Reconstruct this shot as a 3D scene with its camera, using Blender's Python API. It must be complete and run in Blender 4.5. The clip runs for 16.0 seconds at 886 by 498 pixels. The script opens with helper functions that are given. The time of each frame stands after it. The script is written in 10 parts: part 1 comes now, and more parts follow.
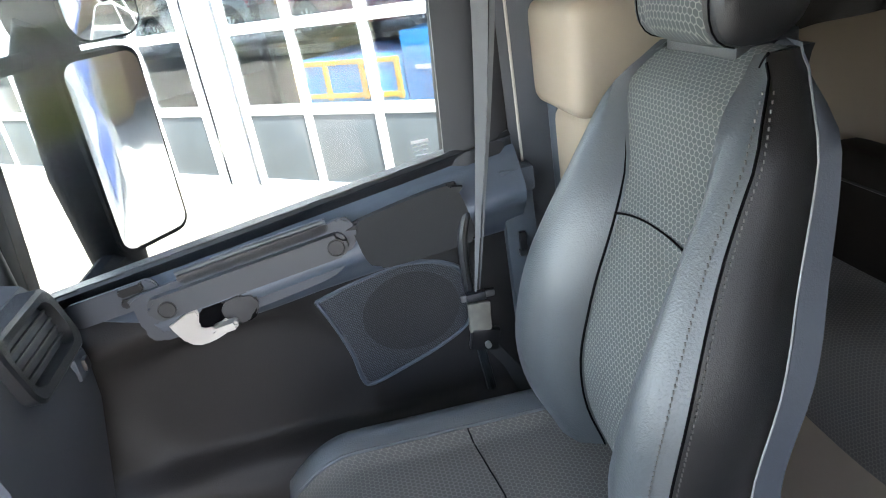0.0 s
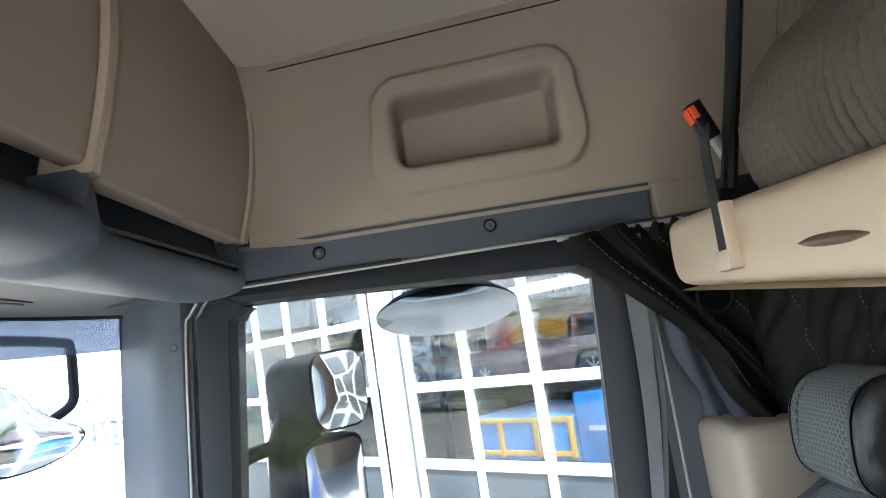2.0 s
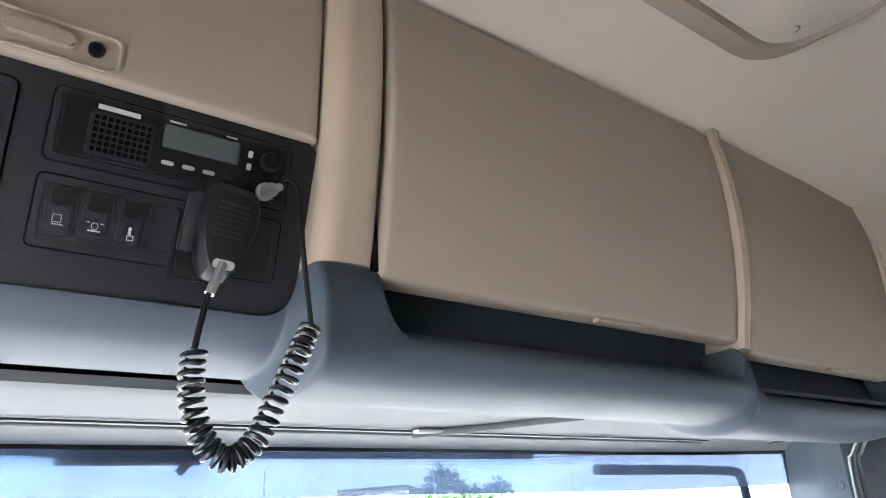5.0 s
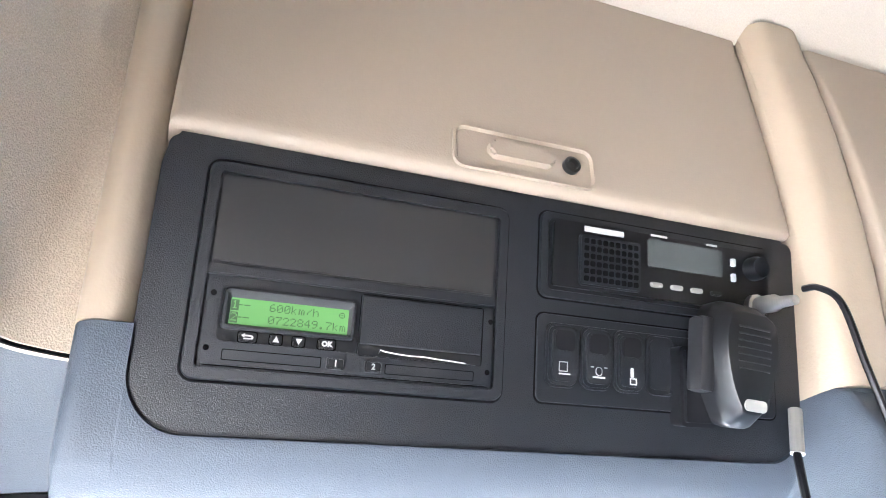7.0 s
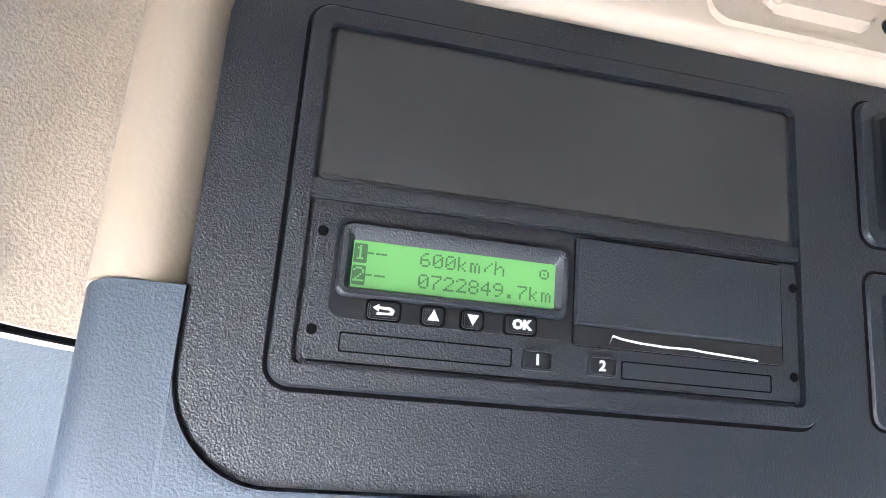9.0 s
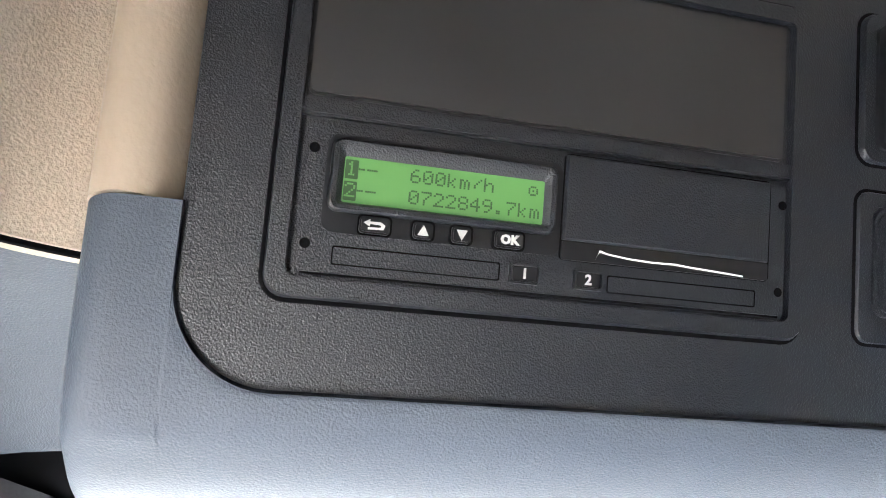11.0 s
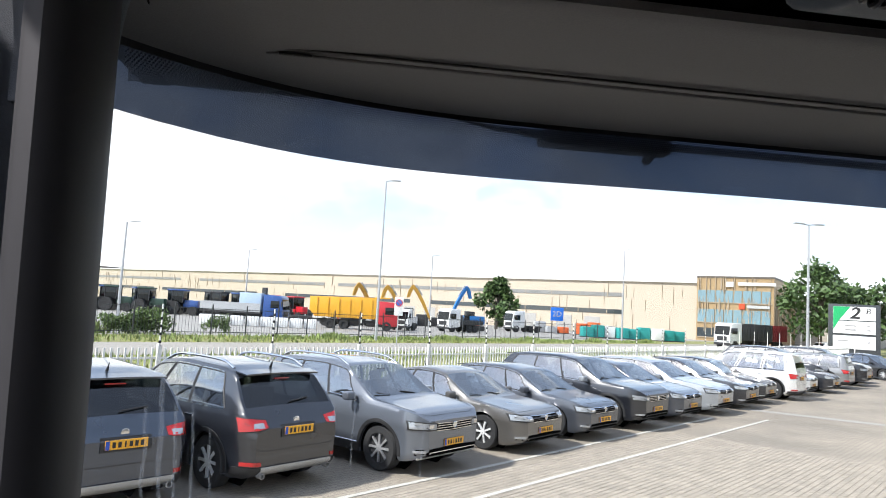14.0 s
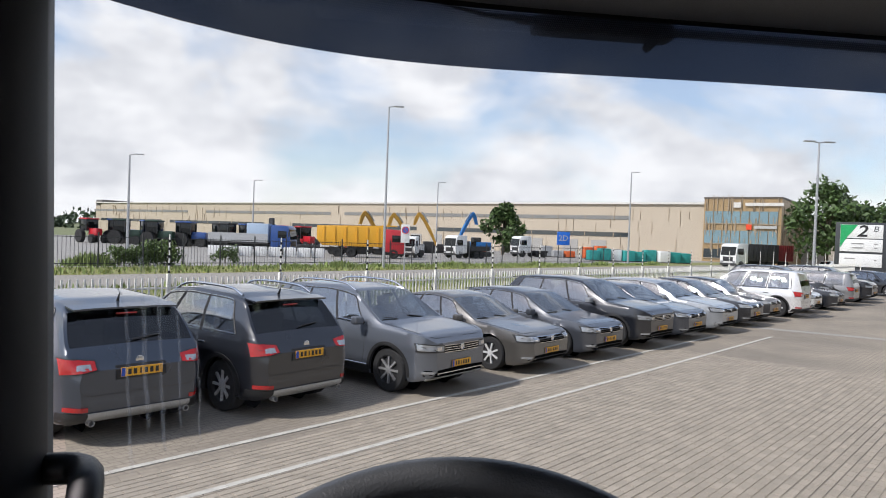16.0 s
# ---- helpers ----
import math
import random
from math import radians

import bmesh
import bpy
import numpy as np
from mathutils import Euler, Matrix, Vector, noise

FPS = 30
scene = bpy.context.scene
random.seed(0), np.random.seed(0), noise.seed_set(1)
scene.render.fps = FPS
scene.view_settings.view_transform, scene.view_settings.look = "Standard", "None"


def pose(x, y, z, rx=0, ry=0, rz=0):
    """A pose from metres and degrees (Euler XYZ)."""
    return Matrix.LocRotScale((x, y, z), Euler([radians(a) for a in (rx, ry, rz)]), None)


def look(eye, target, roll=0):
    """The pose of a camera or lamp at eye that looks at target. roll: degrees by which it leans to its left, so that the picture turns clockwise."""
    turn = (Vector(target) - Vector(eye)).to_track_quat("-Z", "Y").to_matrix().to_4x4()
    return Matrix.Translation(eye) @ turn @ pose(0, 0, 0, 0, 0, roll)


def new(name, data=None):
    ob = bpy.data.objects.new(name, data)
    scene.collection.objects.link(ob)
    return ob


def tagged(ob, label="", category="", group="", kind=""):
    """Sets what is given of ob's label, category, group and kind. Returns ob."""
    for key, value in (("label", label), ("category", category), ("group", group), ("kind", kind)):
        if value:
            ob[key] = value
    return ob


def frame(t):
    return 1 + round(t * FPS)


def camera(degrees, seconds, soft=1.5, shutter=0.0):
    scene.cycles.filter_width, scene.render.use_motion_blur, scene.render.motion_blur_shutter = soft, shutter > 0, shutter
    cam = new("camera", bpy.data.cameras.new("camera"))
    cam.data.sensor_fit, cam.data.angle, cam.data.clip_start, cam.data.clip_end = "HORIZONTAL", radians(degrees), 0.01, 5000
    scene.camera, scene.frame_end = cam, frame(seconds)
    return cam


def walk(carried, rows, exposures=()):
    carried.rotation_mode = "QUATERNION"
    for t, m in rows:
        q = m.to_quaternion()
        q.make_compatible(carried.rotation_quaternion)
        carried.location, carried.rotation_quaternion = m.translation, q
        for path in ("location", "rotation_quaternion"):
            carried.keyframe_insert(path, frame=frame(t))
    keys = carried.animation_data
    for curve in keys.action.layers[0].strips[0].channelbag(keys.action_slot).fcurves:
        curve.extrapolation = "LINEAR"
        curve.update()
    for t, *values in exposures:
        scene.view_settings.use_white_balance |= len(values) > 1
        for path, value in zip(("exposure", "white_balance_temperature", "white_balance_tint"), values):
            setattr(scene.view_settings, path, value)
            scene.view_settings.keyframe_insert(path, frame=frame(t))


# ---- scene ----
cam = camera(67.0, 16.0, 1.0)
PATH = [
    (0, (-0.22, 0.525, 2.615), (1.599, 0.283, 1.818), -9.8),
    (0.5, (-0.266, 0.533, 2.657), (1.647, 0.22, 2.164), -9.1),
    (1, (-0.3, 0.552, 2.685), (1.665, 0.242, 2.472), -9.1),
    (1.5, (-0.381, 0.568, 2.736), (1.613, 0.415, 2.737), -9.0),
    (2, (-0.425, 0.554, 2.746), (1.556, 0.614, 3.016), -8.8),
    (2.5, (-0.462, 0.491, 2.746), (1.459, 0.825, 3.192), -8.6),
    (3, (-0.491, 0.458, 2.754), (1.305, 1.156, 3.292), -7.8),
    (3.5, (-0.519, 0.433, 2.761), (1.11, 1.415, 3.379), -6.7),
    (4, (-0.529, 0.433, 2.762), (0.956, 1.595, 3.429), -5.9),
    (4.5, (-0.575, 0.45, 2.774), (0.761, 1.753, 3.494), -5.3),
    (5, (-0.621, 0.455, 2.78), (0.498, 1.916, 3.564), -4.3),
    (5.2, (-0.634, 0.458, 2.777), (0.386, 1.979, 3.581), -3.8),
    (7.3, (-0.815, 0.697, 2.893), (-0.236, 2.285, 3.962), -2.8),
    (7.5, (-0.818, 0.732, 2.908), (-0.288, 2.329, 3.989), -2.2),
    (8, (-0.822, 0.795, 2.935), (-0.374, 2.422, 4.008), -1.0),
    (8.5, (-0.814, 0.816, 2.94), (-0.394, 2.468, 3.988), -0.2),
    (10.8, (-0.797, 0.823, 2.922), (-0.414, 2.526, 3.898), 0.2),
    (11, (-0.798, 0.814, 2.934), (-0.409, 2.595, 3.757), 0.9),
    (11.5, (-0.789, 0.819, 2.914), (-0.409, 2.631, 3.669), 0.8),
    (12, (-0.791, 0.772, 2.882), (-0.36, 2.643, 3.444), 0.3),
    (12.5, (-0.776, 0.664, 2.778), (-0.518, 2.569, 3.331), 2.8),
    (13, (-0.746, 0.598, 2.723), (-0.498, 2.529, 3.181), 3.8),
    (13.5, (-0.745, 0.588, 2.666), (-0.504, 2.545, 2.997), 3.6),
    (14, (-0.747, 0.589, 2.638), (-0.514, 2.567, 2.819), 3.4),
    (14.5, (-0.753, 0.586, 2.62), (-0.534, 2.572, 2.706), 3.1),
    (15, (-0.751, 0.558, 2.631), (-0.541, 2.547, 2.663), 2.7),
    (15.5, (-0.735, 0.61, 2.601), (-0.528, 2.6, 2.597), 2.4),
    (16, (-0.716, 0.626, 2.597), (-0.49, 2.613, 2.56), 2.2),
]
EXPOSURES = [(0, 4.50, 6400, 12), (0.5, 4.28, 6380, 12), (1.0, 4.10, 6250, 12), (1.5, 4.02, 6050, 13), (2.0, 3.93, 5800, 12), (2.5, 3.89, 5700, 10), (3.5, 3.82, 5500, 11),
             (4.5, 4.20, 5400, 12), (5.2, 5.02, 5500, 12), (7.3, 6.22, 5350, 12), (8.0, 6.36, 5300, 12), (8.7, 6.32, 5200, 11), (10.8, 5.85, 5650, 11), (11.5, 5.03, 5700, 11),
             (12.0, 4.6, 5900, 11), (12.5, 3.8, 5900, 12), (13.0, 2.55, 6100, 12), (13.5, 1.87, 6300, 16), (14.0, 1.03, 6300, 16), (14.5, 0.45, 6350, 20), (15.2, 0.38, 6400, 20), (16.0, 0.24, 6400, 20)]
walk(cam, [(t, look(eye, target, roll)) for t, eye, target, roll in PATH], EXPOSURES)

# ---- world and sun ----
SUN_ELEVATION, SUN_AZIMUTH = radians(47), radians(250)   # azimuth clockwise from +y
world = bpy.data.worlds.new("sky")
scene.world = world
world.use_nodes = True
wt = world.node_tree
wt.nodes.clear()

sky = wt.nodes.new("ShaderNodeTexSky")
sky.sky_type, sky.sun_disc = "NISHITA", False
sky.sun_elevation, sky.sun_rotation = SUN_ELEVATION, SUN_AZIMUTH
coord = wt.nodes.new("ShaderNodeTexCoord")
squash = wt.nodes.new("ShaderNodeMapping")
squash.inputs["Scale"].default_value = (1.0, 1.0, 1.9)
wt.links.new(coord.outputs["Generated"], squash.inputs["Vector"])
cloud = wt.nodes.new("ShaderNodeTexNoise")
for k, v in (("Scale", 2.8), ("Detail", 9.0), ("Roughness", 0.55), ("Distortion", 0.25)):
    cloud.inputs[k].default_value = v
wt.links.new(squash.outputs["Vector"], cloud.inputs["Vector"])
cover = wt.nodes.new("ShaderNodeValToRGB")
cover.color_ramp.elements[0].color = (0.22, 0.22, 0.22, 1)
cover.color_ramp.elements[0].position, cover.color_ramp.elements[1].position = 0.43, 0.56
split = wt.nodes.new("ShaderNodeSeparateXYZ")
wt.links.new(coord.outputs["Generated"], split.inputs[0])
low = wt.nodes.new("ShaderNodeMath")
low.operation = "MULTIPLY_ADD"
low.inputs[1].default_value, low.inputs[2].default_value = -0.48, 0.12
wt.links.new(split.outputs["Z"], low.inputs[0])
fuller = wt.nodes.new("ShaderNodeMath")
fuller.operation = "ADD"
wt.links.new(low.outputs[0], fuller.inputs[0])
wt.links.new(cloud.outputs["Fac"], fuller.inputs[1])
wt.links.new(fuller.outputs[0], cover.inputs["Fac"])
shade = wt.nodes.new("ShaderNodeTexNoise")
for k, v in (("Scale", 6.5), ("Detail", 6.0), ("Roughness", 0.6)):
    shade.inputs[k].default_value = v
wt.links.new(squash.outputs["Vector"], shade.inputs["Vector"])
tone = wt.nodes.new("ShaderNodeValToRGB")
tone.color_ramp.elements[0].position, tone.color_ramp.elements[0].color = 0.36, (4.5, 4.6, 4.75, 1)
tone.color_ramp.elements[1].position, tone.color_ramp.elements[1].color = 0.60, (6.4, 6.4, 6.35, 1)
wt.links.new(shade.outputs["Fac"], tone.inputs["Fac"])
blend = wt.nodes.new("ShaderNodeMix")
blend.data_type = "RGBA"
wt.links.new(cover.outputs["Color"], blend.inputs["Factor"])
wt.links.new(sky.outputs["Color"], blend.inputs[6])
wt.links.new(tone.outputs["Color"], blend.inputs[7])
back = wt.nodes.new("ShaderNodeBackground")
back.inputs["Strength"].default_value = 0.15
wt.links.new(blend.outputs[2], back.inputs["Color"])
wout = wt.nodes.new("ShaderNodeOutputWorld")
wt.links.new(back.outputs["Background"], wout.inputs["Surface"])

sun = new("sun", bpy.data.lights.new("sun", "SUN"))
sun.data.energy, sun.data.angle, sun.data.color = 4.0, radians(4), (1.0, 0.95, 0.88)
sun.matrix_world = look((0, 0, 30), (-math.sin(SUN_AZIMUTH) * math.cos(SUN_ELEVATION) * 10,
                                     -math.cos(SUN_AZIMUTH) * math.cos(SUN_ELEVATION) * 10, 30 - 10 * math.sin(SUN_ELEVATION)))


# ---- materials ----
def principled(name, colour, rough=0.5, metal=0.0, vary=0.12, scale=8.0, grain=0.0, grain_scale=400.0, bump=0.15,
               coat=0.0, speck=0.0, sheen=0.0, random_tone=0.0, shine=0.5):
    """A surface with large soft tone changes, fine grain and grain relief. Scales are per metre."""
    m = bpy.data.materials.new(name)
    m.use_nodes = True
    nt = m.node_tree
    b = nt.nodes["Principled BSDF"]
    b.inputs["Roughness"].default_value, b.inputs["Metallic"].default_value = rough, metal
    b.inputs["Specular IOR Level"].default_value = shine
    b.inputs["Coat Weight"].default_value = coat
    b.inputs["Coat Roughness"].default_value = 0.06
    if sheen:
        b.inputs["Sheen Weight"].default_value = sheen
    tc = nt.nodes.new("ShaderNodeTexCoord")
    n1 = nt.nodes.new("ShaderNodeTexNoise")
    n1.inputs["Scale"].default_value, n1.inputs["Detail"].default_value = scale, 5.0
    nt.links.new(tc.outputs["Object"], n1.inputs["Vector"])
    n2 = nt.nodes.new("ShaderNodeTexNoise")
    n2.inputs["Scale"].default_value, n2.inputs["Detail"].default_value = grain_scale, 2.0
    nt.links.new(tc.outputs["Object"], n2.inputs["Vector"])
    mix = nt.nodes.new("ShaderNodeMix")
    mix.data_type = "RGBA"
    dark = [c * (1 - vary) for c in colour]
    light = [min(1, c * (1 + vary)) for c in colour]
    mix.inputs[6].default_value, mix.inputs[7].default_value = (*dark, 1), (*light, 1)
    nt.links.new(n1.outputs["Fac"], mix.inputs["Factor"])
    last = mix.outputs[2]
    if speck:
        hsv = nt.nodes.new("ShaderNodeMix")
        hsv.data_type, hsv.blend_type = "RGBA", "OVERLAY"
        hsv.inputs["Factor"].default_value = speck
        nt.links.new(last, hsv.inputs[6])
        nt.links.new(n2.outputs["Fac"], hsv.inputs[7])
        last = hsv.outputs[2]
    if random_tone:
        info = nt.nodes.new("ShaderNodeObjectInfo")
        mp = nt.nodes.new("ShaderNodeMapRange")
        mp.inputs["To Min"].default_value, mp.inputs["To Max"].default_value = 1 - random_tone, 1 + random_tone
        nt.links.new(info.outputs["Random"], mp.inputs["Value"])
        tone_mix = nt.nodes.new("ShaderNodeHueSaturation")
        nt.links.new(mp.outputs["Result"], tone_mix.inputs["Value"])
        nt.links.new(last, tone_mix.inputs["Color"])
        last = tone_mix.outputs["Color"]
    nt.links.new(last, b.inputs["Base Color"])
    rr = nt.nodes.new("ShaderNodeMapRange")
    rr.inputs["To Min"].default_value, rr.inputs["To Max"].default_value = max(0.0, rough - 0.08), min(1.0, rough + 0.08)
    nt.links.new(n1.outputs["Fac"], rr.inputs["Value"])
    nt.links.new(rr.outputs["Result"], b.inputs["Roughness"])
    if grain:
        bp = nt.nodes.new("ShaderNodeBump")
        bp.inputs["Strength"].default_value, bp.inputs["Distance"].default_value = bump, grain
        nt.links.new(n2.outputs["Fac"], bp.inputs["Height"])
        nt.links.new(bp.outputs["Normal"], b.inputs["Normal"])
    return m


def glass(name, tint=(1, 1, 1), rough=0.0, reflect=0.06):
    """Thin pane: mostly clear, with a mirror share that grows at grazing angles."""
    m = bpy.data.materials.new(name)
    m.use_nodes = True
    nt = m.node_tree
    nt.nodes.clear()
    out = nt.nodes.new("ShaderNodeOutputMaterial")
    tr = nt.nodes.new("ShaderNodeBsdfTransparent")
    tr.inputs["Color"].default_value = (*tint, 1)
    gl = nt.nodes.new("ShaderNodeBsdfGlossy")
    gl.inputs["Roughness"].default_value = rough
    lw = nt.nodes.new("ShaderNodeLayerWeight")
    lw.inputs["Blend"].default_value = 0.5
    up = nt.nodes.new("ShaderNodeMath")
    up.operation = "POWER"
    up.inputs[1].default_value = 5.0
    nt.links.new(lw.outputs["Facing"], up.inputs[0])
    fr = nt.nodes.new("ShaderNodeMath")
    fr.operation = "MULTIPLY_ADD"
    fr.inputs[1].default_value, fr.inputs[2].default_value = 0.55 * min(1.0, reflect / 0.05), reflect * 0.4
    nt.links.new(up.outputs[0], fr.inputs[0])
    mx = nt.nodes.new("ShaderNodeMixShader")
    nt.links.new(fr.outputs[0], mx.inputs["Fac"])
    nt.links.new(tr.outputs["BSDF"], mx.inputs[1])
    nt.links.new(gl.outputs["BSDF"], mx.inputs[2])
    nt.links.new(mx.outputs["Shader"], out.inputs["Surface"])
    return m


def glowing(name, colour, strength):
    m = bpy.data.materials.new(name)
    m.use_nodes = True
    b = m.node_tree.nodes["Principled BSDF"]
    b.inputs["Base Color"].default_value = (*colour, 1)
    b.inputs["Emission Color"].default_value = (*colour, 1)
    b.inputs["Emission Strength"].default_value = strength
    b.inputs["Roughness"].default_value = 0.3
    return m


BEIGE = principled("beige_plastic", (0.37, 0.302, 0.226), 0.55, vary=0.06, scale=5, grain=0.0006, grain_scale=420, bump=0.35)
BEIGE_DARK = principled("beige_plastic_shelf", (0.305, 0.251, 0.195), 0.6, vary=0.07, scale=4, grain=0.0005, grain_scale=600, bump=0.3)
CLOTH = principled("beige_wall_cloth", (0.47, 0.395, 0.305), 0.95, vary=0.1, scale=7, grain=0.001, grain_scale=900, bump=0.6, speck=0.35, sheen=0.2)
FELT = principled("headliner_felt", (0.45, 0.40, 0.335), 0.95, vary=0.06, scale=6, grain=0.0008, grain_scale=700, bump=0.4, speck=0.12)
HEADER = principled("header_trim", (0.128, 0.129, 0.132), 0.75, vary=0.07, scale=6, grain=0.0008, grain_scale=500, bump=0.5, speck=0.15)
GREY = principled("slate_plastic", (0.058, 0.070, 0.088), 0.54, vary=0.1, scale=5, grain=0.0006, grain_scale=1100, bump=0.7, speck=0.1, shine=0.32)
GREY_DARK = principled("dark_slate_plastic", (0.044, 0.050, 0.061), 0.5, vary=0.12, scale=6, grain=0.0006, grain_scale=420, bump=0.4)
# near-black for joints; in recesses and openings it paints their shade
GAP = principled("joint_and_recess_shade", (0.002, 0.002, 0.0024), 0.9, vary=0.1, scale=40, shine=0.05)
BLACK = principled("black_plastic", (0.0062, 0.0074, 0.0098), 0.37, vary=0.2, scale=7, grain=0.00045, grain_scale=1500, bump=0.85, speck=0.1, shine=0.58)
BLACK_SMOOTH = principled("black_smooth_plastic", (0.0040, 0.0044, 0.0055), 0.34, vary=0.15, scale=9, shine=0.45)
RUBBER = principled("black_rubber", (0.018, 0.019, 0.022), 0.65, vary=0.2, scale=9, grain=0.0004, grain_scale=300)
LEATHER = principled("grey_leatherette", (0.047, 0.053, 0.057), 0.42, vary=0.15, scale=8, grain=0.0012, grain_scale=420, bump=0.5, shine=0.7)
# near-black copy; on the seat's gangway side it paints the shade
LEATHER_BLACK_SHADE = principled("black_and_shaded_leatherette", (0.0095, 0.0098, 0.0105), 0.40, vary=0.2, scale=8, grain=0.0008, grain_scale=800, bump=0.45, shine=0.5)
WEBBING = principled("belt_webbing", (0.125, 0.13, 0.135), 0.7, vary=0.15, scale=30, grain=0.0006, grain_scale=700, bump=0.5)
OUT_BLACK = principled("weathered_black_plastic", (0.008, 0.0085, 0.01), 0.6, vary=0.25, scale=6, grain=0.0005, grain_scale=500, shine=0.06)
LOCKER = principled("tan_locker_plastic", (0.32, 0.262, 0.20), 0.6, vary=0.08, scale=4, grain=0.0005, grain_scale=700, bump=0.35)
# darker beige: the dimness at the cab's rear is put into the colour
REAR_BEIGE_SHADED = principled("shaded_beige_rear_lining", (0.25, 0.203, 0.150), 0.7, vary=0.1, scale=4, grain=0.0005, grain_scale=700, bump=0.35)
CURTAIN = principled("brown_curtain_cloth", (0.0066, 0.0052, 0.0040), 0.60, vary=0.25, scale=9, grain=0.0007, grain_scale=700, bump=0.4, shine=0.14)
CURTAIN_BLUE = principled("slate_curtain_lining", (0.035, 0.042, 0.055), 0.75, vary=0.15, scale=9, grain=0.0007, grain_scale=700)
THREAD = principled("pale_thread", (0.16, 0.15, 0.13), 0.8, vary=0.1, scale=50)
STEEL = principled("brushed_steel", (0.55, 0.55, 0.54), 0.33, 0.9, vary=0.1, scale=20)
SATIN = principled("satin_silver_paint", (0.44, 0.43, 0.41), 0.35, 0.5, vary=0.06, scale=20)
SCREW = principled("screw_metal", (0.14, 0.14, 0.14), 0.4, 0.7, vary=0.2, scale=50)
WHITE_PRINT = principled("white_print", (0.42, 0.42, 0.41), 0.6, vary=0.05, scale=40)
DARK_PRINT = principled("lcd_dark_segments", (0.02, 0.05, 0.015), 0.5, vary=0.1, scale=40)
LCD = glowing("green_lcd", (0.085, 0.20, 0.058), 0.003)
LCD_GREY = principled("grey_lcd", (0.065, 0.072, 0.070), 0.25, vary=0.06, scale=20)
RED_BUTTON = principled("red_buckle_button", (0.75, 0.07, 0.02), 0.4, vary=0.08, scale=40)
GLASS = glass("side_glass", (0.576, 0.612, 0.612), reflect=0.03)
SCREEN_GLASS = glass("windscreen_glass", (0.92, 0.95, 0.94))
TINT = glass("tinted_sun_band", (0.178, 0.202, 0.236), reflect=0.05)
tint_nodes = TINT.node_tree
film = tint_nodes.nodes.new("ShaderNodeBsdfTranslucent")          # dusty film on the band scatters the daylight
film.inputs["Color"].default_value = (0.27, 0.31, 0.36, 1)
clear = next(n for n in tint_nodes.nodes if n.type == "BSDF_TRANSPARENT")
dusty = tint_nodes.nodes.new("ShaderNodeMixShader")
dusty.inputs["Fac"].default_value = 0.17
tint_target = clear.outputs["BSDF"].links[0].to_socket
tint_nodes.links.new(clear.outputs["BSDF"], dusty.inputs[1])
tint_nodes.links.new(film.outputs["BSDF"], dusty.inputs[2])
tint_nodes.links.new(dusty.outputs["Shader"], tint_target)
MIRROR = principled("mirror_silver", (0.86, 0.88, 0.88), 0.02, 1.0, vary=0.01, scale=3)
PAPER = principled("white_paper", (0.8, 0.8, 0.78), 0.8, vary=0.04, scale=60)


def hex_cloth(name, base, line, cell, door_side=False):
    """Dark seat cloth with a fine woven honeycomb: lines round six-sided cells, raised a little."""
    m = principled(name, base, 0.8, vary=0.15, scale=8, grain=0.0006, grain_scale=900, bump=0.4)
    nt = m.node_tree
    b = nt.nodes["Principled BSDF"]

    def math_node(op, a, c=None):
        n = nt.nodes.new("ShaderNodeMath")
        n.operation = op
        for k, v in enumerate((a, c)):
            if v is None:
                continue
            if isinstance(v, (int, float)):
                n.inputs[k].default_value = v
            else:
                nt.links.new(v, n.inputs[k])
        return n.outputs[0]

    tc = nt.nodes.new("ShaderNodeTexCoord")
    sep = nt.nodes.new("ShaderNodeSeparateXYZ")
    nt.links.new(tc.outputs["Object"], sep.inputs[0])
    depth = sep.outputs["Z"] if door_side else math_node("ADD", sep.outputs["Z"], math_node("MULTIPLY", sep.outputs["Y"], -1.0))
    u, v = math_node("DIVIDE", sep.outputs["Y" if door_side else "X"], cell), math_node("DIVIDE", depth, cell * 1.732)

    def hexagon(shift):
        a = math_node("ABSOLUTE", math_node("SUBTRACT", math_node("FRACT", math_node("ADD", u, shift)), 0.5))
        c = math_node("MULTIPLY", math_node("ABSOLUTE", math_node("SUBTRACT", math_node("FRACT", math_node("ADD", v, shift)), 0.5)), 1.732)
        return math_node("MAXIMUM", a, math_node("ADD", math_node("MULTIPLY", a, 0.5), math_node("MULTIPLY", c, 0.866)))

    edge = math_node("MINIMUM", hexagon(0.0), hexagon(0.5))
    ramp = nt.nodes.new("ShaderNodeValToRGB")
    ramp.color_ramp.elements[0].position, ramp.color_ramp.elements[1].position = 0.40, 0.47
    nt.links.new(edge, ramp.inputs["Fac"])
    mix = nt.nodes.new("ShaderNodeMix")
    mix.data_type = "RGBA"
    old = b.inputs["Base Color"].links[0].from_socket
    nt.links.new(ramp.outputs["Color"], mix.inputs["Factor"])
    nt.links.new(old, mix.inputs[6])
    mix.inputs[7].default_value = (*line, 1)
    nt.links.new(mix.outputs[2], b.inputs["Base Color"])
    bp = nt.nodes.new("ShaderNodeBump")
    bp.inputs["Strength"].default_value, bp.inputs["Distance"].default_value = 0.4, 0.0012
    nt.links.new(ramp.outputs["Color"], bp.inputs["Height"])
    nt.links.new(bp.outputs["Normal"], b.inputs["Normal"])
    return m


SEAT_CLOTH = hex_cloth("honeycomb_seat_cloth", (0.050, 0.056, 0.055), (0.150, 0.152, 0.140), 0.0088)
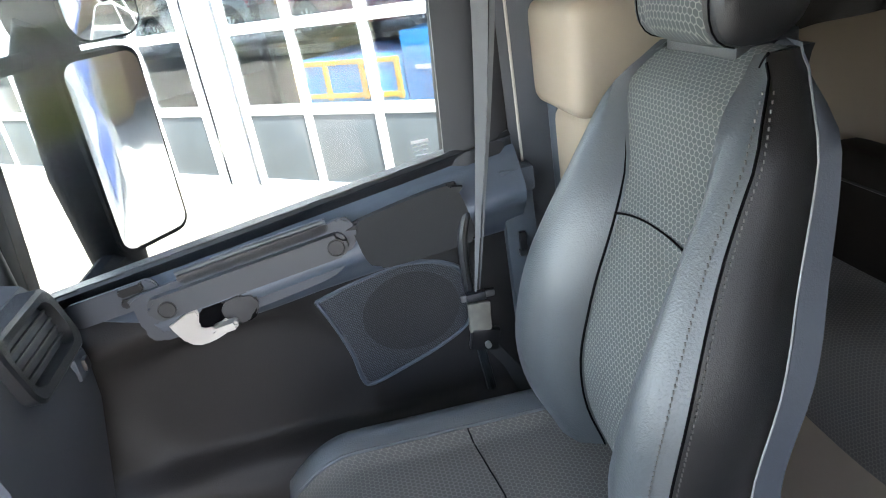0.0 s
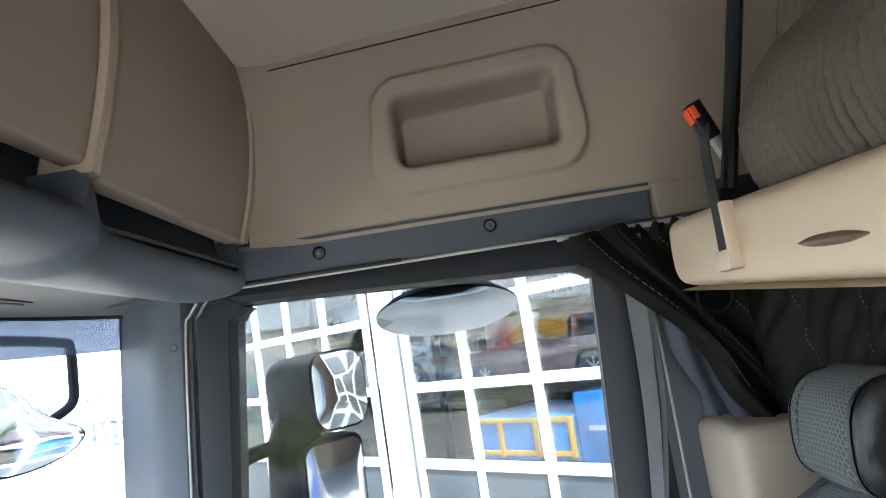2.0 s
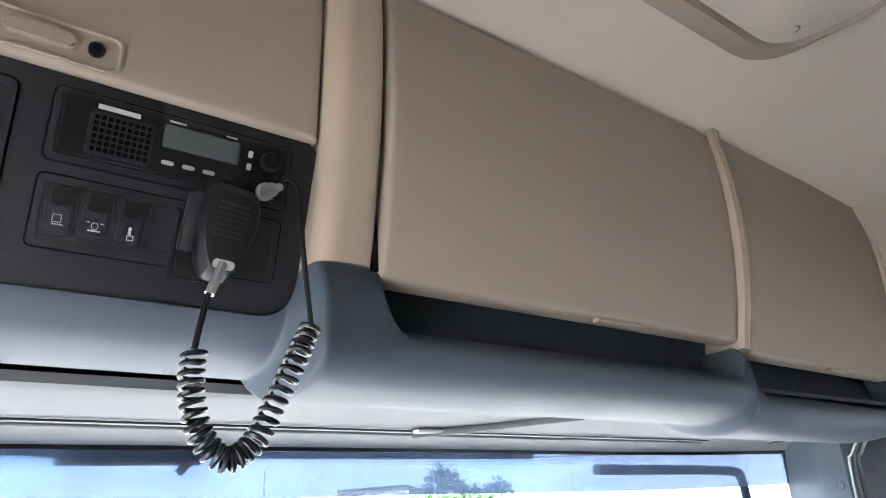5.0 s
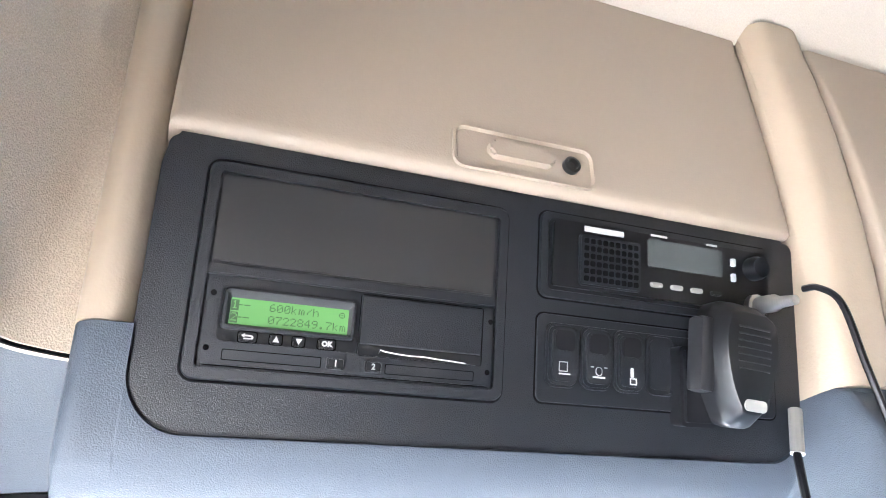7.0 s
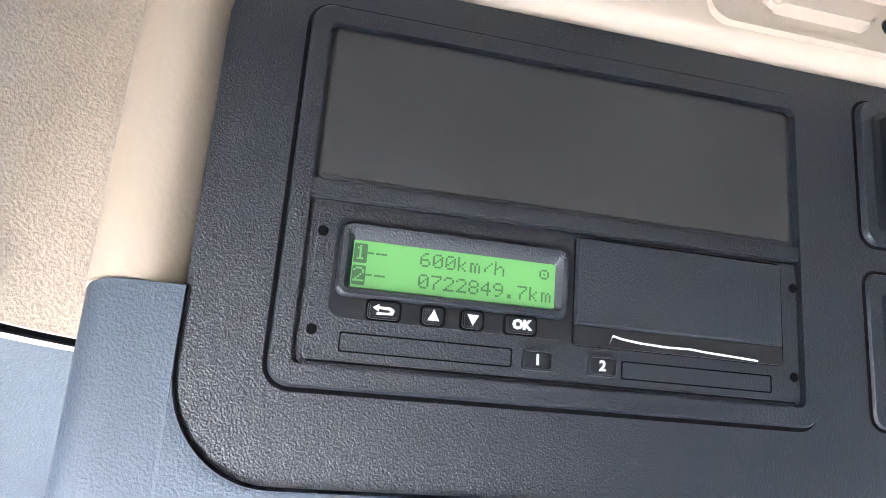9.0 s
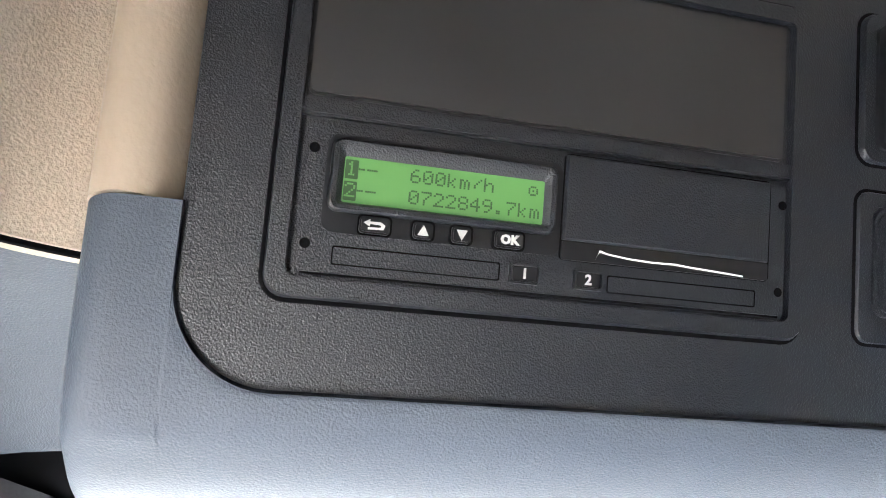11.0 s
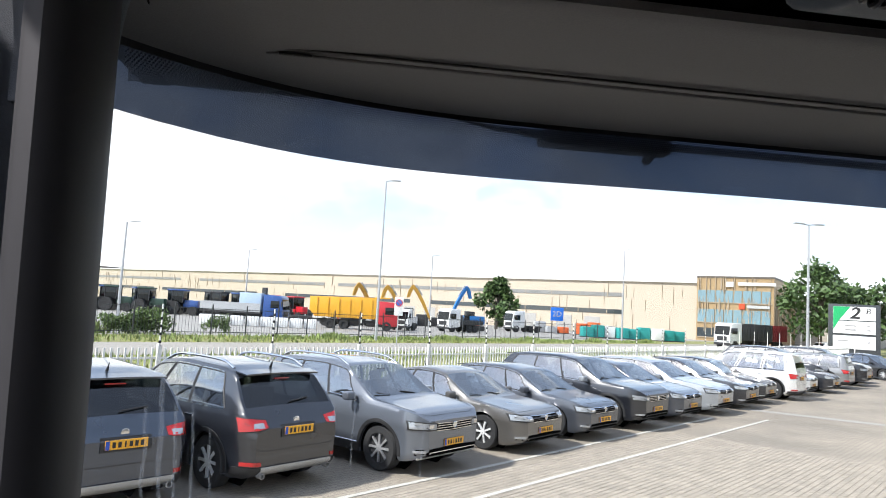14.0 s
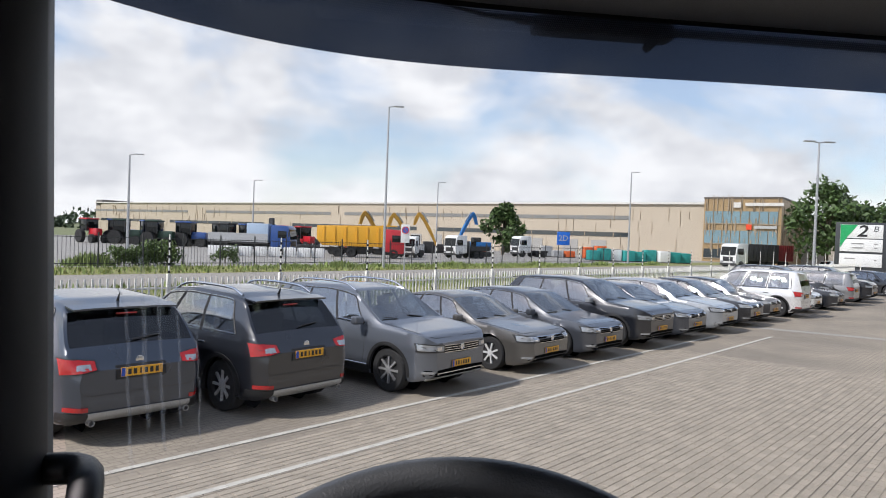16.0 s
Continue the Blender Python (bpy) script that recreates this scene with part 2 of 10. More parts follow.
CUSHION_CLOTH = hex_cloth("woven_cushion_cloth", (0.060, 0.056, 0.050), (0.125, 0.118, 0.105), 0.0075)


# ---- mesh tools ----
def part(name, bm, material, parent=None, label="", sharp=35):
    """Links a bmesh as one mesh object under a thing or a part."""
    bmesh.ops.recalc_face_normals(bm, faces=bm.faces)
    me = bpy.data.meshes.new(name)
    bm.to_mesh(me)
    bm.free()
    me.materials.append(material)
    for p in me.polygons:
        p.use_smooth = True
    me.set_sharp_from_angle(angle=radians(sharp))
    ob = new(name, me)
    hang(ob, parent)
    if label:
        tagged(ob, label)
    return ob


def hang(ob, parent):
    """Makes ob, whose mesh is in the place's metres, a part of parent."""
    ob.parent = parent
    if parent is not None and parent.parent is None:
        ob.matrix_parent_inverse = parent.matrix_basis.inverted()


def thing(name, label, category, group="", kind="", at=None):
    ob = new(name)
    ob.empty_display_size = 0.05
    if at is not None:
        ob.matrix_basis = at
    return tagged(ob, label, category, group, kind)


def box(size, at=(0, 0, 0), r=0.0, turn=None, bm=None, seg=2):
    """A box by its full size and middle, with rounded edges."""
    own = bmesh.new()
    bmesh.ops.create_cube(own, size=1.0)
    for v in own.verts:
        v.co = Vector((v.co.x * size[0], v.co.y * size[1], v.co.z * size[2]))
    if r:
        bmesh.ops.bevel(own, geom=own.edges[:], offset=min(r, min(size) * 0.49), segments=seg, profile=0.6, affect="EDGES")
    m = Matrix.Translation(at) @ (turn.to_4x4() if turn is not None else Matrix())
    own.transform(m)
    return join(bm, own)


def join(bm, own):
    if bm is None:
        return own
    me = bpy.data.meshes.new("piece")
    own.to_mesh(me)
    bm.from_mesh(me)
    own.free()
    bpy.data.meshes.remove(me)
    return bm


def loft(rings, bm=None, caps=True, closed=True):
    """Skin through rings of equal length."""
    own = bmesh.new()
    vs = [[own.verts.new(p) for p in ring] for ring in rings]
    n = len(rings[0])
    for a, b in zip(vs, vs[1:]):
        for i in range(n if closed else n - 1):
            own.faces.new((a[i], a[(i + 1) % n], b[(i + 1) % n], b[i]))
    if caps and closed:
        own.faces.new(list(reversed(vs[0])))
        own.faces.new(vs[-1])
    return join(bm, own)


def extrude(outline, axis, a, b, bm=None, r=0.0):
    """A flat outline (two coordinates, in xyz order without the axis) pushed from a to b along the axis."""
    def at(p, w):
        q = list(p)
        q.insert("xyz".index(axis), w)
        return q
    own = loft([[at(p, a) for p in outline], [at(p, b) for p in outline]])
    if r:
        bmesh.ops.bevel(own, geom=own.edges[:], offset=r, segments=2, profile=0.6, affect="EDGES")
    return join(bm, own)


def rounded(w, h, r, n=5, cx=0.0, cy=0.0):
    """Outline of a rectangle with round corners."""
    out = []
    for sx, sy, a0 in ((1, 1, 0), (-1, 1, 90), (-1, -1, 180), (1, -1, 270)):
        for k in range(n + 1):
            a = radians(a0 + 90 * k / n)
            out.append((cx + sx * (w / 2 - r) + r * math.cos(a), cy + sy * (h / 2 - r) + r * math.sin(a)))
    return out


def tube(points, radius, bm=None, sides=10, flat=1.0):
    """A round bar through points; radius may be a list; flat squeezes it along its second axis."""
    pts = [Vector(p) for p in points]
    rings = []
    side = None
    for i, p in enumerate(pts):
        d = (pts[min(i + 1, len(pts) - 1)] - pts[max(i - 1, 0)]).normalized()
        if side is None:
            side = d.orthogonal().normalized()
        side = (side - d * side.dot(d)).normalized()
        up = d.cross(side)
        rad = radius[i] if isinstance(radius, (list, tuple)) else radius
        rings.append([p + side * (rad * math.cos(2 * math.pi * k / sides)) + up * (rad * flat * math.sin(2 * math.pi * k / sides)) for k in range(sides)])
    return loft(rings, bm)


def lathe(profile, at=(0, 0, 0), turn=None, sides=20, bm=None):
    """Turns (radius, height) pairs round z."""
    own = loft([[(max(r, 1e-4) * math.cos(2 * math.pi * k / sides), max(r, 1e-4) * math.sin(2 * math.pi * k / sides), z) for k in range(sides)] for r, z in profile])
    own.transform(Matrix.Translation(at) @ (turn.to_4x4() if turn is not None else Matrix()))
    return join(bm, own)


def sheet(f, nu, nv, thick=0.0, bm=None):
    """A surface f(u, v) for u, v in 0..1, with a second skin below it."""
    pts = [[Vector(f(i / nu, j / nv)) for j in range(nv + 1)] for i in range(nu + 1)]
    own = bmesh.new()
    top = [[own.verts.new(p) for p in row] for row in pts]
    for i in range(nu):
        for j in range(nv):
            own.faces.new((top[i][j], top[i + 1][j], top[i + 1][j + 1], top[i][j + 1]))
    if thick:
        own.normal_update()
        low = [[own.verts.new(v.co - v.normal * thick) for v in row] for row in top]
        for i in range(nu):
            for j in range(nv):
                own.faces.new((low[i][j], low[i][j + 1], low[i + 1][j + 1], low[i + 1][j]))
        rim = [(i, 0) for i in range(nu)] + [(nu, j) for j in range(nv)] + [(i, nv) for i in range(nu, 0, -1)] + [(0, j) for j in range(nv, 0, -1)]
        for (a, b), (c, d) in zip(rim, rim[1:] + rim[:1]):
            own.faces.new((top[a][b], low[a][b], low[c][d], top[c][d]))
    return join(bm, own)


def smooth_curve(points, n=8):
    """Catmull-Rom through points."""
    p = [Vector(q) for q in points]
    p = [2 * p[0] - p[1]] + p + [2 * p[-1] - p[-2]]
    out = []
    for i in range(1, len(p) - 2):
        for k in range(n):
            t = k / n
            out.append(0.5 * ((2 * p[i]) + (p[i + 1] - p[i - 1]) * t + (2 * p[i - 1] - 5 * p[i] + 4 * p[i + 1] - p[i + 2]) * t * t
                              + (3 * p[i] - p[i - 1] - 3 * p[i + 1] + p[i + 2]) * t ** 3))
    out.append(p[-2])
    return out


def text(body, size, material, parent, m, name="lettering", spread=1.0, thick=0.0002, bold=0.0):
    """Lettering in the built-in font, as a mesh, centred on the pose m, reading along its x."""
    cu = bpy.data.curves.new(name, "FONT")
    cu.body, cu.size, cu.extrude, cu.space_character = body, size, thick, spread
    cu.offset = bold
    cu.align_x, cu.align_y, cu.resolution_u = "CENTER", "CENTER", 2
    tmp = new(name, cu)
    me = bpy.data.meshes.new_from_object(tmp.evaluated_get(bpy.context.evaluated_depsgraph_get()))
    bpy.data.objects.remove(tmp)
    bpy.data.curves.remove(cu)
    me.materials.clear()
    me.materials.append(material)
    me.transform(m)
    ob = new(name, me)
    hang(ob, parent)
    return ob


# ---- cab: the shell ----
FLOOR_Z = 1.42


def edge_z(y):
    return 3.350 + 0.068 * (0.93 - y)


def ceiling_z(x, y):
    rise = 0.095 * (1 - min(1, abs(x) / 0.9) ** 4) * min(1.0, max(0.0, (0.955 - y) / 0.22)) ** 0.7
    return edge_z(y) + rise


def wall_x(z):
    return 0.957 - 0.082 * max(0.0, z - 3.0) / 0.36


def glass_top(x):
    return 2.943 - 0.030 * abs(x) ** 4


def glass_y(x, z):
    return 1.62 - 0.26 * abs(x) ** 5 + 0.22 * (2.92 - z)


floor = part("floor", box((2.1, 2.7, 0.06), (0, 0.2, FLOOR_Z - 0.03), 0.01), RUBBER)
tagged(floor, "dark rubber cab floor mat", "floor", kind="structure")

ceiling = part("ceiling", sheet(lambda u, v: (-0.90 + 1.80 * u, -0.97 + 1.925 * v, ceiling_z(-0.90 + 1.80 * u, -0.97 + 1.925 * v)), 40, 40, -0.03), FELT)
tagged(ceiling, "pale beige felt-lined cab ceiling, curved down to the front", "ceiling", kind="structure")


def upper_wall():
    """Beige side wall over the door, with a framed pocket moulded into it."""
    yc, zc, w, h = 0.487, 3.184, 0.335, 0.138
    ys = list(np.linspace(-0.97, 0.20, 24)) + list(np.linspace(0.205, 0.76, 190)) + list(np.linspace(0.78, 0.98, 16))
    vs = list(np.linspace(0.0, 0.12, 6)) + list(np.linspace(0.14, 0.92, 110)) + list(np.linspace(0.94, 1, 5))

    def step(d, at, soft):
        return 1 / (1 + math.exp(max(-40, min(40, (d - at) / soft))))

    def f(y, v):
        z = 2.99 + (edge_z(y) + 0.012 - 2.99) * v
        x = wall_x(z) - 0.05 * max(0.0, (y - 0.86) / 0.11) ** 2
        zz = z - 0.05 * (yc - y) * (0.1 + 0.9 / (1 + math.exp(max(-40, min(40, (zc - z) / 0.012)))))
        r = 0.022
        qy, qz = abs(y - yc) - w / 2 + r, abs(zz - zc) - h / 2 + r
        d = math.hypot(max(qy, 0), max(qz, 0)) + min(max(qy, qz), 0) - r
        low = 0.012 / (1 + math.exp(max(-40, min(40, (zz - zc) / 0.012))))
        raised = step(d, 0.046 + low, 0.0016) * 0.013
        sunk = step(d, 0.005, 0.003) * 0.016 + step(d, -0.002, 0.0012) * 0.10
        return (x - raised + sunk, y, z)
    own = bmesh.new()
    g = [[own.verts.new(f(y, v)) for v in vs] for y in ys]
    for i in range(len(ys) - 1):
        for j in range(len(vs) - 1):
            own.faces.new((g[i][j], g[i + 1][j], g[i + 1][j + 1], g[i][j + 1]))
    own2 = bmesh.new()
    lo = [[own2.verts.new((1.09, y, 2.99 + (edge_z(y) + 0.012 - 2.99) * v)) for v in (0, 1)] for y in (-0.97, 0.98)]
    own2.faces.new((lo[0][0], lo[0][1], lo[1][1], lo[1][0]))
    return join(own, own2)


wall_right = part("wall_right", upper_wall(), BEIGE_DARK, sharp=60)
tagged(wall_right, "beige moulded upper side wall with a framed pocket", "wall", kind="structure")


LEFT_PLAN = [(-0.935, -0.97), (-0.935, -0.2), (-0.935, 0.45), (-0.934, 0.74), (-0.930, 0.88), (-0.922, 0.96), (-0.910, 1.005), (-0.898, 1.024), (-0.884, 1.033), (-0.856, 1.043)]
RAIL_OUT = [(-0.970, -0.97, 2.93), (-0.970, -0.2, 2.93), (-0.970, 0.45, 2.93), (-0.970, 0.80, 2.93), (-0.970, 0.98, 2.938), (-0.970, 1.08, 2.948), (-0.968, 1.14, 2.954), (-0.958, 1.175, 2.958), (-0.925, 1.158, 2.970), (-0.856, 1.149, 2.974)]
LEFT_PLAN = [(p[0], p[1]) for p in smooth_curve([(a, b, 0) for a, b in LEFT_PLAN], 5)]
RAIL_OUT = smooth_curve(RAIL_OUT, 5)


def left_wall():
    """Cloth wall: it turns in a wide bow into the front shelf and leans back towards the roof."""
    rows = []
    for i, (a, b) in enumerate(LEFT_PLAN):
        bend = max(0.0, min(1.0, (b - 0.80) / 0.20))
        rows.append([(a + (0.03 + 0.012 * bend) * v, b - 0.085 * bend * v, 3.023 + (edge_z(b) + 0.012 - 3.023) * v) for v in np.linspace(0, 1, 12)])
    return loft([r + [(p[0] - 0.02, p[1] + 0.012, p[2]) for p in reversed(r)] for r in rows])


wall_left = part("wall_left", left_wall(), CLOTH, sharp=50)
tagged(wall_left, "tan cloth-covered upper side wall above the door", "wall", kind="structure")


def low_rail():
    rows = []
    for (a, b), q in zip(LEFT_PLAN, RAIL_OUT):
        bend = max(0.0, min(1.0, (b - 0.80) / 0.20))
        p = Vector((a - 0.002, b + 0.003, 3.026))
        row = [p.lerp(q, v) + Vector((0.0, 0.0, -0.010 * math.sin(math.pi * v) * (1 - 1.6 * bend))) for v in np.linspace(0, 1, 10)]
        rows.append(row + [Vector((r.x - 0.012, r.y, r.z + 0.02)) for r in reversed(row)])
    return loft(rows)


low_left = part("trim", low_rail(), GREY, sharp=50)
wall_seam = part("trim", tube([(a - 0.003, b + 0.002, 3.0225) for a, b in LEFT_PLAN], 0.0016, sides=8), GAP)
tagged(wall_seam, "dark seam under the cloth wall", "trim", kind="structure")
tagged(low_left, "slate plastic side rail under the cloth wall", "trim", kind="structure")

wall_rear = part("wall_rear", box((2.02, 0.04, 2.2), (0, -0.97, 2.45), 0.005), REAR_BEIGE_SHADED)
tagged(wall_rear, "beige rear cab wall", "wall", kind="structure")

# outer skin of the cab sides, seen in the mirrors
for side in (-1, 1):
    skin = thing("cab_side", "white painted truck cab side with a blue stripe", "cab side", kind="structure")
    bm = box((0.03, 1.30, 2.35), (side * 1.10, -0.42, 2.35), 0.012)
    if side > 0:
        box((0.03, 1.15, 1.0), (side * 1.10, 0.79, 1.62), 0.012, bm=bm)
    box((0.03, 1.50, 0.50), (side * 1.10, 0.62, 3.20), 0.012, bm=bm)
    part("panel", bm, principled("white_cab_paint", (0.50, 0.50, 0.495), 0.25, vary=0.03, scale=3, coat=0.4), skin)
    part("stripe", extrude([(-1.05, 2.75), (-1.05, 2.45), (0.15, 1.95), (0.15, 2.15)], "x", side * 1.116, side * 1.119),
         principled("blue_stripe_paint", (0.02, 0.09, 0.42), 0.3, vary=0.05, scale=3, coat=0.3), skin, "blue diagonal stripe")
    part("stripe", extrude([(-1.05, 2.35), (-1.05, 2.27), (0.15, 1.77), (0.15, 1.85)], "x", side * 1.116, side * 1.119),
         principled("dark_stripe_paint", (0.03, 0.035, 0.05), 0.3, vary=0.05, scale=3, coat=0.3), skin, "thin dark diagonal stripe")

# slate rail over the door, with two round caps
RAIL_CAPS = ((0.857, 2.969), (0.491, 2.970))
rail = thing("rail_trim", "slate plastic rail over the passenger door", "trim", kind="structure")
part("rail", extrude([(0.950, 3.004), (0.962, 2.995), (0.976, 2.945), (0.978, 2.925), (1.02, 2.925), (1.02, 3.004)], "y", 0.155, 1.36), GREY, rail)
for y, z in RAIL_CAPS:
    ring = part("cap", lathe([(0.0140, 0), (0.0140, 0.004), (0.0115, 0.006), (0.0095, 0.0015), (0.0, 0.001)], (0.968, y, z), Euler((0, radians(-101), 0)).to_matrix()), BLACK_SMOOTH, rail, "round black screw cap")
    part("screw", lathe([(0.0045, 0), (0.0045, 0.005), (0.003, 0.0065), (0.0, 0.0055)], (0.967, y, z), Euler((0, radians(-101), 0)).to_matrix()), SCREW, ring)
bm = box((0.05, 0.12, 0.075), (0.975, 0.09, 2.965), 0.008)
part("end_block", bm, BEIGE_DARK, rail, "beige end block")
part("seal_line", tube([(0.974, y, 2.922) for y in (0.10, 0.5, 1.03)], 0.004, sides=8), principled("pale_seal", (0.42, 0.41, 0.38), 0.6), rail, "pale door seal lip")


# ---- passenger door ----
def sill_z(y):
    return 2.267 - (y - 0.35) * 0.151


door = thing("door_1", "closed slate-grey truck cab door with a large window", "door", kind="structure", at=pose(1.0, 0.7, FLOOR_Z))
# window frame: outline with round corners
WIN = [(0.330, 2.262), (0.295, 2.80), (0.300, 2.83), (0.330, 2.850), (0.36, 2.853), (0.99, 2.885), (1.03, 2.880), (1.055, 2.855), (1.062, 2.82), (1.10, 2.40), (1.125, 2.150)]
OUT = [(0.235, 2.262), (0.232, 2.80), (0.236, 2.89), (0.262, 2.912), (0.33, 2.918), (1.02, 2.922), (1.085, 2.918), (1.125, 2.880), (1.140, 2.82), (1.165, 2.40), (1.175, 2.10)]
WIN, OUT = [[p for p in smooth_curve([(a, b, 0) for a, b in o], 4)] for o in (WIN, OUT)]
rings = []
for k in range(len(WIN)):
    (a, b, _), (c, d, _) = WIN[k], OUT[k]
    mid = ((a + c) / 2, (b + d) / 2)
    rings.append([(0.995, a, b), (0.972, a + (c - a) * 0.12, b + (d - b) * 0.12), (0.966, *mid), (0.972, c, d), (1.05, c, d), (1.05, a, b)])
part("window_frame", loft(rings), principled("dark_frame_plastic", (0.013, 0.015, 0.019), 0.55, vary=0.12, scale=6, grain=0.0005, shine=0.2), door)
part("rear_post", loft([[(0.962, 0.305 + (2.80 - z) * 0.06, z), (0.950, 0.275 + (2.80 - z) * 0.05, z), (0.950, 0.235, z), (0.965, 0.21, z), (1.0, 0.21, z), (1.0, 0.30 + (2.8 - z) * 0.06, z)] for z in (2.235, 2.4, 2.6, 2.80, 2.87)]), RUBBER, door)
part("pane", extrude([(0.29, 2.2), (0.27, 2.9), (1.09, 2.9), (1.14, 2.1)], "x", 0.999, 1.003), GLASS, door, "clear door window glass").visible_shadow = False
part("seal", tube(smooth_curve([(0.975, a + 0.012, b + 0.006) for a, b, _ in OUT[18:]], 2), 0.006, sides=8), RUBBER, door, "black rubber door seal")
part("pale_lip", tube([(0.968, a + 0.022, b) for a, b, _ in OUT[26:]], 0.0025, sides=6), principled("pale_seal_front", (0.40, 0.40, 0.38), 0.6), door, "pale edge of the door seal")
part("rear_lip", tube([(0.955, 0.192, z) for z in (2.24, 2.5, 2.87)], 0.003, sides=6), principled("pale_seal_rear", (0.36, 0.34, 0.3), 0.6), door, "pale edge of the door seal")


# inner card: a moulded panel, its belt line rising to the rear
def card(u, v):
    y = 0.205 + 0.985 * u
    top = sill_z(y) - 0.004
    z = 1.46 + (top - 1.46) * v
    d = top - z
    x = 0.975 - 0.06 * math.exp(-((d - 0.085) / 0.055) ** 2) - 0.012 * min(1, d / 0.02)
    # hollow of the lower field
    e = ((y - 0.80) / 0.24) ** 2 + ((z - 1.88) / 0.17) ** 2
    x += 0.022 / (1 + math.exp((e - 1.0) * 9))
    # bin at the bottom
    x -= 0.06 / (1 + math.exp((z - 1.752) / 0.006))
    return (x, y, z)


part("inner_card", sheet(card, 110, 110, -0.015), principled("dark_door_card", (0.017, 0.016, 0.016), 0.62, vary=0.15, scale=5, grain=0.0007, grain_scale=380, bump=0.45, shine=0.3), door, "near-black lower door card")


def belt_low(y):
    return float(np.interp(y, [0.205, 0.40, 0.607, 0.80, 0.872, 0.905, 1.035, 1.19], [2.110, 2.096, 2.076, 2.046, 2.046, 2.106, 2.128, 2.110]))


def belt_strip(u, v):
    y = 0.206 + 0.980 * u
    top = sill_z(y) - 0.004
    z = belt_low(y) + (top - belt_low(y)) * v
    x = card(u * 0.980 / 0.985, (z - 1.46) / (top - 1.46))[0]
    return (x - 0.004 + 0.005 * max(0.0, 1 - v / 0.04), y, z)


part("belt_strip", sheet(belt_strip, 110, 40), principled("door_belt_plastic", (0.056, 0.070, 0.092), 0.44, vary=0.12, scale=5, grain=0.0007, grain_scale=380, bump=0.45), door, "slate belt moulding with the handles")
bm = extrude([(0.955, 0.0), (0.948, 0.008), (0.955, 0.016), (1.0, 0.012), (1.0, -0.02), (0.96, -0.02)], "y", 0, 0.93)
bm.transform(Matrix.Translation((0, 0.21, sill_z(0.21))) @ Matrix.Rotation(math.atan(-0.151), 4, "X"))
part("sill", bm, BLACK, door)
for k in range(9):
    y = 0.37 + 0.085 * k
    part("vent_slot", box((0.012, 0.055, 0.003), (0.958, y, sill_z(y) + 0.0145), 0.001, Euler((math.atan(-0.151), 0, 0)).to_matrix()), BLACK_SMOOTH, door)
tilt = math.atan(-0.135)


def on_door(y, z, x=0.90):
    """Pose on the card: local x along the belt line to the front, y up, z into the cab."""
    return Matrix.Translation((x, y, z)) @ Matrix(((0, 0, -1, 0), (math.cos(tilt), -math.sin(tilt), 0, 0), (math.sin(tilt), math.cos(tilt), 0, 0), (0, 0, 0, 1)))


def plate(outline, depth, m, r=0.002):
    bm = extrude(outline, "z", 0, depth)
    if r:
        bmesh.ops.bevel(bm, geom=[e for e in bm.edges if all(v.co.z > depth * 0.9 for v in e.verts)], offset=r, segments=2, affect="EDGES")
    bm.transform(m)
    return bm


# rear arm pad and pull handle
part("arm_pad", plate([(p.x, p.y) for p in smooth_curve([(0.098, 0.040, 0), (0.080, 0.052, 0), (-0.085, 0.060, 0), (-0.104, 0.040, 0), (-0.112, -0.045, 0), (-0.090, -0.060, 0), (0.055, -0.052, 0), (0.090, -0.030, 0), (0.098, 0.040, 0)], 5)[:-1]], 0.016, on_door(0.428, 2.172, 0.915), 0.010), principled("arm_pad_foam", (0.022, 0.0225, 0.0235), 0.8, vary=0.15, scale=14, grain=0.0008, grain_scale=700, bump=0.5, shine=0.25), door, "soft black arm pad")
SLATE_GRIP = principled("pull_handle_plastic", (0.034, 0.038, 0.044), 0.45, vary=0.08, scale=9, grain=0.0006)
# the handle is a long tray: a raised outer frame, a ridge along its top and a bar between two round bosses
tray = part("handle_tray", plate([(p.x, p.y) for p in smooth_curve([(0.205, 0.020, 0), (0.180, 0.040, 0), (-0.120, 0.046, 0), (-0.182, 0.050, 0), (-0.200, 0.035, 0), (-0.200, 0.004, 0), (-0.180, -0.016, 0), (-0.160, -0.040, 0), (-0.120, -0.052, 0), (0.00, -0.058, 0), (0.175, -0.058, 0), (0.205, -0.035, 0), (0.205, 0.020, 0)], 5)[:-1]], 0.010, on_door(0.722, 2.150, 0.912), 0.004), GREY_DARK, door, "slate handle tray")
grip = part("pull_handle", plate(rounded(0.362, 0.044, 0.018, 6), 0.024, on_door(0.722, 2.158, 0.910), 0.007), SLATE_GRIP, door, "slate pull handle with two round caps")
for y, z in ((0.564, 2.178), (0.869, 2.134)):
    part("cap", lathe([(0.0165, 0), (0.0165, 0.002), (0.0150, 0.002), (0.0145, 0.0004), (0.0135, 0.002), (0.0, 0.002)], (0.8865, y, z), Euler((0, radians(-90), 0)).to_matrix()), BLACK, grip)
part("grip_hollow", plate(rounded(0.275, 0.020, 0.009), 0.003, on_door(0.706, 2.196, 0.905), 0.001), BLACK, door, "dark finger groove")
part("grip_ridge", tube([on_door(0.706, 2.196, 0.903) @ Vector((x, 0.011 + 0.001 * math.cos(x * 10), 0)) for x in np.linspace(-0.135, 0.135, 14)], 0.006, sides=10), SLATE_GRIP, door, "raised slate grip ridge")
part("latch_hollow", plate(rounded(0.100, 0.052, 0.014), 0.0125, on_door(0.778, 2.094, 0.911), 0.003), GAP, door, "black latch recess")
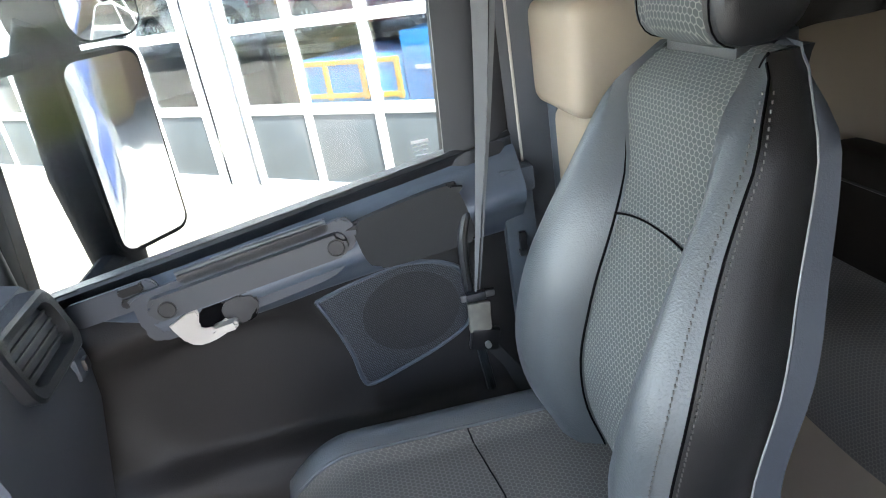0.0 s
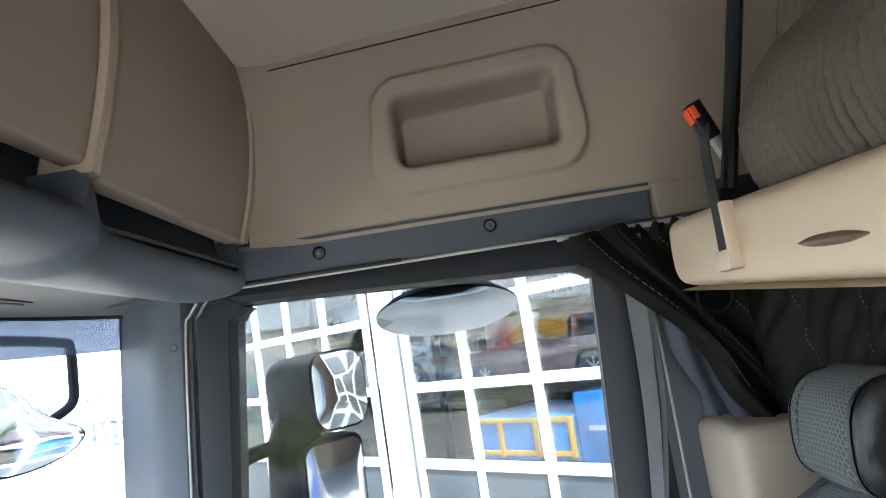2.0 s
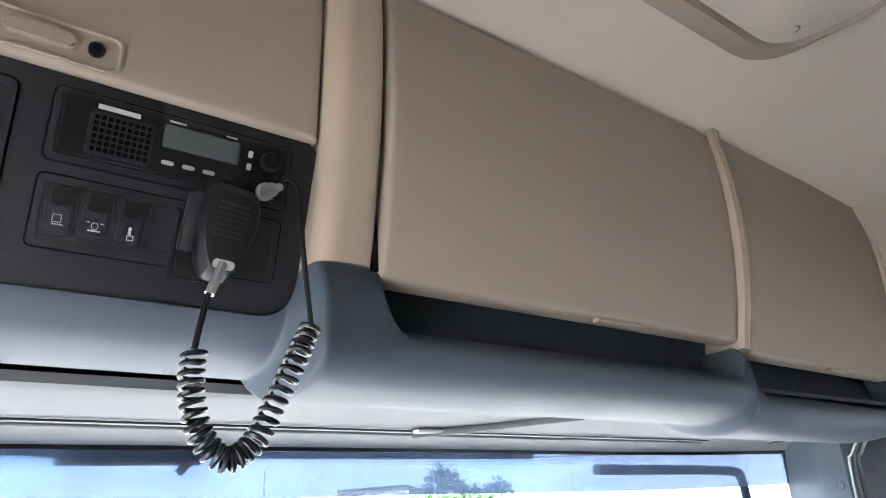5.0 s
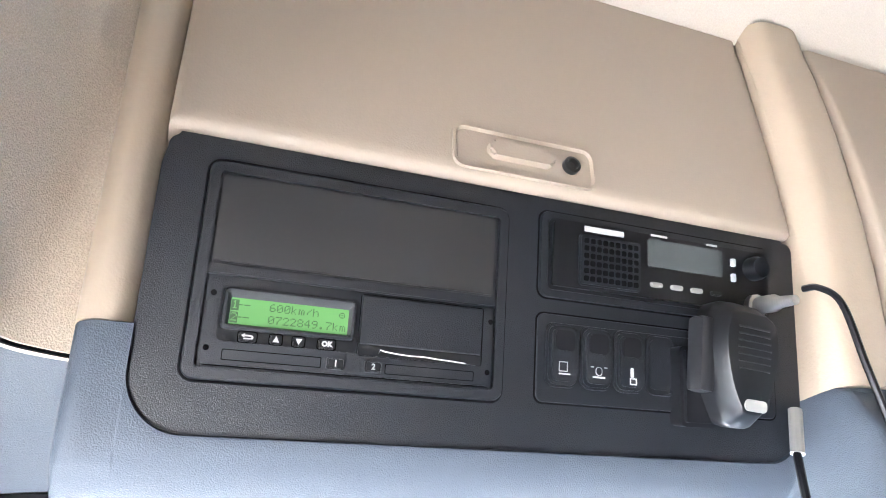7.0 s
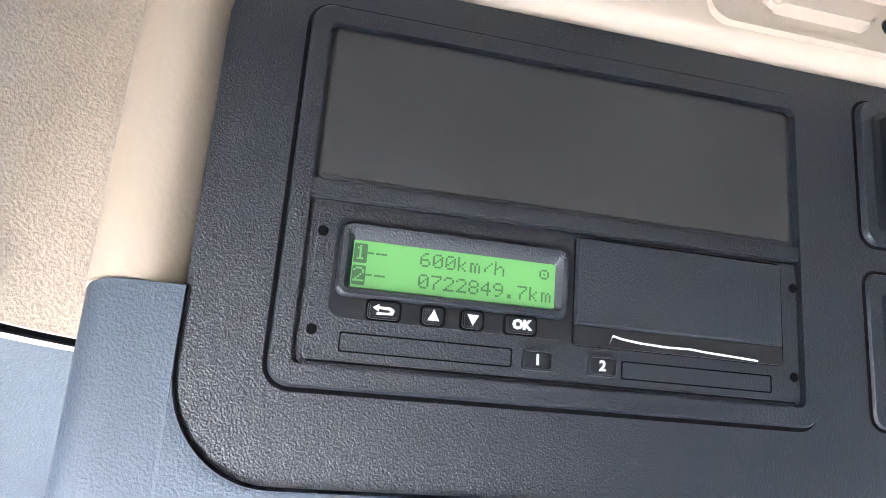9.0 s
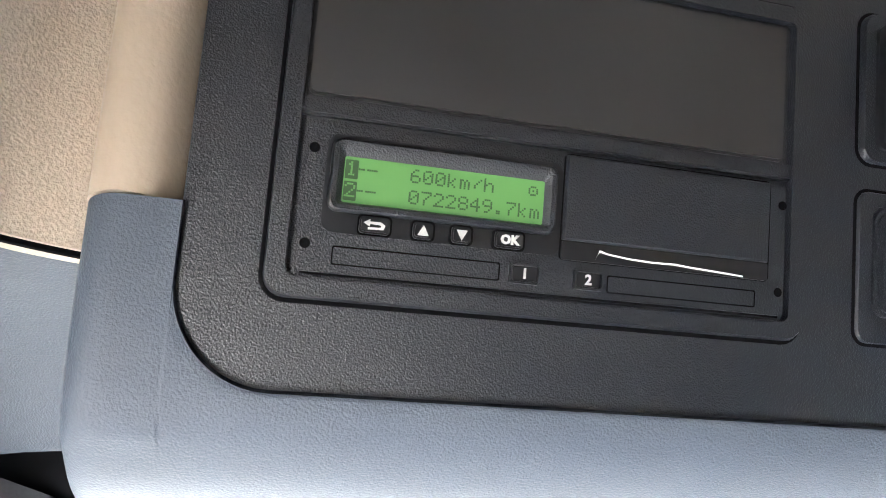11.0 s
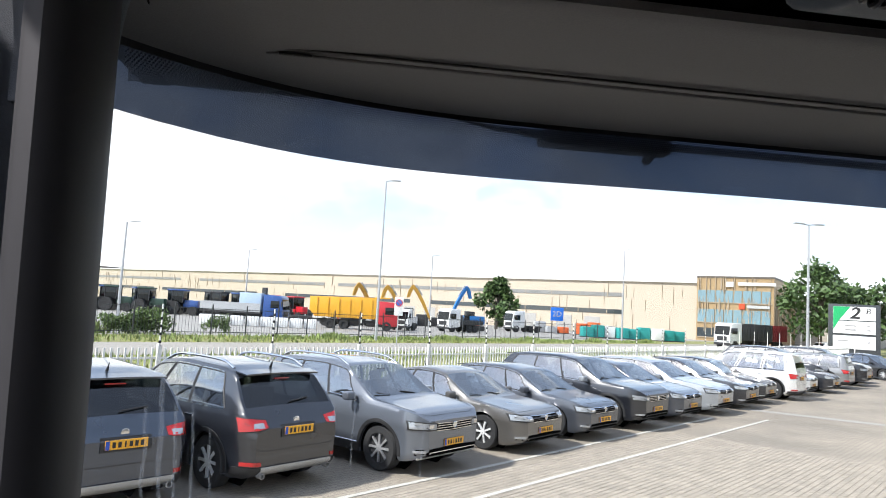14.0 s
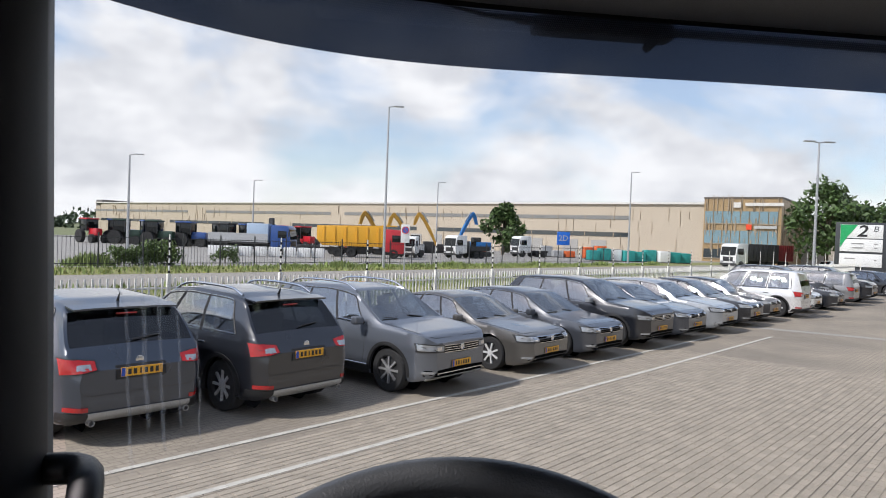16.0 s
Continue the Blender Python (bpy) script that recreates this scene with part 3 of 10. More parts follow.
part("hollow_flap", plate([(p.x, p.y) for p in smooth_curve([(0.030, 0.022, 0), (-0.030, 0.024, 0), (-0.034, -0.004, 0), (-0.020, -0.022, 0), (0.024, -0.024, 0), (0.030, 0.022, 0)], 4)[:-1]], 0.008, on_door(0.755, 2.100, 0.902), 0.006), BLACK, door, "rounded black latch paddle")
lever = part("latch_plate", plate([(p.x, p.y) for p in smooth_curve([(0.052, 0.016, 0), (0.004, 0.030, 0), (-0.004, 0.020, 0), (0.006, -0.004, 0), (-0.008, -0.014, 0), (-0.030, -0.010, 0), (-0.048, -0.004, 0), (-0.060, -0.012, 0), (-0.052, -0.024, 0), (-0.020, -0.036, 0), (0.012, -0.038, 0), (0.034, -0.028, 0), (0.052, 0.016, 0)], 4)[:-1]], 0.011, on_door(0.826, 2.088, 0.905), 0.003), SATIN, door, "satin silver door latch plate")
part("lever", plate(rounded(0.046, 0.014, 0.0068), 0.024, on_door(0.784, 2.078, 0.898), 0.005), SATIN, lever)
# window switches
pad = part("switch_pad", plate(rounded(0.165, 0.048, 0.018), 0.007, on_door(0.962, 2.152, 0.926), 0.003), GREY_DARK, door, "switch plate for the windows")
for dz in (0.010, -0.011):
    part("rocker", plate(rounded(0.042, 0.015, 0.004), 0.016, on_door(0.925, 2.163 + dz, 0.926), 0.004), BLACK_SMOOTH, pad, "glossy black window rocker")
# speaker field: a perforated disc in a trimmed panel
bm = extrude([(p[0], p[1]) for p in smooth_curve([(0.632, 2.052, 0), (0.604, 1.995, 0), (0.582, 1.92, 0), (0.575, 1.86, 0), (0.560, 1.842, 0), (0.49, 1.860, 0), (0.403, 1.892, 0), (0.34, 1.925, 0), (0.325, 1.97, 0), (0.335, 2.045, 0), (0.372, 2.073, 0), (0.44, 2.090, 0), (0.53, 2.080, 0), (0.632, 2.055, 0)], 4)[:-1]], "x", 0.9545, 0.968)
bmesh.ops.bevel(bm, geom=[e for e in bm.edges if all(v.co.x < 0.955 for v in e.verts)], offset=0.003, segments=2, affect="EDGES")
spk = part("speaker_panel", bm, principled("speaker_panel_plastic", (0.052, 0.056, 0.063), 0.5, vary=0.12, scale=6, grain=0.0008, grain_scale=700, bump=0.6), door, "slate loudspeaker panel")
PERFORATED = hex_cloth("perforated_grille", (0.010, 0.011, 0.013), (0.062, 0.070, 0.084), 0.0042, True)
PERFORATED_DARK = hex_cloth("perforated_cone", (0.006, 0.006, 0.007), (0.030, 0.031, 0.034), 0.0042, True)
OUTLINE = [(0.628, 2.050), (0.606, 1.995), (0.584, 1.92), (0.576, 1.86), (0.560, 1.842), (0.49, 1.862), (0.403, 1.894), (0.345, 1.928), (0.330, 1.97), (0.338, 2.040), (0.372, 2.072), (0.44, 2.088), (0.53, 2.078), (0.628, 2.050)]
part("panel_rim", tube([(0.9545, p.x, p.y) for p in smooth_curve([(a, b, 0) for a, b in OUTLINE], 6)], 0.0042, sides=8), GREY, spk)
part("grille", extrude([(0.455 + (p.x - 0.455) * 0.955, 1.975 + (p.y - 1.975) * 0.945) for p in smooth_curve([(a, b, 0) for a, b in OUTLINE], 5)[:-1]], "x", 0.9525, 0.956), PERFORATED, spk, "slate perforated grille")
part("speaker_disc", plate([(0.098 * math.cos(a), 0.084 * math.sin(a)) for a in np.linspace(0, 2 * math.pi, 49)[:-1]], 0.0124, on_door(0.452, 1.986, 0.964), 0.001), PERFORATED_DARK, spk, "dark perforated loudspeaker disc")
# printed mark and label on the pane
mark = thing("glass_print", "small printed safety marks on the door glass", "sticker")
for k, w in enumerate((0.034, 0.028, 0.028, 0.024)):
    part("print_bar", box((0.0006, w, 0.0022 if k else 0.006), (0.9975, 0.372, 2.306 - 0.0085 * k), 0), principled("pale_glass_print", (0.5, 0.5, 0.5), 0.7), mark)
for k in range(5):
    part("print_bar", box((0.0006, 0.006, 0.009), (0.9975, 0.345 + 0.009 * k, 2.815), 0), WHITE_PRINT, mark)

# ---- A pillars ----
for side in (-1, 1):
    pil = thing("pillar_trim", "slate plastic windscreen pillar trim", "trim", kind="structure")
    rings = []
    for z in [*np.linspace(2.0, 2.80, 9), 2.84, 2.87, 2.89, 2.905, 2.915, 2.923, 2.93, 2.936]:
        s = 0.15 * (2.92 - z) * 0.35
        q = 0.0 if side > 0 else 0.019 * (1 - math.exp(-(2.936 - z) / 0.035))         # the driver's pillar flares out under the header
        rings.append([(side * 0.984, 1.145 + s, z), (side * (0.966 + q * 0.5), 1.165 + s, z), (side * (0.964 + q), 1.205 + s, z), (side * (0.972 + q), 1.230 + s, z), (side * (0.982 + q), 1.244 + s, z), (side * 1.035, 1.335 + s, z), (side * 1.08, 1.335 + s, z), (side * 1.08, 1.145 + s, z)])
    part("cover", loft(rings), GREY, pil)
    for (y, z, r) in () if side < 0 else ((1.188, 2.818, 0.009), (1.245, 2.452, 0.021)):
        part("cap", lathe([(r, 0), (r, 0.003), (r * 0.85, 0.004), (r * 0.8, 0.001), (0, 0.001)] if r < 0.015 else [(r, 0), (r, 0.006), (r * 0.8, 0.008), (r * 0.75, 0.006), (0, 0.007)], (side * 0.968, y, z), Euler((0, radians(-90 * side), 0)).to_matrix()), BLACK_SMOOTH if r < 0.015 else GREY, pil)
    if side < 0:
        part("seam", tube(smooth_curve([(-0.990, 1.145, 2.9335), (-0.977, 1.178, 2.9335), (-0.9745, 1.21, 2.9335), (-0.984, 1.287, 2.9335), (-0.994, 1.335, 2.9335)], 6), 0.0012, sides=6), GAP, pil, "dark seam under the header")
        part("door_seal", loft([[(-0.990 + 0.030 * math.cos(a), 1.138 + 0.0525 * (2.92 - z) + 0.052 * math.sin(a), z) for a in np.linspace(0, 2 * math.pi, 17)[:-1]] for z in np.linspace(2.0, 2.93, 12)]), RUBBER, pil, "thick black rubber door seal")
    grab = part("grab_handle", tube(smooth_curve([(side * 0.975, 1.185, 2.40), (side * 0.935, 1.18, 2.402), (side * 0.915, 1.14, 2.40), (side * 0.912, 1.112, 2.36), (side * 0.912, 1.105, 2.28), (side * 0.915, 1.10, 2.0)], 8), 0.0125, sides=12), BLACK, pil, "black grab handle on the pillar")

# left door: hardly in view; its open pose is added to let in light
dl = thing("door_2", "driver's door, open pose added to let in light, with a dark window frame", "door", kind="structure", at=pose(-1.0, 0.7, FLOOR_Z))
part("window_frame", loft([[(-0.995, a, b), (-0.972, a + (c - a) * 0.12, b + (d - b) * 0.12), (-0.966, (a + c) / 2, (b + d) / 2), (-0.972, c, d), (-1.05, c, d), (-1.05, a, b)] for (a, b, _), (c, d, _) in zip(WIN, OUT)]), RUBBER, dl)
part("inner_card", sheet(lambda u, v: (-card(u, v)[0], *card(u, v)[1:]), 30, 30, 0.015), GREY_DARK, dl)
part("pane", extrude([(0.29, 2.2), (0.27, 2.9), (1.09, 2.9), (1.14, 2.1)], "x", -1.003, -0.999), GLASS, dl, "clear door window glass").visible_shadow = False
part("rear_post", box((0.06, 0.10, 0.72), (-0.985, 0.255, 2.56), 0.02), GREY, dl)
part("seal", tube([(-0.97, a + 0.018, b) for a, b, _ in OUT[22:]], 0.006, sides=8), RUBBER, dl)
part("outer_panel", box((0.03, 0.93, 1.0), (-1.07, 0.685, 1.75), 0.012), principled("white_door_paint", (0.50, 0.50, 0.495), 0.25, vary=0.03, scale=3, coat=0.4), dl, "white painted outer door skin")
HINGE = Matrix.Translation((-1.04, 1.20, 0))
dl.matrix_basis = HINGE @ Matrix.Rotation(radians(-68), 4, "Z") @ HINGE.inverted() @ dl.matrix_basis
for side in (-1, 1):
    fill = part("trim", box((0.10, 1.20, 1.55), (side * 1.02, -0.39, 2.16), 0.01), GREY_DARK)
    tagged(fill, "dark slate rear cab side lining", "trim", kind="structure")
LIP = smooth_curve([(-0.966, 0.2, 2.92), (-0.966, 0.92, 2.924), (-0.966, 1.01, 2.936), (-0.964, 1.12, 2.947), (-0.958, 1.225, 2.9475), (-0.951, 1.312, 2.9440)], 5)
lip = part("trim", tube(LIP, [0.0026] * (len(LIP) - 5) + [0.0024, 0.0020, 0.0015, 0.001, 0.0005], sides=8), principled("pale_seal_left", (0.42, 0.40, 0.36), 0.5))
lip_dark = part("trim", tube([(p[0] + 0.0045, p[1], p[2] + 0.001) for p in LIP], [0.0034] * (len(LIP) - 4) + [0.0028, 0.002, 0.0012, 0.0006], sides=8), RUBBER)
lip_low = part("trim", tube([(p[0] - 0.0045, p[1], p[2] - 0.002) for p in LIP], [0.0013] * (len(LIP) - 3) + [0.001, 0.0007, 0.0004], sides=6), principled("pale_seal_edge", (0.36, 0.34, 0.30), 0.5))
tagged(lip_low, "thin second lip of the driver's door seal", "trim", kind="structure")
corner = part("trim", extrude([(1.165, 2.78), (1.165, 2.948), (0.96, 2.942), (0.96, 2.926)] + [(1.02 + 0.115 * math.sin(a), 2.811 + 0.115 * math.cos(a)) for a in np.linspace(0.0, 1.57, 12)] + [(1.135, 2.78)], "x", -1.03, -0.979), GREY)
tagged(corner, "rounded slate corner over the driver's door opening", "trim", kind="structure")
tagged(lip_dark, "black rubber seal beside the pale lip", "trim", kind="structure")
tagged(lip, "pale seal lip along the driver's door top", "trim", kind="structure")

# ---- windscreen and header ----
ws = thing("window_1", "large curved truck windscreen with a blue sun band", "windscreen", kind="structure")


def band_z(x):
    return 2.858 - 0.022 * abs(x) ** 2.0


def screen(lo, hi, off=0.0):
    def f(u, v):
        x = -1.045 + 2.09 * u
        z = lo(x) + (hi(x) - lo(x)) * v
        return (x, glass_y(x, z) + off, z)
    return f


part("pane", sheet(screen(lambda x: 1.95, band_z), 40, 16, 0.004), SCREEN_GLASS, ws, "clear windscreen glass").visible_shadow = False
part("sun_band", sheet(screen(band_z, lambda x: glass_top(x) + 0.004), 40, 4, 0.004), TINT, ws, "blue tinted sun band").visible_shadow = False
frit = bmesh.new()
for j in range(9):
    for i in range(640):
        x = -1.02 + 2.04 * (i + 0.5 * (j % 2)) / 640
        z = glass_top(x) - 0.006 - 0.0030 * j
        r = 0.0017 - 0.00013 * j
        y = glass_y(x, z) - 0.0012
        frit.faces.new([frit.verts.new((x + r * sx, y, z + r * sz)) for sx, sz in ((1, 0), (0, 1), (-1, 0), (0, -1))])
part("frit_dots", frit, BLACK_SMOOTH, ws, "black ceramic dot edge")
part("frit_band", sheet(screen(lambda x: glass_top(x) - 0.007, lambda x: glass_top(x) + 0.03, -0.0014), 40, 2), BLACK_SMOOTH, ws, "black ceramic top edge")

# dried runs of dirty water on the outside of the pane
streak_mat = bpy.data.materials.new("dried_water_streak")
streak_mat.use_nodes = True
snt = streak_mat.node_tree
s_out = next(n for n in snt.nodes if n.type == "OUTPUT_MATERIAL")
s_clear, s_dust, s_mix = snt.nodes.new("ShaderNodeBsdfTransparent"), snt.nodes.new("ShaderNodeBsdfTranslucent"), snt.nodes.new("ShaderNodeMixShader")
s_dust.inputs["Color"].default_value = (0.75, 0.76, 0.78, 1)
s_noise = snt.nodes.new("ShaderNodeTexNoise")
s_noise.inputs["Scale"].default_value, s_noise.inputs["Detail"].default_value = 45.0, 4.0
s_range = snt.nodes.new("ShaderNodeMapRange")
s_range.inputs["From Min"].default_value, s_range.inputs["From Max"].default_value = 0.35, 0.75
s_range.inputs["To Min"].default_value, s_range.inputs["To Max"].default_value = 0.0, 0.30
snt.links.new(s_noise.outputs["Fac"], s_range.inputs["Value"])
snt.links.new(s_range.outputs["Result"], s_mix.inputs["Fac"])
snt.links.new(s_clear.outputs["BSDF"], s_mix.inputs[1])
snt.links.new(s_dust.outputs["BSDF"], s_mix.inputs[2])
snt.links.new(s_mix.outputs["Shader"], s_out.inputs["Surface"])
rnd_s = random.Random(3)
for x0, z0, z1, wide in ((-0.985, 2.56, 2.34, 0.004), (-0.972, 2.55, 2.30, 0.003), (-0.955, 2.52, 2.33, 0.0025), (-1.000, 2.50, 2.28, 0.003), (-0.745, 2.50, 2.38, 0.0022), (-0.63, 2.46, 2.36, 0.002), (-0.935, 2.46, 2.30, 0.002)):
    run_x = [x0 + rnd_s.uniform(-0.0015, 0.0015) for _ in range(9)]
    part("streak", loft([[(run_x[k] + sx * wide * rnd_s.uniform(0.4, 1.0), glass_y(run_x[k], z0 + (z1 - z0) * k / 8) + 0.006, z0 + (z1 - z0) * k / 8) for sx in (-1, 1)] for k in range(9)], caps=False, closed=False), streak_mat, ws, "dried water streak").visible_shadow = False

HEAD_GAP_Y = 1.192


def header(u, v):
    x = -1.03 + 2.06 * u
    k = min(1.0, max(0.0, (-x - 0.896) / 0.020))                     # a tongue closes the gap at the driver's end
    y0, y1 = HEAD_GAP_Y - 0.020 * k * k * (3 - 2 * k), glass_y(x, 2.93) - 0.004
    y = y0 + (y1 - y0) * v
    z = 2.936 + 0.004 * math.sin(v * math.pi) + 0.004 * math.exp(-v / 0.02) + 0.012 * k * (1 - v) ** 4 - (2.936 - glass_top(x)) * max(0.0, (v - 0.3) / 0.7)
    return (x, y, z)


head = part("header_trim", sheet(header, 60, 60, -0.012), HEADER, sharp=60)
# black sheet and end plate added to paint the shade in the gap
gap_shade = part("trim", box((1.86, 0.10, 0.006), (-0.025, 1.195, 2.984), 0.002), BLACK_SMOOTH)
gap_shade_end = part("trim", box((0.125, 0.004, 0.050), (-0.920, 1.204, 2.963), 0.001), BLACK_SMOOTH)
tagged(gap_shade_end, "black plate added for the shade at the gap's end", "trim", kind="structure")
tagged(gap_shade, "black sheet added for the shade in the gap behind the overhead shelf", "trim", kind="structure")
tagged(head, "slate-grey header trim above the windscreen", "trim", kind="structure")
blind = thing("roller_blind", "slim roller blind bar along the windscreen header", "blind")
part("bar", tube([(x, 1.392, 2.9335) for x in np.linspace(-0.88, 0.80, 30)], 0.0024, sides=8), HEADER, blind)
part("shadow_gap", tube([(x, 1.380, 2.937) for x in np.linspace(-0.885, 0.81, 30)], 0.0018, sides=6), BLACK_SMOOTH, blind)
part("end_pull", box((0.040, 0.006, 0.004), (-0.845, 1.387, 2.932), 0.0018), BLACK, blind)
part("end_seam", tube([(-0.886, 1.385, 2.9385), (-0.889, 1.44, 2.9345), (-0.890, 1.49, 2.929)], 0.0025, sides=6), BLACK_SMOOTH, blind)
lampb = thing("courtesy_lamp", "small white lens in the header trim", "lamp")
part("lens", box((0.06, 0.018, 0.006), (0.02, 1.36, 2.934), 0.003), WHITE_PRINT, lampb)
# channel dividing the header, with its seams
div_l = thing("header_strap", "moulded strap in the header trim", "trim", kind="structure")
part("strap", tube(smooth_curve([(0.17, 1.165, 2.933), (0.145, 1.22, 2.935), (0.06, 1.34, 2.936), (0.0, 1.385, 2.934)], 6), 0.012, sides=8, flat=0.4), HEADER, div_l)

# roof and front skin close the cab from outside
bm = sheet(lambda u, v: (-1.12 + 2.24 * u, *[(1.63, 2.955), (1.59, 3.15), (1.42, 3.42), (1.10, 3.60), (0.4, 3.68), (-1.05, 3.70)][round(v * 5)]), 10, 5, 0.0)
roof = part("cab_roof", bm, principled("white_roof_paint", (0.75, 0.75, 0.74), 0.3, vary=0.03, scale=3), None)
tagged(roof, "white painted cab roof", "roof", kind="structure")
for side in (-1, 1):
    bm = extrude([(-1.05, 2.95), (1.30, 2.95), (1.62, 2.95), (1.58, 3.15), (1.40, 3.42), (1.10, 3.60), (0.4, 3.68), (-1.05, 3.70)], "x", side * 1.055, side * 1.095)
    tagged(part("roof_side", bm, GREY_DARK), "roof side of the cab", "cab side", kind="structure")

# seam between walls and ceiling
seam = part("trim", tube([(wall_x(edge_z(y) - 0.007) - 0.004, y, edge_z(y) - 0.007) for y in np.linspace(-0.9, 0.93, 20)], 0.0016, sides=6), BLACK_SMOOTH)
tagged(seam, "dark seam between side wall and ceiling", "trim", kind="structure")


# ---- overhead shelf ----
shelf = thing("overhead_shelf", "beige and slate overhead storage shelf across the cab front", "overhead shelf", at=pose(0, 1.05, 2.9))
SLOTS = ((-0.303, 0.302, 2.963), (0.338, 0.860, 2.948))       # from, to, height of the lip


def lip_top(x):
    """Height of the slate body's front edge: full height at the posts, lower along the open slots."""
    z = 3.022 if x < -0.30 else 3.004
    for a, b, lip in SLOTS:
        if a < x < b:
            d = min(x - a, b - x)
            z = lip if d > 0.032 else lip + 0.042 * (1 - math.sqrt(max(0.0, 1 - ((0.032 - d) / 0.032) ** 2)))
    return z


def shelf_y(x):
    """The front stands back a little towards the right end."""
    return 0.012 * max(0.0, (x - 0.33) / 0.5)


FAS_X, FAS_Z, FAS_R = -0.8378, 2.9803, 0.0318            # left edge, bottom edge and corner radius of the panel's recess
END_X = -0.8675
FAS_RIGHT = -0.3690


def panel_y(z):
    return 1.008 - 0.34 * (z - 3.05)


def recess_z(x):
    """Lower edge of the recess for the black panel: it turns up in a round corner at the end post."""
    if x <= FAS_X:
        return 3.0345
    d = min(x - FAS_X, FAS_RIGHT - x)
    if d <= 0:
        return 3.022
    return FAS_Z if d >= FAS_R else FAS_Z + FAS_R - math.sqrt(max(0.0, FAS_R ** 2 - (FAS_R - d) ** 2))


rings = []
xs = sorted(set([round(v, 4) for v in np.linspace(END_X, 0.878, 100)] + [a + s * d for a, b, _ in SLOTS for (a, s) in ((a, 1), (b, -1)) for d in np.linspace(-0.006, 0.04, 12)]
                + [END_X + d for d in (0.0004, 0.0015, 0.003, 0.006, 0.009, 0.014, 0.02, 0.026, 0.029, 0.0305)] + [FAS_X + FAS_R * (1 - math.cos(a)) for a in np.linspace(0.0, 1.57, 14)] + [FAS_RIGHT - FAS_R * (1 - math.cos(a)) for a in np.linspace(0.0, 1.57, 14)] + [FAS_RIGHT + d for d in (-0.005, -0.0035, -0.002, 0.0005, 0.002, 0.004, 0.008)] + [0.310 + 0.003 * n for n in range(10)]))
for x in xs:
    t, o = lip_top(x), shelf_y(x) + 0.014 / (1 + math.exp(-max(-40, min(40, (x - 0.324) / 0.004))))
    k = 1 / (1 + math.exp(-max(-40, min(40, (x - FAS_RIGHT + 0.001) / 0.0012))))          # 0 beside the fascia, 1 from the post to the right
    sink = 0.020 / (1 + math.exp(-max(-40, min(40, (x - 0.320) / 0.005))))       # the right-hand part hangs lower
    post = 0.004 * math.exp(-((x + 0.338) / 0.05) ** 2)
    low = 0.012 * max(0, (x - 0.80) / 0.078) ** 2
    d = max(0.0, END_X + 0.012 - x)
    o += 0.012 - math.sqrt(max(0.0, 0.012 ** 2 - d * d))               # round end
    zt = recess_z(x)
    py = panel_y(zt)
    zm = (zt + 2.976) / 2
    right = [(0.981, t), (0.974, t - 0.006), (0.964 - post, t - 0.012 if t < 2.99 else 2.985 - sink), (0.963 - post, 2.940 - sink * 0.9), (0.976 - post * 0.6, 2.922 - sink + low * 0.3), (1.005, 2.910 - sink + low * 0.6), (1.05, 2.906 - sink * 0.9 + low), (1.10, 2.914 - sink * 0.7 + low), (1.145, 2.934 - sink * 0.3 + low), (1.156, 2.944 + low)]
    left = [(py + 0.014, zt), (py + 0.001, zt - 0.0004), (py - 0.0030, zt - 0.0025), (panel_y(zm) - 0.0035, zm - 0.002), (1.0325, 2.970), (1.043, 2.961), (1.062, 2.951), (1.088, 2.945), (1.120, 2.943), (1.150, 2.946)]
    front = [(a * k + c * (1 - k), b * k + d * (1 - k)) for (a, b), (c, d) in zip(right, left)]
    sm = smooth_curve([(0, y + o, z) for y, z in front[2:]], 3)
    rings.append([(x, front[0][0] + o, front[0][1]), (x, front[1][0] + o, front[1][1])] + [(x, p[1], p[2]) for p in sm] + [(x, 1.158, 2.97), (x, 1.158, front[0][1])])
part("body", loft(rings), GREY, shelf, "slate plastic shelf body", sharp=50)
part("slot_floor", box((1.17, 0.16, 0.006), (0.28, 1.07, 2.948), 0), GREY_DARK, shelf)
part("slot_back", box((1.17, 0.006, 0.11), (0.28, 1.040, 2.995), 0, Euler((radians(-14), 0, 0)).to_matrix()), GREY, shelf, "slate back of the open slots")
part("back", box((1.80, 0.02, 0.43), (0.0, 1.17, 3.205), 0), GREY_DARK, shelf)


def lid_y(z, bulge):
    v = (z - 3.013) / 0.325
    return 0.972 - 0.034 * v - bulge * math.sin(math.pi * min(1, max(0, v))) ** 0.8


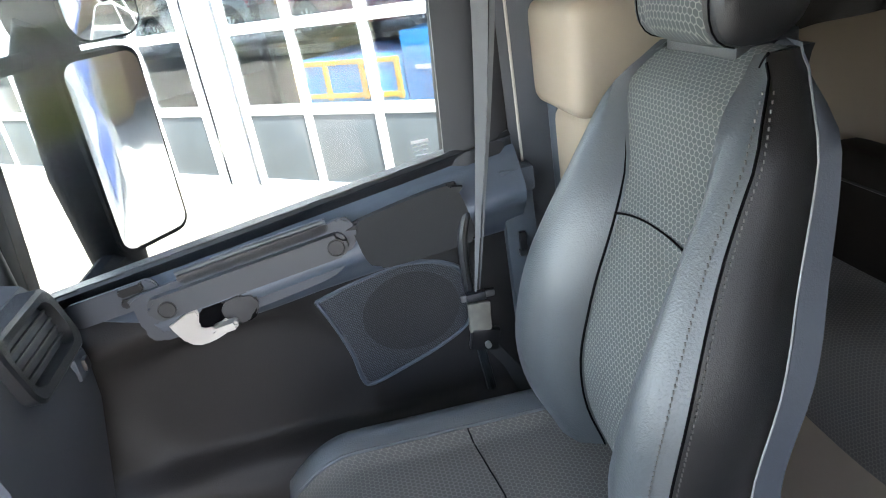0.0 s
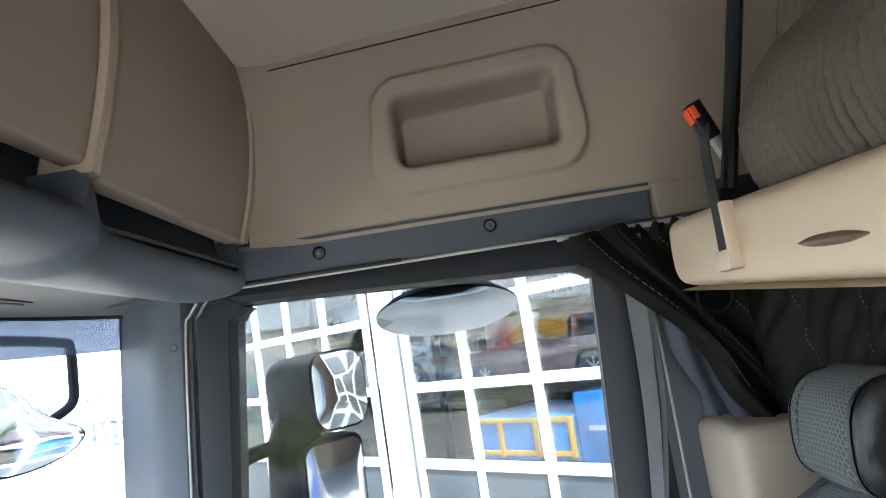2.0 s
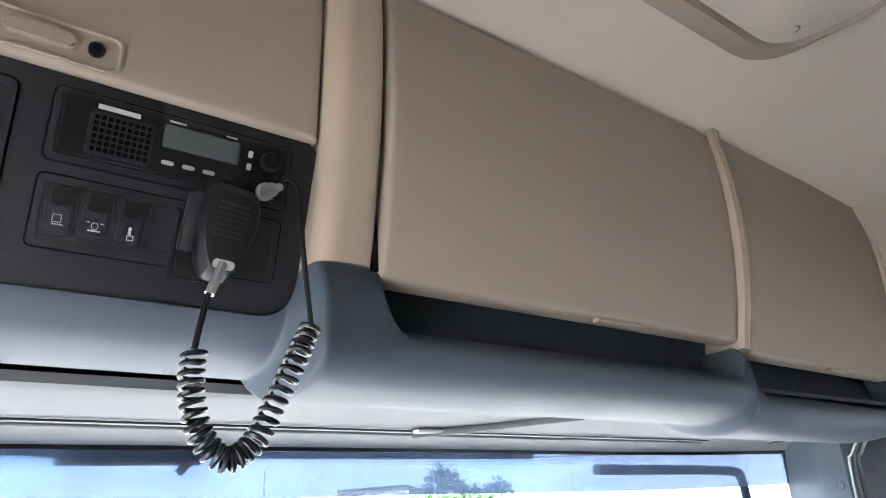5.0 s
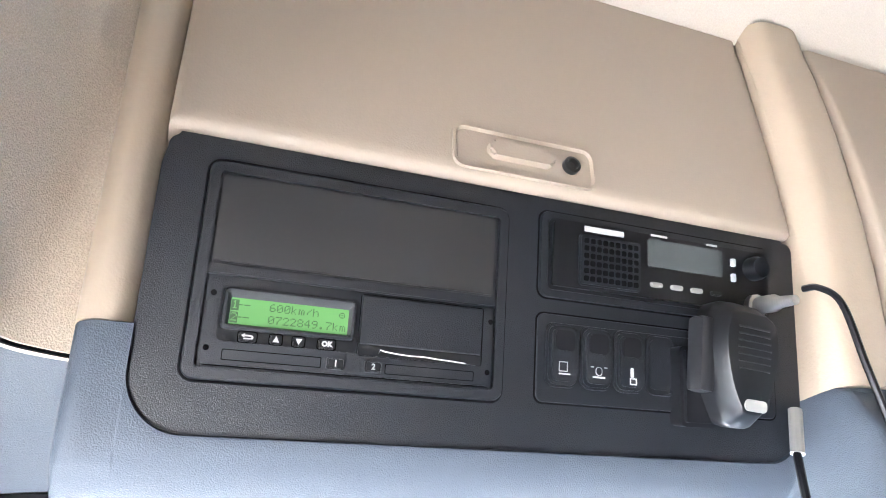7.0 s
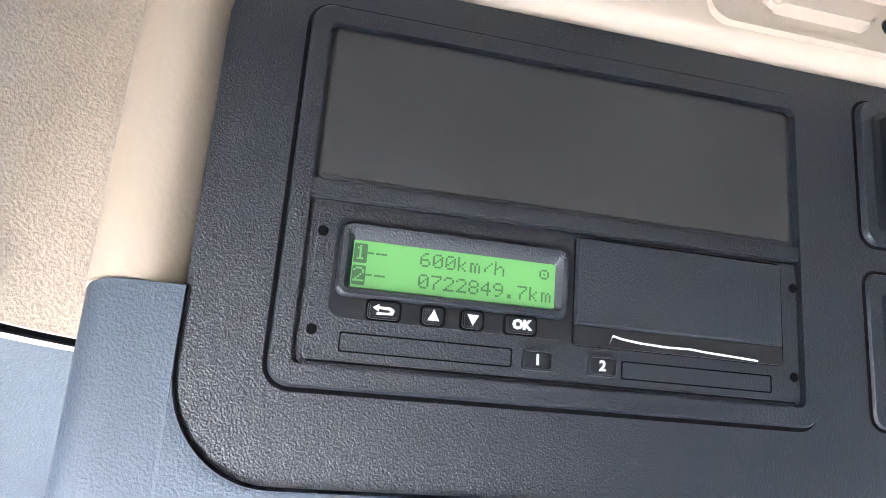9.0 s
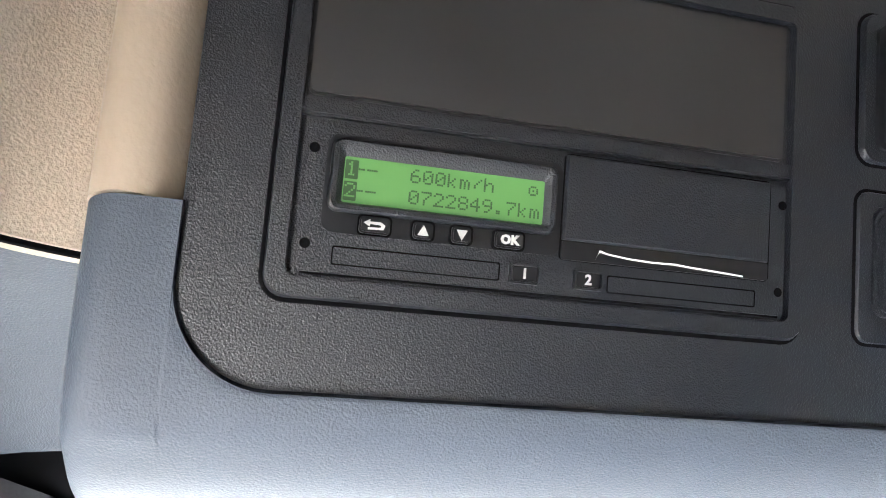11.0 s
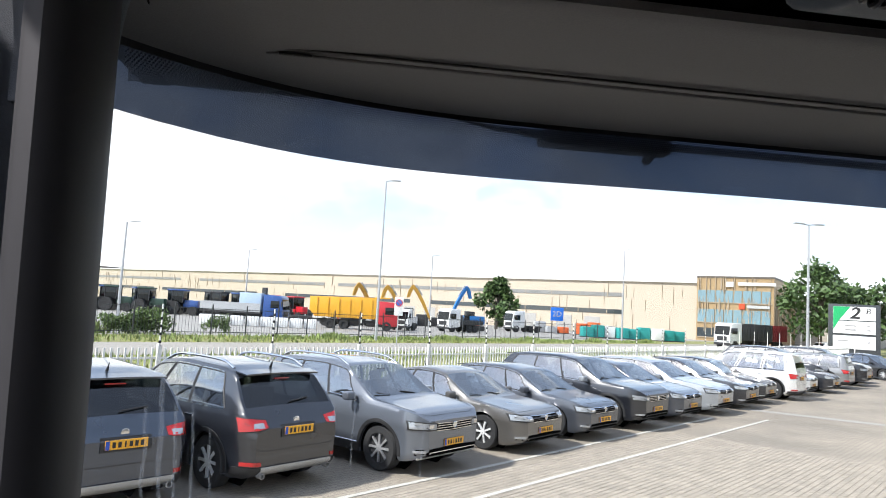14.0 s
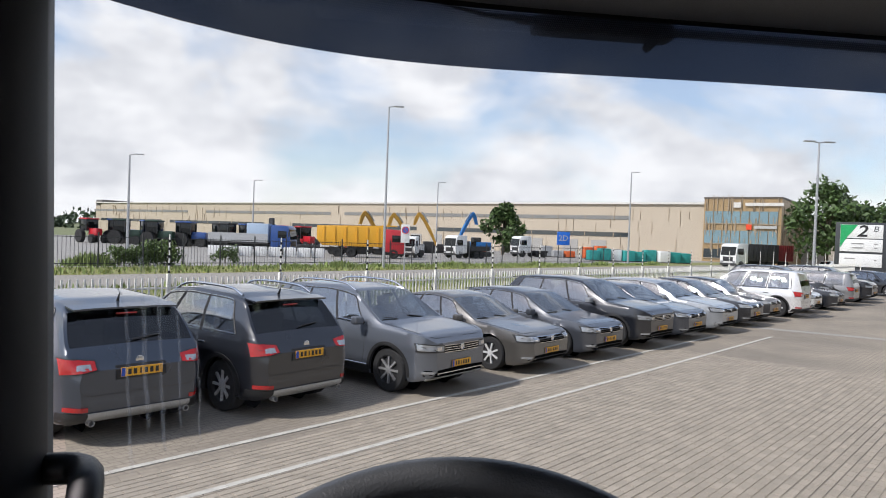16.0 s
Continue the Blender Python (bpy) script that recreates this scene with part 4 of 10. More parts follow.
def lid(x0, x1, z0, z1, bulge, name, label="", mat=BEIGE_DARK):
    """A gently bowed flap with rounded edges."""
    rim = 0.006

    def f(u, v):
        x, z = x0 + (x1 - x0) * u, z0 + (z1 - z0) * v
        e = min(u * (x1 - x0), (1 - u) * (x1 - x0), v * (z1 - z0), (1 - v) * (z1 - z0))
        return (x, lid_y(z, bulge) + shelf_y(x) + (rim - math.sqrt(max(0, rim ** 2 - (rim - min(e, rim)) ** 2))), z)
    us = [0, 0.002, 0.005, 0.01] + list(np.linspace(0.03, 0.97, 26)) + [0.99, 0.995, 0.998, 1]
    own = bmesh.new()
    vs = [0, 0.005, 0.012, 0.02] + list(np.linspace(0.05, 0.96, 18)) + [0.985, 1]
    top = [[own.verts.new(f(u, v)) for v in vs] for u in us]
    low = [[own.verts.new((p.co.x, p.co.y + 0.022, p.co.z)) for p in row] for row in top]
    nu, nv = len(us) - 1, len(vs) - 1
    for g, flip in ((top, False), (low, True)):
        for i in range(nu):
            for j in range(nv):
                q = (g[i][j], g[i + 1][j], g[i + 1][j + 1], g[i][j + 1])
                own.faces.new(tuple(reversed(q)) if flip else q)
    rimv = [(i, 0) for i in range(nu)] + [(nu, j) for j in range(nv)] + [(i, nv) for i in range(nu, 0, -1)] + [(0, j) for j in range(nv, 0, -1)]
    for (a, b), (c, d) in zip(rimv, rimv[1:] + rimv[:1]):
        own.faces.new((top[a][b], low[a][b], low[c][d], top[c][d]))
    return part(name, own, mat, shelf, label)


wide = lid(-0.303, 0.312, 3.012, 3.352, 0.016, "flap", "wide bowed beige flap")
small = lid(0.338, 0.866, 2.997, 3.36, 0.020, "flap", "smaller bowed beige flap")
lid_shift = 0.014
drawer = lid(-0.838, -0.372, 3.1425, 3.352, 0.006, "flap", "beige flap with a lock")
drawer.data.transform(Matrix.Translation((0, lid_shift, 0)))
part("pull", box((0.085, 0.012, 0.006), (0.05, 0.978, 3.010), 0.0025), BEIGE, wide, "finger pull under the flap edge")
part("pull", box((0.06, 0.012, 0.006), (0.63, 0.984, 2.995), 0.0025), BEIGE, small, "finger pull under the flap edge")
# posts between the flaps
def round_section(points, z):
    """A post's section at a height, its corners rounded off."""
    return [(p.x, p.y, z) for p in smooth_curve([(a, b, 0) for a, b in points], 4)]


def mid_post(z):
    y = lid_y(z, 0.012) + 0.010 * max(0, 1 - (z - 3.02) / 0.3)
    return [(-0.3685, 1.10), (-0.3690, y + 0.030), (-0.3680, y + 0.012), (-0.3620, y + 0.0005), (-0.352, y - 0.005), (-0.338, y - 0.006), (-0.322, y - 0.006), (-0.313, y - 0.003), (-0.3095, y + 0.004), (-0.309, y + 0.02), (-0.309, 1.10)]


part("post", loft([round_section(mid_post(z), z) for z in np.linspace(3.022, 3.36, 12)]), BEIGE, shelf, "beige post", sharp=60)
part("post_foot", loft([round_section([(a, b + (0.0015 if z > 3.0 else 0.0)) for a, b in mid_post(3.022)], z) for z in (3.0205, 3.012, 2.99, 2.965)]), GREY, shelf, "slate foot of the post", sharp=60)
for xc, zb in ((0.325, 3.002), (0.878, 2.998)):
    part("rib", loft([[(xc + dx, lid_y(z, 0.019) + shelf_y(xc) + dy, z) for dx, dy in ((-0.012, 0.004), (-0.010, -0.006), (-0.002, -0.008), (0.0, -0.004), (0.002, -0.008), (0.010, -0.006), (0.012, 0.004), (0.012, 0.06), (-0.012, 0.06))] for z in np.linspace(zb, 3.362, 16)]), BEIGE, shelf, "grooved beige rib")
part("gap_line", box((0.006, 0.02, 0.33), (-0.3065, 0.985, 3.185), 0), BLACK_SMOOTH, shelf)
part("gap_line", box((0.004, 0.02, 0.2), (-0.3705, 0.985, 3.25), 0), BLACK_SMOOTH, shelf)
def left_post(z, o=0.0):
    y = 1.012 - 0.30 * (z - 3.036) * (1 if z < 3.15 else 0.9) + o
    return round_section([(-0.866, 1.10), (-0.8665, y + 0.03), (-0.868, y + 0.009), (-0.8645, y + 0.001), (-0.857, y - 0.003), (-0.848, y - 0.001), (-0.842, y + 0.005), (-0.8385, y + 0.012), (-0.8375, y + 0.03), (-0.8375, 1.10)], z)


part("left_post", loft([left_post(z) for z in np.linspace(3.033, 3.355, 12)]), BEIGE, shelf, "beige end post", sharp=60)
# solid near-black block in place of the shaded gap
part("gap", box((2.10, 0.43, 0.06), (0.0, 1.38, 3.020), 0.004), GAP, shelf, "near-black block for the shade in the gap behind the shelf")

# ---- black instrument panel with its slots ----
SLOPE = math.atan(0.34)


def panel_m(x, z, lift=0.0):
    """Pose on the panel: local x to the right, y up the slope, z out towards the seats."""
    c, s = math.cos(SLOPE), math.sin(SLOPE)
    y = 1.008 - 0.34 * (z - 3.05)
    n = Vector((0, -c, -s))
    up = Vector((0, -s, c))
    m = Matrix(((1, 0, 0, 0), (0, up.y, n.y, 0), (0, up.z, n.z, 0), (0, 0, 0, 1)))
    return Matrix.Translation(Vector((x, y, z)) + n * lift) @ m


def flat(w, h, r, depth, x, z, lift=0.0, bevel=0.0012, n=4):
    bm = extrude(rounded(w, h, r, n), "z", 0, depth)
    if bevel:
        bmesh.ops.bevel(bm, geom=[e for e in bm.edges if all(v.co.z > depth * 0.9 for v in e.verts)], offset=bevel, segments=2, affect="EDGES")
    bm.transform(panel_m(x, z, lift))
    return bm


def ring_plate(w, h, r, w2, h2, r2, depth, x, z, lift=0.0, dx=0.0, dy=0.0, n=5):
    """A plate with a rounded window in it."""
    a, b = rounded(w, h, r, n), rounded(w2, h2, r2, n, dx, dy)
    bm = loft([[(*p, 0) for p in a], [(*p, depth * 0.75) for p in a], [((p[0]) * 0.995, p[1] * 0.985, depth) for p in a], [(*p, depth) for p in b], [(*p, 0) for p in b]] , caps=False)
    bm.transform(panel_m(x, z, lift))
    return bm


def fascia_outline(w, h, r, r2, n=10):
    """Rectangle with wide round corners below and tight ones under the flap."""
    out = []
    for sx, sy, a0, q in ((1, 1, 0, r2), (-1, 1, 90, r2), (-1, -1, 180, r), (1, -1, 270, r)):
        for k in range(n + 1):
            a = radians(a0 + 90 * k / n)
            out.append((sx * (w / 2 - q) + q * math.cos(a), sy * (h / 2 - q) + q * math.sin(a)))
    return out


face = extrude(fascia_outline(0.466, 0.1660, 0.030, 0.007), "z", 0, 0.014)
bmesh.ops.bevel(face, geom=[e for e in face.edges if all(v.co.z > 0.0126 for v in e.verts)], offset=0.0055, segments=4, affect="EDGES")
face.transform(panel_m(-0.603, 3.0604, -0.010))
panel = part("fascia", face, BLACK, shelf, "black grained instrument fascia")
part("surround", flat(0.471, 0.185, 0.033, 0.006, -0.603, 3.066, -0.0062, 0), BLACK, shelf, "black surround of the fascia")
part("fascia_rim", ring_plate(0.1920, 0.1270, 0.007, 0.1790, 0.1135, 0.003, 0.0060, -0.7155, 3.0675, 0.0015), BLACK, panel, "raised rim round the two slots")
part("rim_groove", ring_plate(0.1950, 0.1300, 0.0085, 0.1916, 0.1266, 0.007, 0.0005, -0.7155, 3.0675, 0.0038), GAP, panel, "dark joint round the rim")
part("rim_bar", flat(0.1800, 0.0062, 0.0008, 0.0058, -0.7155, 3.0665, 0.0012, 0.0008), BLACK, panel, "bar between the two slots")

tach = thing("tachograph", "black digital tachograph with a green display, in the overhead panel", "tachograph", at=pose(-0.715, 1.0, 3.03))
part("joint", flat(0.1795, 0.0532, 0.003, 0.0010, -0.7155, 3.0384, 0.0020, 0), GAP, tach, "dark joint round the case")
body = part("body", flat(0.1765, 0.0506, 0.003, 0.0062, -0.7150, 3.0380, 0.001, 0.0018), BLACK, tach)
part("seam", flat(0.1700, 0.0007, 0.0003, 0.0005, -0.7155, 3.0152, 0.0070, 0), GAP, tach, "fine seam along the case")
part("cover_joint", flat(0.1785, 0.0555, 0.002, 0.0008, -0.7160, 3.0951, 0.0020, 0), GAP, shelf)
part("blank_cover", flat(0.1752, 0.0526, 0.002, 0.0036, -0.7158, 3.0951, 0.002, 0.0010), principled("satin_black_cover", (0.014, 0.0138, 0.0135), 0.42, vary=0.3, scale=25, grain=0.0002, grain_scale=700, shine=0.75), shelf, "black blank slot cover")
part("scratch", flat(0.0042, 0.0004, 0.0001, 0.0001, -0.7236, 3.1205, 0.0076, 0), SCREW, panel, "small bare scratch")

x, z = -0.7560, 3.0445
part("key_field", flat(0.0802, 0.0318, 0.004, 0.0005, -0.7555, 3.0430, 0.0070, 0), BLACK_SMOOTH, tach, "smooth dark field under the display")
bez = part("display_bezel", loft([[(*p, h_) for p in rounded(w_, d_, r_, 5, 0, dy_)] for w_, d_, r_, h_, dy_ in ((0.0765, 0.0240, 0.003, 0.0, 0.0012), (0.0757, 0.0232, 0.003, 0.0022, 0.0012), (0.0745, 0.0220, 0.003, 0.0028, 0.0012), (0.0715, 0.0192, 0.0015, 0.0027, 0.0012), (0.0672, 0.0147, 0.0006, 0.0004, 0.0))], caps=False), BLACK, tach, "bevelled display surround")
bez.data.transform(panel_m(x, z, 0.0072))
part("display", flat(0.0676, 0.0150, 0.0006, 0.0004, x, z, 0.0074, 0), LCD, tach, "lit green display")
part("door_joint", flat(0.0806, 0.0370, 0.002, 0.0008, -0.6752, 3.0444, 0.0068, 0), GAP, tach)
part("door", loft([[(-0.0396, -0.0115, 0), (0.0396, -0.0115, 0), (0.0396, 0.0180, 0), (-0.0396, 0.0180, 0)], [(-0.0394, -0.0114, 0.0022), (0.0388, -0.0114, 0.0022), (0.0390, 0.0176, 0.0022), (-0.0394, 0.0178, 0.0022)], [(-0.0390, -0.0108, 0.0028), (0.0340, -0.0108, 0.0028), (0.0350, 0.0170, 0.0028), (-0.0390, 0.0172, 0.0028)]]), BLACK, tach, "printer drawer front").data.transform(panel_m(-0.6754, 3.0443, 0.0070))
part("drawer_strip", flat(0.0790, 0.0064, 0.001, 0.0012, -0.6754, 3.0302, 0.0072, 0), BLACK_SMOOTH, tach, "smooth black paper outlet")
part("card_slot", ring_plate(0.0556, 0.0062, 0.0008, 0.0546, 0.0052, 0.0006, 0.0004, -0.7634, 3.0212, 0.0070), GAP, tach, "driver card slot")
part("card_slot", ring_plate(0.0576, 0.0062, 0.0008, 0.0566, 0.0052, 0.0006, 0.0004, -0.6685, 3.0207, 0.0070), GAP, tach, "driver card slot")
for hx, hz in ((-0.7997, 3.0531), (-0.7997, 3.0240), (-0.6300, 3.0540), (-0.6308, 3.0237)):
    part("screw_hole", lathe([(0.0017, 0.0008), (0.0015, 0.0004), (0.0, 0.0003)], sides=14), GAP, tach).data.transform(panel_m(hx, hz, 0.0069))
for bx, w, s in ((-0.7785, 0.0098, "\u21a9"), (-0.7628, 0.0066, "\u25b2"), (-0.7500, 0.0066, "\u25bc"), (-0.7337, 0.0099, "OK")):
    bz = 3.0312
    part("key_rim", ring_plate(w + 0.0014, 0.0068, 0.0016, w + 0.0002, 0.0056, 0.0013, 0.0018, bx, bz, 0.0070), GAP, tach)
    key = part("button", flat(w, 0.0054, 0.0013, 0.0026, bx, bz, 0.0070, 0.0006), BLACK_SMOOTH, tach)
    if s == "OK":
        text(s, 0.0042, WHITE_PRINT, key, panel_m(bx, bz, 0.0098), bold=0.00022)
    else:
        own = bmesh.new()
        tri = {"\u25b2": [(-0.0019, -0.0016), (0.0019, -0.0016), (0, 0.0019)], "\u25bc": [(-0.0019, 0.0016), (0, -0.0019), (0.0019, 0.0016)],
               "\u21a9": [(-0.0036, 0.0006), (-0.0016, 0.0019), (-0.0016, 0.0011), (0.0018, 0.0011), (0.0033, 0.0002), (0.0028, -0.0013), (-0.0022, -0.0015), (-0.0022, -0.0008), (0.0018, -0.0006), (0.0020, 0.0001), (-0.0016, 0.0003), (-0.0016, -0.0006)]}[s]
        own.faces.new([own.verts.new((a, b, 0)) for a, b in tri])
        own.transform(panel_m(bx, bz, 0.0098))
        part("symbol", own, WHITE_PRINT, key)
for bx, s in ((-0.7273, "1"), (-0.7046, "2")):
    bz = 3.0212
    part("key_rim", ring_plate(0.0108, 0.0068, 0.0010, 0.0094, 0.0054, 0.0008, 0.0020, bx, bz, 0.0070), BLACK, tach)
    key = part("button", flat(0.0092, 0.0052, 0.0008, 0.0014, bx, bz, 0.0070, 0.0004), BLACK_SMOOTH, tach)
    text(s, 0.0048, WHITE_PRINT, key, panel_m(bx, bz, 0.0086), bold=0.00014)
own = bmesh.new()
top = [(-0.0295, 0.0005), (-0.0285, 0.0030), (-0.0255, 0.0022), (-0.018, 0.0014), (-0.009, 0.0010), (0.0, 0.0012), (0.006, 0.0007), (0.014, 0.0003), (0.0265, -0.0004)]
loop = top + [(a, b - 0.0006) for a, b in reversed(top[1:])] + [(-0.0300, -0.0002)]
own.faces.new([own.verts.new((a, b, 0)) for a, b in loop])
own.transform(panel_m(-0.6728, 3.0284, 0.0090))
part("paper_edge", own, PAPER, tach, "torn white paper edge")
# display wording, in dots five wide and seven high, one string of rows for each sign
lx, lz = x, z
DOTS = {"0": "ehjlphe", "1": "4c4444e", "2": "eh1248v", "4": "26aiv22", "6": "68guhhe", "7": "v124888", "8": "ehhehhe", "9": "ehhf12c", ".": "00000cc", "k": "ggikokii"[:7], "m": "00qllll", "/": "0124880", "h": "ggmphhh", "-": "000v000", "o": "0ehlhe0"}


def dot_text(words, cx, cy, mat, parent, px=0.00069, py=0.00066, name="readout"):
    own = bmesh.new()
    for n, ch in enumerate(words):
        for r, code in enumerate(DOTS.get(ch, "0000000")):
            bits = int(code, 32)
            for c in range(5):
                if bits >> (4 - c) & 1:
                    a, b = cx + (n * 6 + c - len(words) * 3) * px, cy + (3 - r) * py
                    own.faces.new([own.verts.new(q) for q in ((a, b, 0), (a + px * 0.9, b, 0), (a + px * 0.9, b + py * 0.9, 0), (a, b + py * 0.9, 0))])
    own.transform(panel_m(lx, lz, 0.0080))
    return part(name, own, mat, parent)


dot_text("600km/h", 0.0022, 0.0034, DARK_PRINT, tach)
dot_text("0722849.7km", 0.0104, -0.0036, DARK_PRINT, tach)
dot_text("o", 0.0302, 0.0034, DARK_PRINT, tach)
for sign, dy in (("1", 0.0034), ("2", -0.0036)):
    dot_text("--", -0.0265, dy, DARK_PRINT, tach)
    part("field", flat(0.0042, 0.0062, 0.0004, 0.0001, lx - 0.0314, lz + dy * 0.947, 0.0078, 0), DARK_PRINT, tach)
    dot_text(sign, -0.0311, dy, LCD, tach)
# lock and pull on the drawer flap
pullm = Matrix.Translation((-0.600, 0.9645, 3.1635)) @ Matrix(((1, 0, 0, 0), (0, -0.1, -0.995, 0), (0, 0.995, -0.1, 0), (0, 0, 0, 1)))
bm = loft([[(*p, 0) for p in rounded(0.110, 0.034, 0.008, cx=-0.008)], [(*p, 0.003) for p in rounded(0.110, 0.034, 0.008, cx=-0.008)], [(*p, 0.003) for p in rounded(0.106, 0.031, 0.007, cx=-0.008)], [(*p, 0.0008) for p in rounded(0.103, 0.028, 0.006, cx=-0.008)]], caps=True)
bm.transform(pullm)
latch = part("latch", bm, BEIGE_DARK, drawer, "beige latch plate")
bm = extrude(rounded(0.050, 0.012, 0.005), "z", 0, 0.007)
bmesh.ops.bevel(bm, geom=bm.edges[:], offset=0.002, segments=2, affect="EDGES")
bm.transform(pullm @ Matrix.Translation((-0.013, 0.0, 0)))
part("finger_bar", bm, BEIGE_DARK, latch)
bm = lathe([(0.0065, 0), (0.0065, 0.005), (0.0045, 0.0055), (0.004, 0.002), (0, 0.002)])
bm.transform(pullm @ Matrix.Translation((0.027, 0, 0)))
part("lock", bm, BLACK_SMOOTH, latch, "black key lock")

# ---- two-way radio ----
cb = thing("two_way_radio", "black two-way radio with a grey display, in the overhead panel", "radio", at=pose(-0.49, 0.98, 3.09))
part("body", flat(0.190, 0.0500, 0.004, 0.010, -0.495, 3.103, 0.001, 0.0025), BLACK_SMOOTH, cb)
part("frame", ring_plate(0.200, 0.0600, 0.006, 0.190, 0.0500, 0.004, 0.006, -0.495, 3.103, 0.001), BLACK, cb)
part("frame_joint", ring_plate(0.2025, 0.0625, 0.007, 0.1998, 0.0598, 0.006, 0.0005, -0.495, 3.103, 0.0038), GAP, cb)
spkg = part("speaker", flat(0.050, 0.036, 0.003, 0.004, -0.5435, 3.1010, 0.0095, 0.001), BLACK, cb, "ribbed speaker field")
for i in range(9):
    for j in range(6):
        part("slot", flat(0.0036, 0.0036, 0.001, 0.0012, -0.5635 + 0.005 * i, 3.0885 + 0.0050 * j, 0.0129, 0), GAP, spkg)
part("display", flat(0.066, 0.0205, 0.002, 0.001, -0.4790, 3.1130, 0.0112, 0), LCD_GREY, cb, "unlit grey display")
part("label_bar", flat(0.032, 0.0040, 0.0004, 0.0003, -0.5480, 3.1222, 0.0112, 0), WHITE_PRINT, cb)
part("label_bar", flat(0.014, 0.0016, 0.0004, 0.0003, -0.502, 3.1256, 0.0112, 0), WHITE_PRINT, cb)
part("label_bar", flat(0.010, 0.0014, 0.0004, 0.0003, -0.455, 3.1256, 0.0112, 0), WHITE_PRINT, cb)
for k in range(4):
    part("button", flat(0.0105, 0.0036, 0.0017, 0.0022, -0.505 + 0.0175 * k, 3.0912, 0.0108, 0.0008), SATIN if k < 3 else BLACK, cb, "small pale button")
part("knob", lathe([(0.009, 0), (0.009, 0.006), (0.0075, 0.010), (0.0, 0.010)]), BLACK_SMOOTH, cb).data.transform(panel_m(-0.4175, 3.1130, 0.011))
for dz in (0.0045, -0.0065):
    part("arrow_key", flat(0.004, 0.0060, 0.001, 0.002, -0.436, 3.1110 + dz, 0.011, 0.0005), WHITE_PRINT, cb)
socket = part("socket", lathe([(0.0085, 0), (0.0085, 0.006), (0.0065, 0.007), (0.0065, 0.022), (0.0045, 0.026), (0.0035, 0.040), (0, 0.040)]), STEEL, cb, "steel microphone plug")
socket.data.transform(panel_m(-0.418, 3.0860, 0.010))

# rocker switches below the radio
part("switch_plate", ring_plate(0.200, 0.0580, 0.005, 0.188, 0.0470, 0.004, 0.004, -0.495, 3.0365, 0.0015), BLACK, panel)
part("switch_joint", ring_plate(0.2025, 0.0605, 0.006, 0.1998, 0.0578, 0.005, 0.0005, -0.495, 3.0365, 0.0038), GAP, panel)
for k in range(4):
    sx = -0.5760 + 0.0262 * k
    sw = thing("rocker_switch", "black rocker switch with a white symbol" if k < 3 else "blank black switch cover", "switch", "overhead rocker switches", at=pose(sx, 1.0, 3.03))
    part("surround", ring_plate(0.0250, 0.0425, 0.007, 0.0222, 0.0396, 0.006, 0.005, sx, 3.0387, 0.001), BLACK, sw)
    part("rocker", flat(0.0215, 0.0386, 0.0058, 0.0075 if k < 3 else 0.004, sx, 3.0387, 0.001, 0.0022), BLACK, sw)
    if k < 3:
        part("lens", flat(0.0155, 0.0140, 0.004, 0.0012, sx, 3.0475, 0.0080, 0.0005), BLACK_SMOOTH, sw, "smoked lens of the switch")
    if k == 0:
        part("symbol", ring_plate(0.0066, 0.0066, 0.0004, 0.0054, 0.0054, 0.0003, 0.0003, sx - 0.001, 3.0315, 0.0087), WHITE_PRINT, sw)
        part("symbol", flat(0.0085, 0.0009, 0.0003, 0.0003, sx, 3.0270, 0.0087, 0), WHITE_PRINT, sw)
    elif k == 1:
        part("symbol", ring_plate(0.0052, 0.0058, 0.0022, 0.0042, 0.0048, 0.0018, 0.0003, sx, 3.0305, 0.0087), WHITE_PRINT, sw)
        for a in (-0.0052, 0.0052):
            part("symbol", flat(0.0026, 0.0008, 0.0002, 0.0003, sx + a, 3.0330, 0.0087, 0), WHITE_PRINT, sw)
        part("symbol", flat(0.0095, 0.0012, 0.0002, 0.0003, sx, 3.0267, 0.0087, 0), WHITE_PRINT, sw)
    elif k == 2:
        part("symbol", flat(0.0022, 0.0062, 0.0003, 0.0003, sx, 3.0315, 0.0087, 0), WHITE_PRINT, sw)
        part("symbol", ring_plate(0.0055, 0.0045, 0.0004, 0.004, 0.003, 0.0003, 0.0003, sx + 0.001, 3.0260, 0.0087), WHITE_PRINT, sw)

# microphone on its clip, with a coiled cord
mic = thing("microphone", "black hand microphone with a coiled cord, clipped to the overhead panel", "microphone", at=pose(-0.465, 0.95, 3.02))
part("clip", flat(0.03, 0.055, 0.004, 0.014, -0.474, 3.026, 0.004, 0.003), BLACK_SMOOTH, mic)
outl = [(0.018, 0.040), (-0.018, 0.040), (-0.030, 0.032), (-0.033, 0.010), (-0.026, -0.018), (-0.016, -0.036), (-0.009, -0.042), (0.009, -0.042), (0.016, -0.036), (0.026, -0.018), (0.033, 0.010), (0.030, 0.032)]
outl = [(p[0], p[1]) for p in smooth_curve([(a, b, 0) for a, b in outl + outl[:1]], 3)[:-1]]
bm = loft([[(a * s, b * s, d) for a, b in outl] for s, d in ((0.90, 0.0), (0.99, 0.003), (1.0, 0.014), (0.985, 0.0165), (0.80, 0.0285), (0.77, 0.0295), (0.4, 0.031))])
MIC = panel_m(-0.4535, 3.0425, 0.016) @ Matrix.Rotation(radians(-4), 4, 'Z') @ Matrix.Diagonal((0.84, 1.03, 1.0, 1))
bm.transform(MIC)
shell = part("shell", bm, BLACK_SMOOTH, mic)
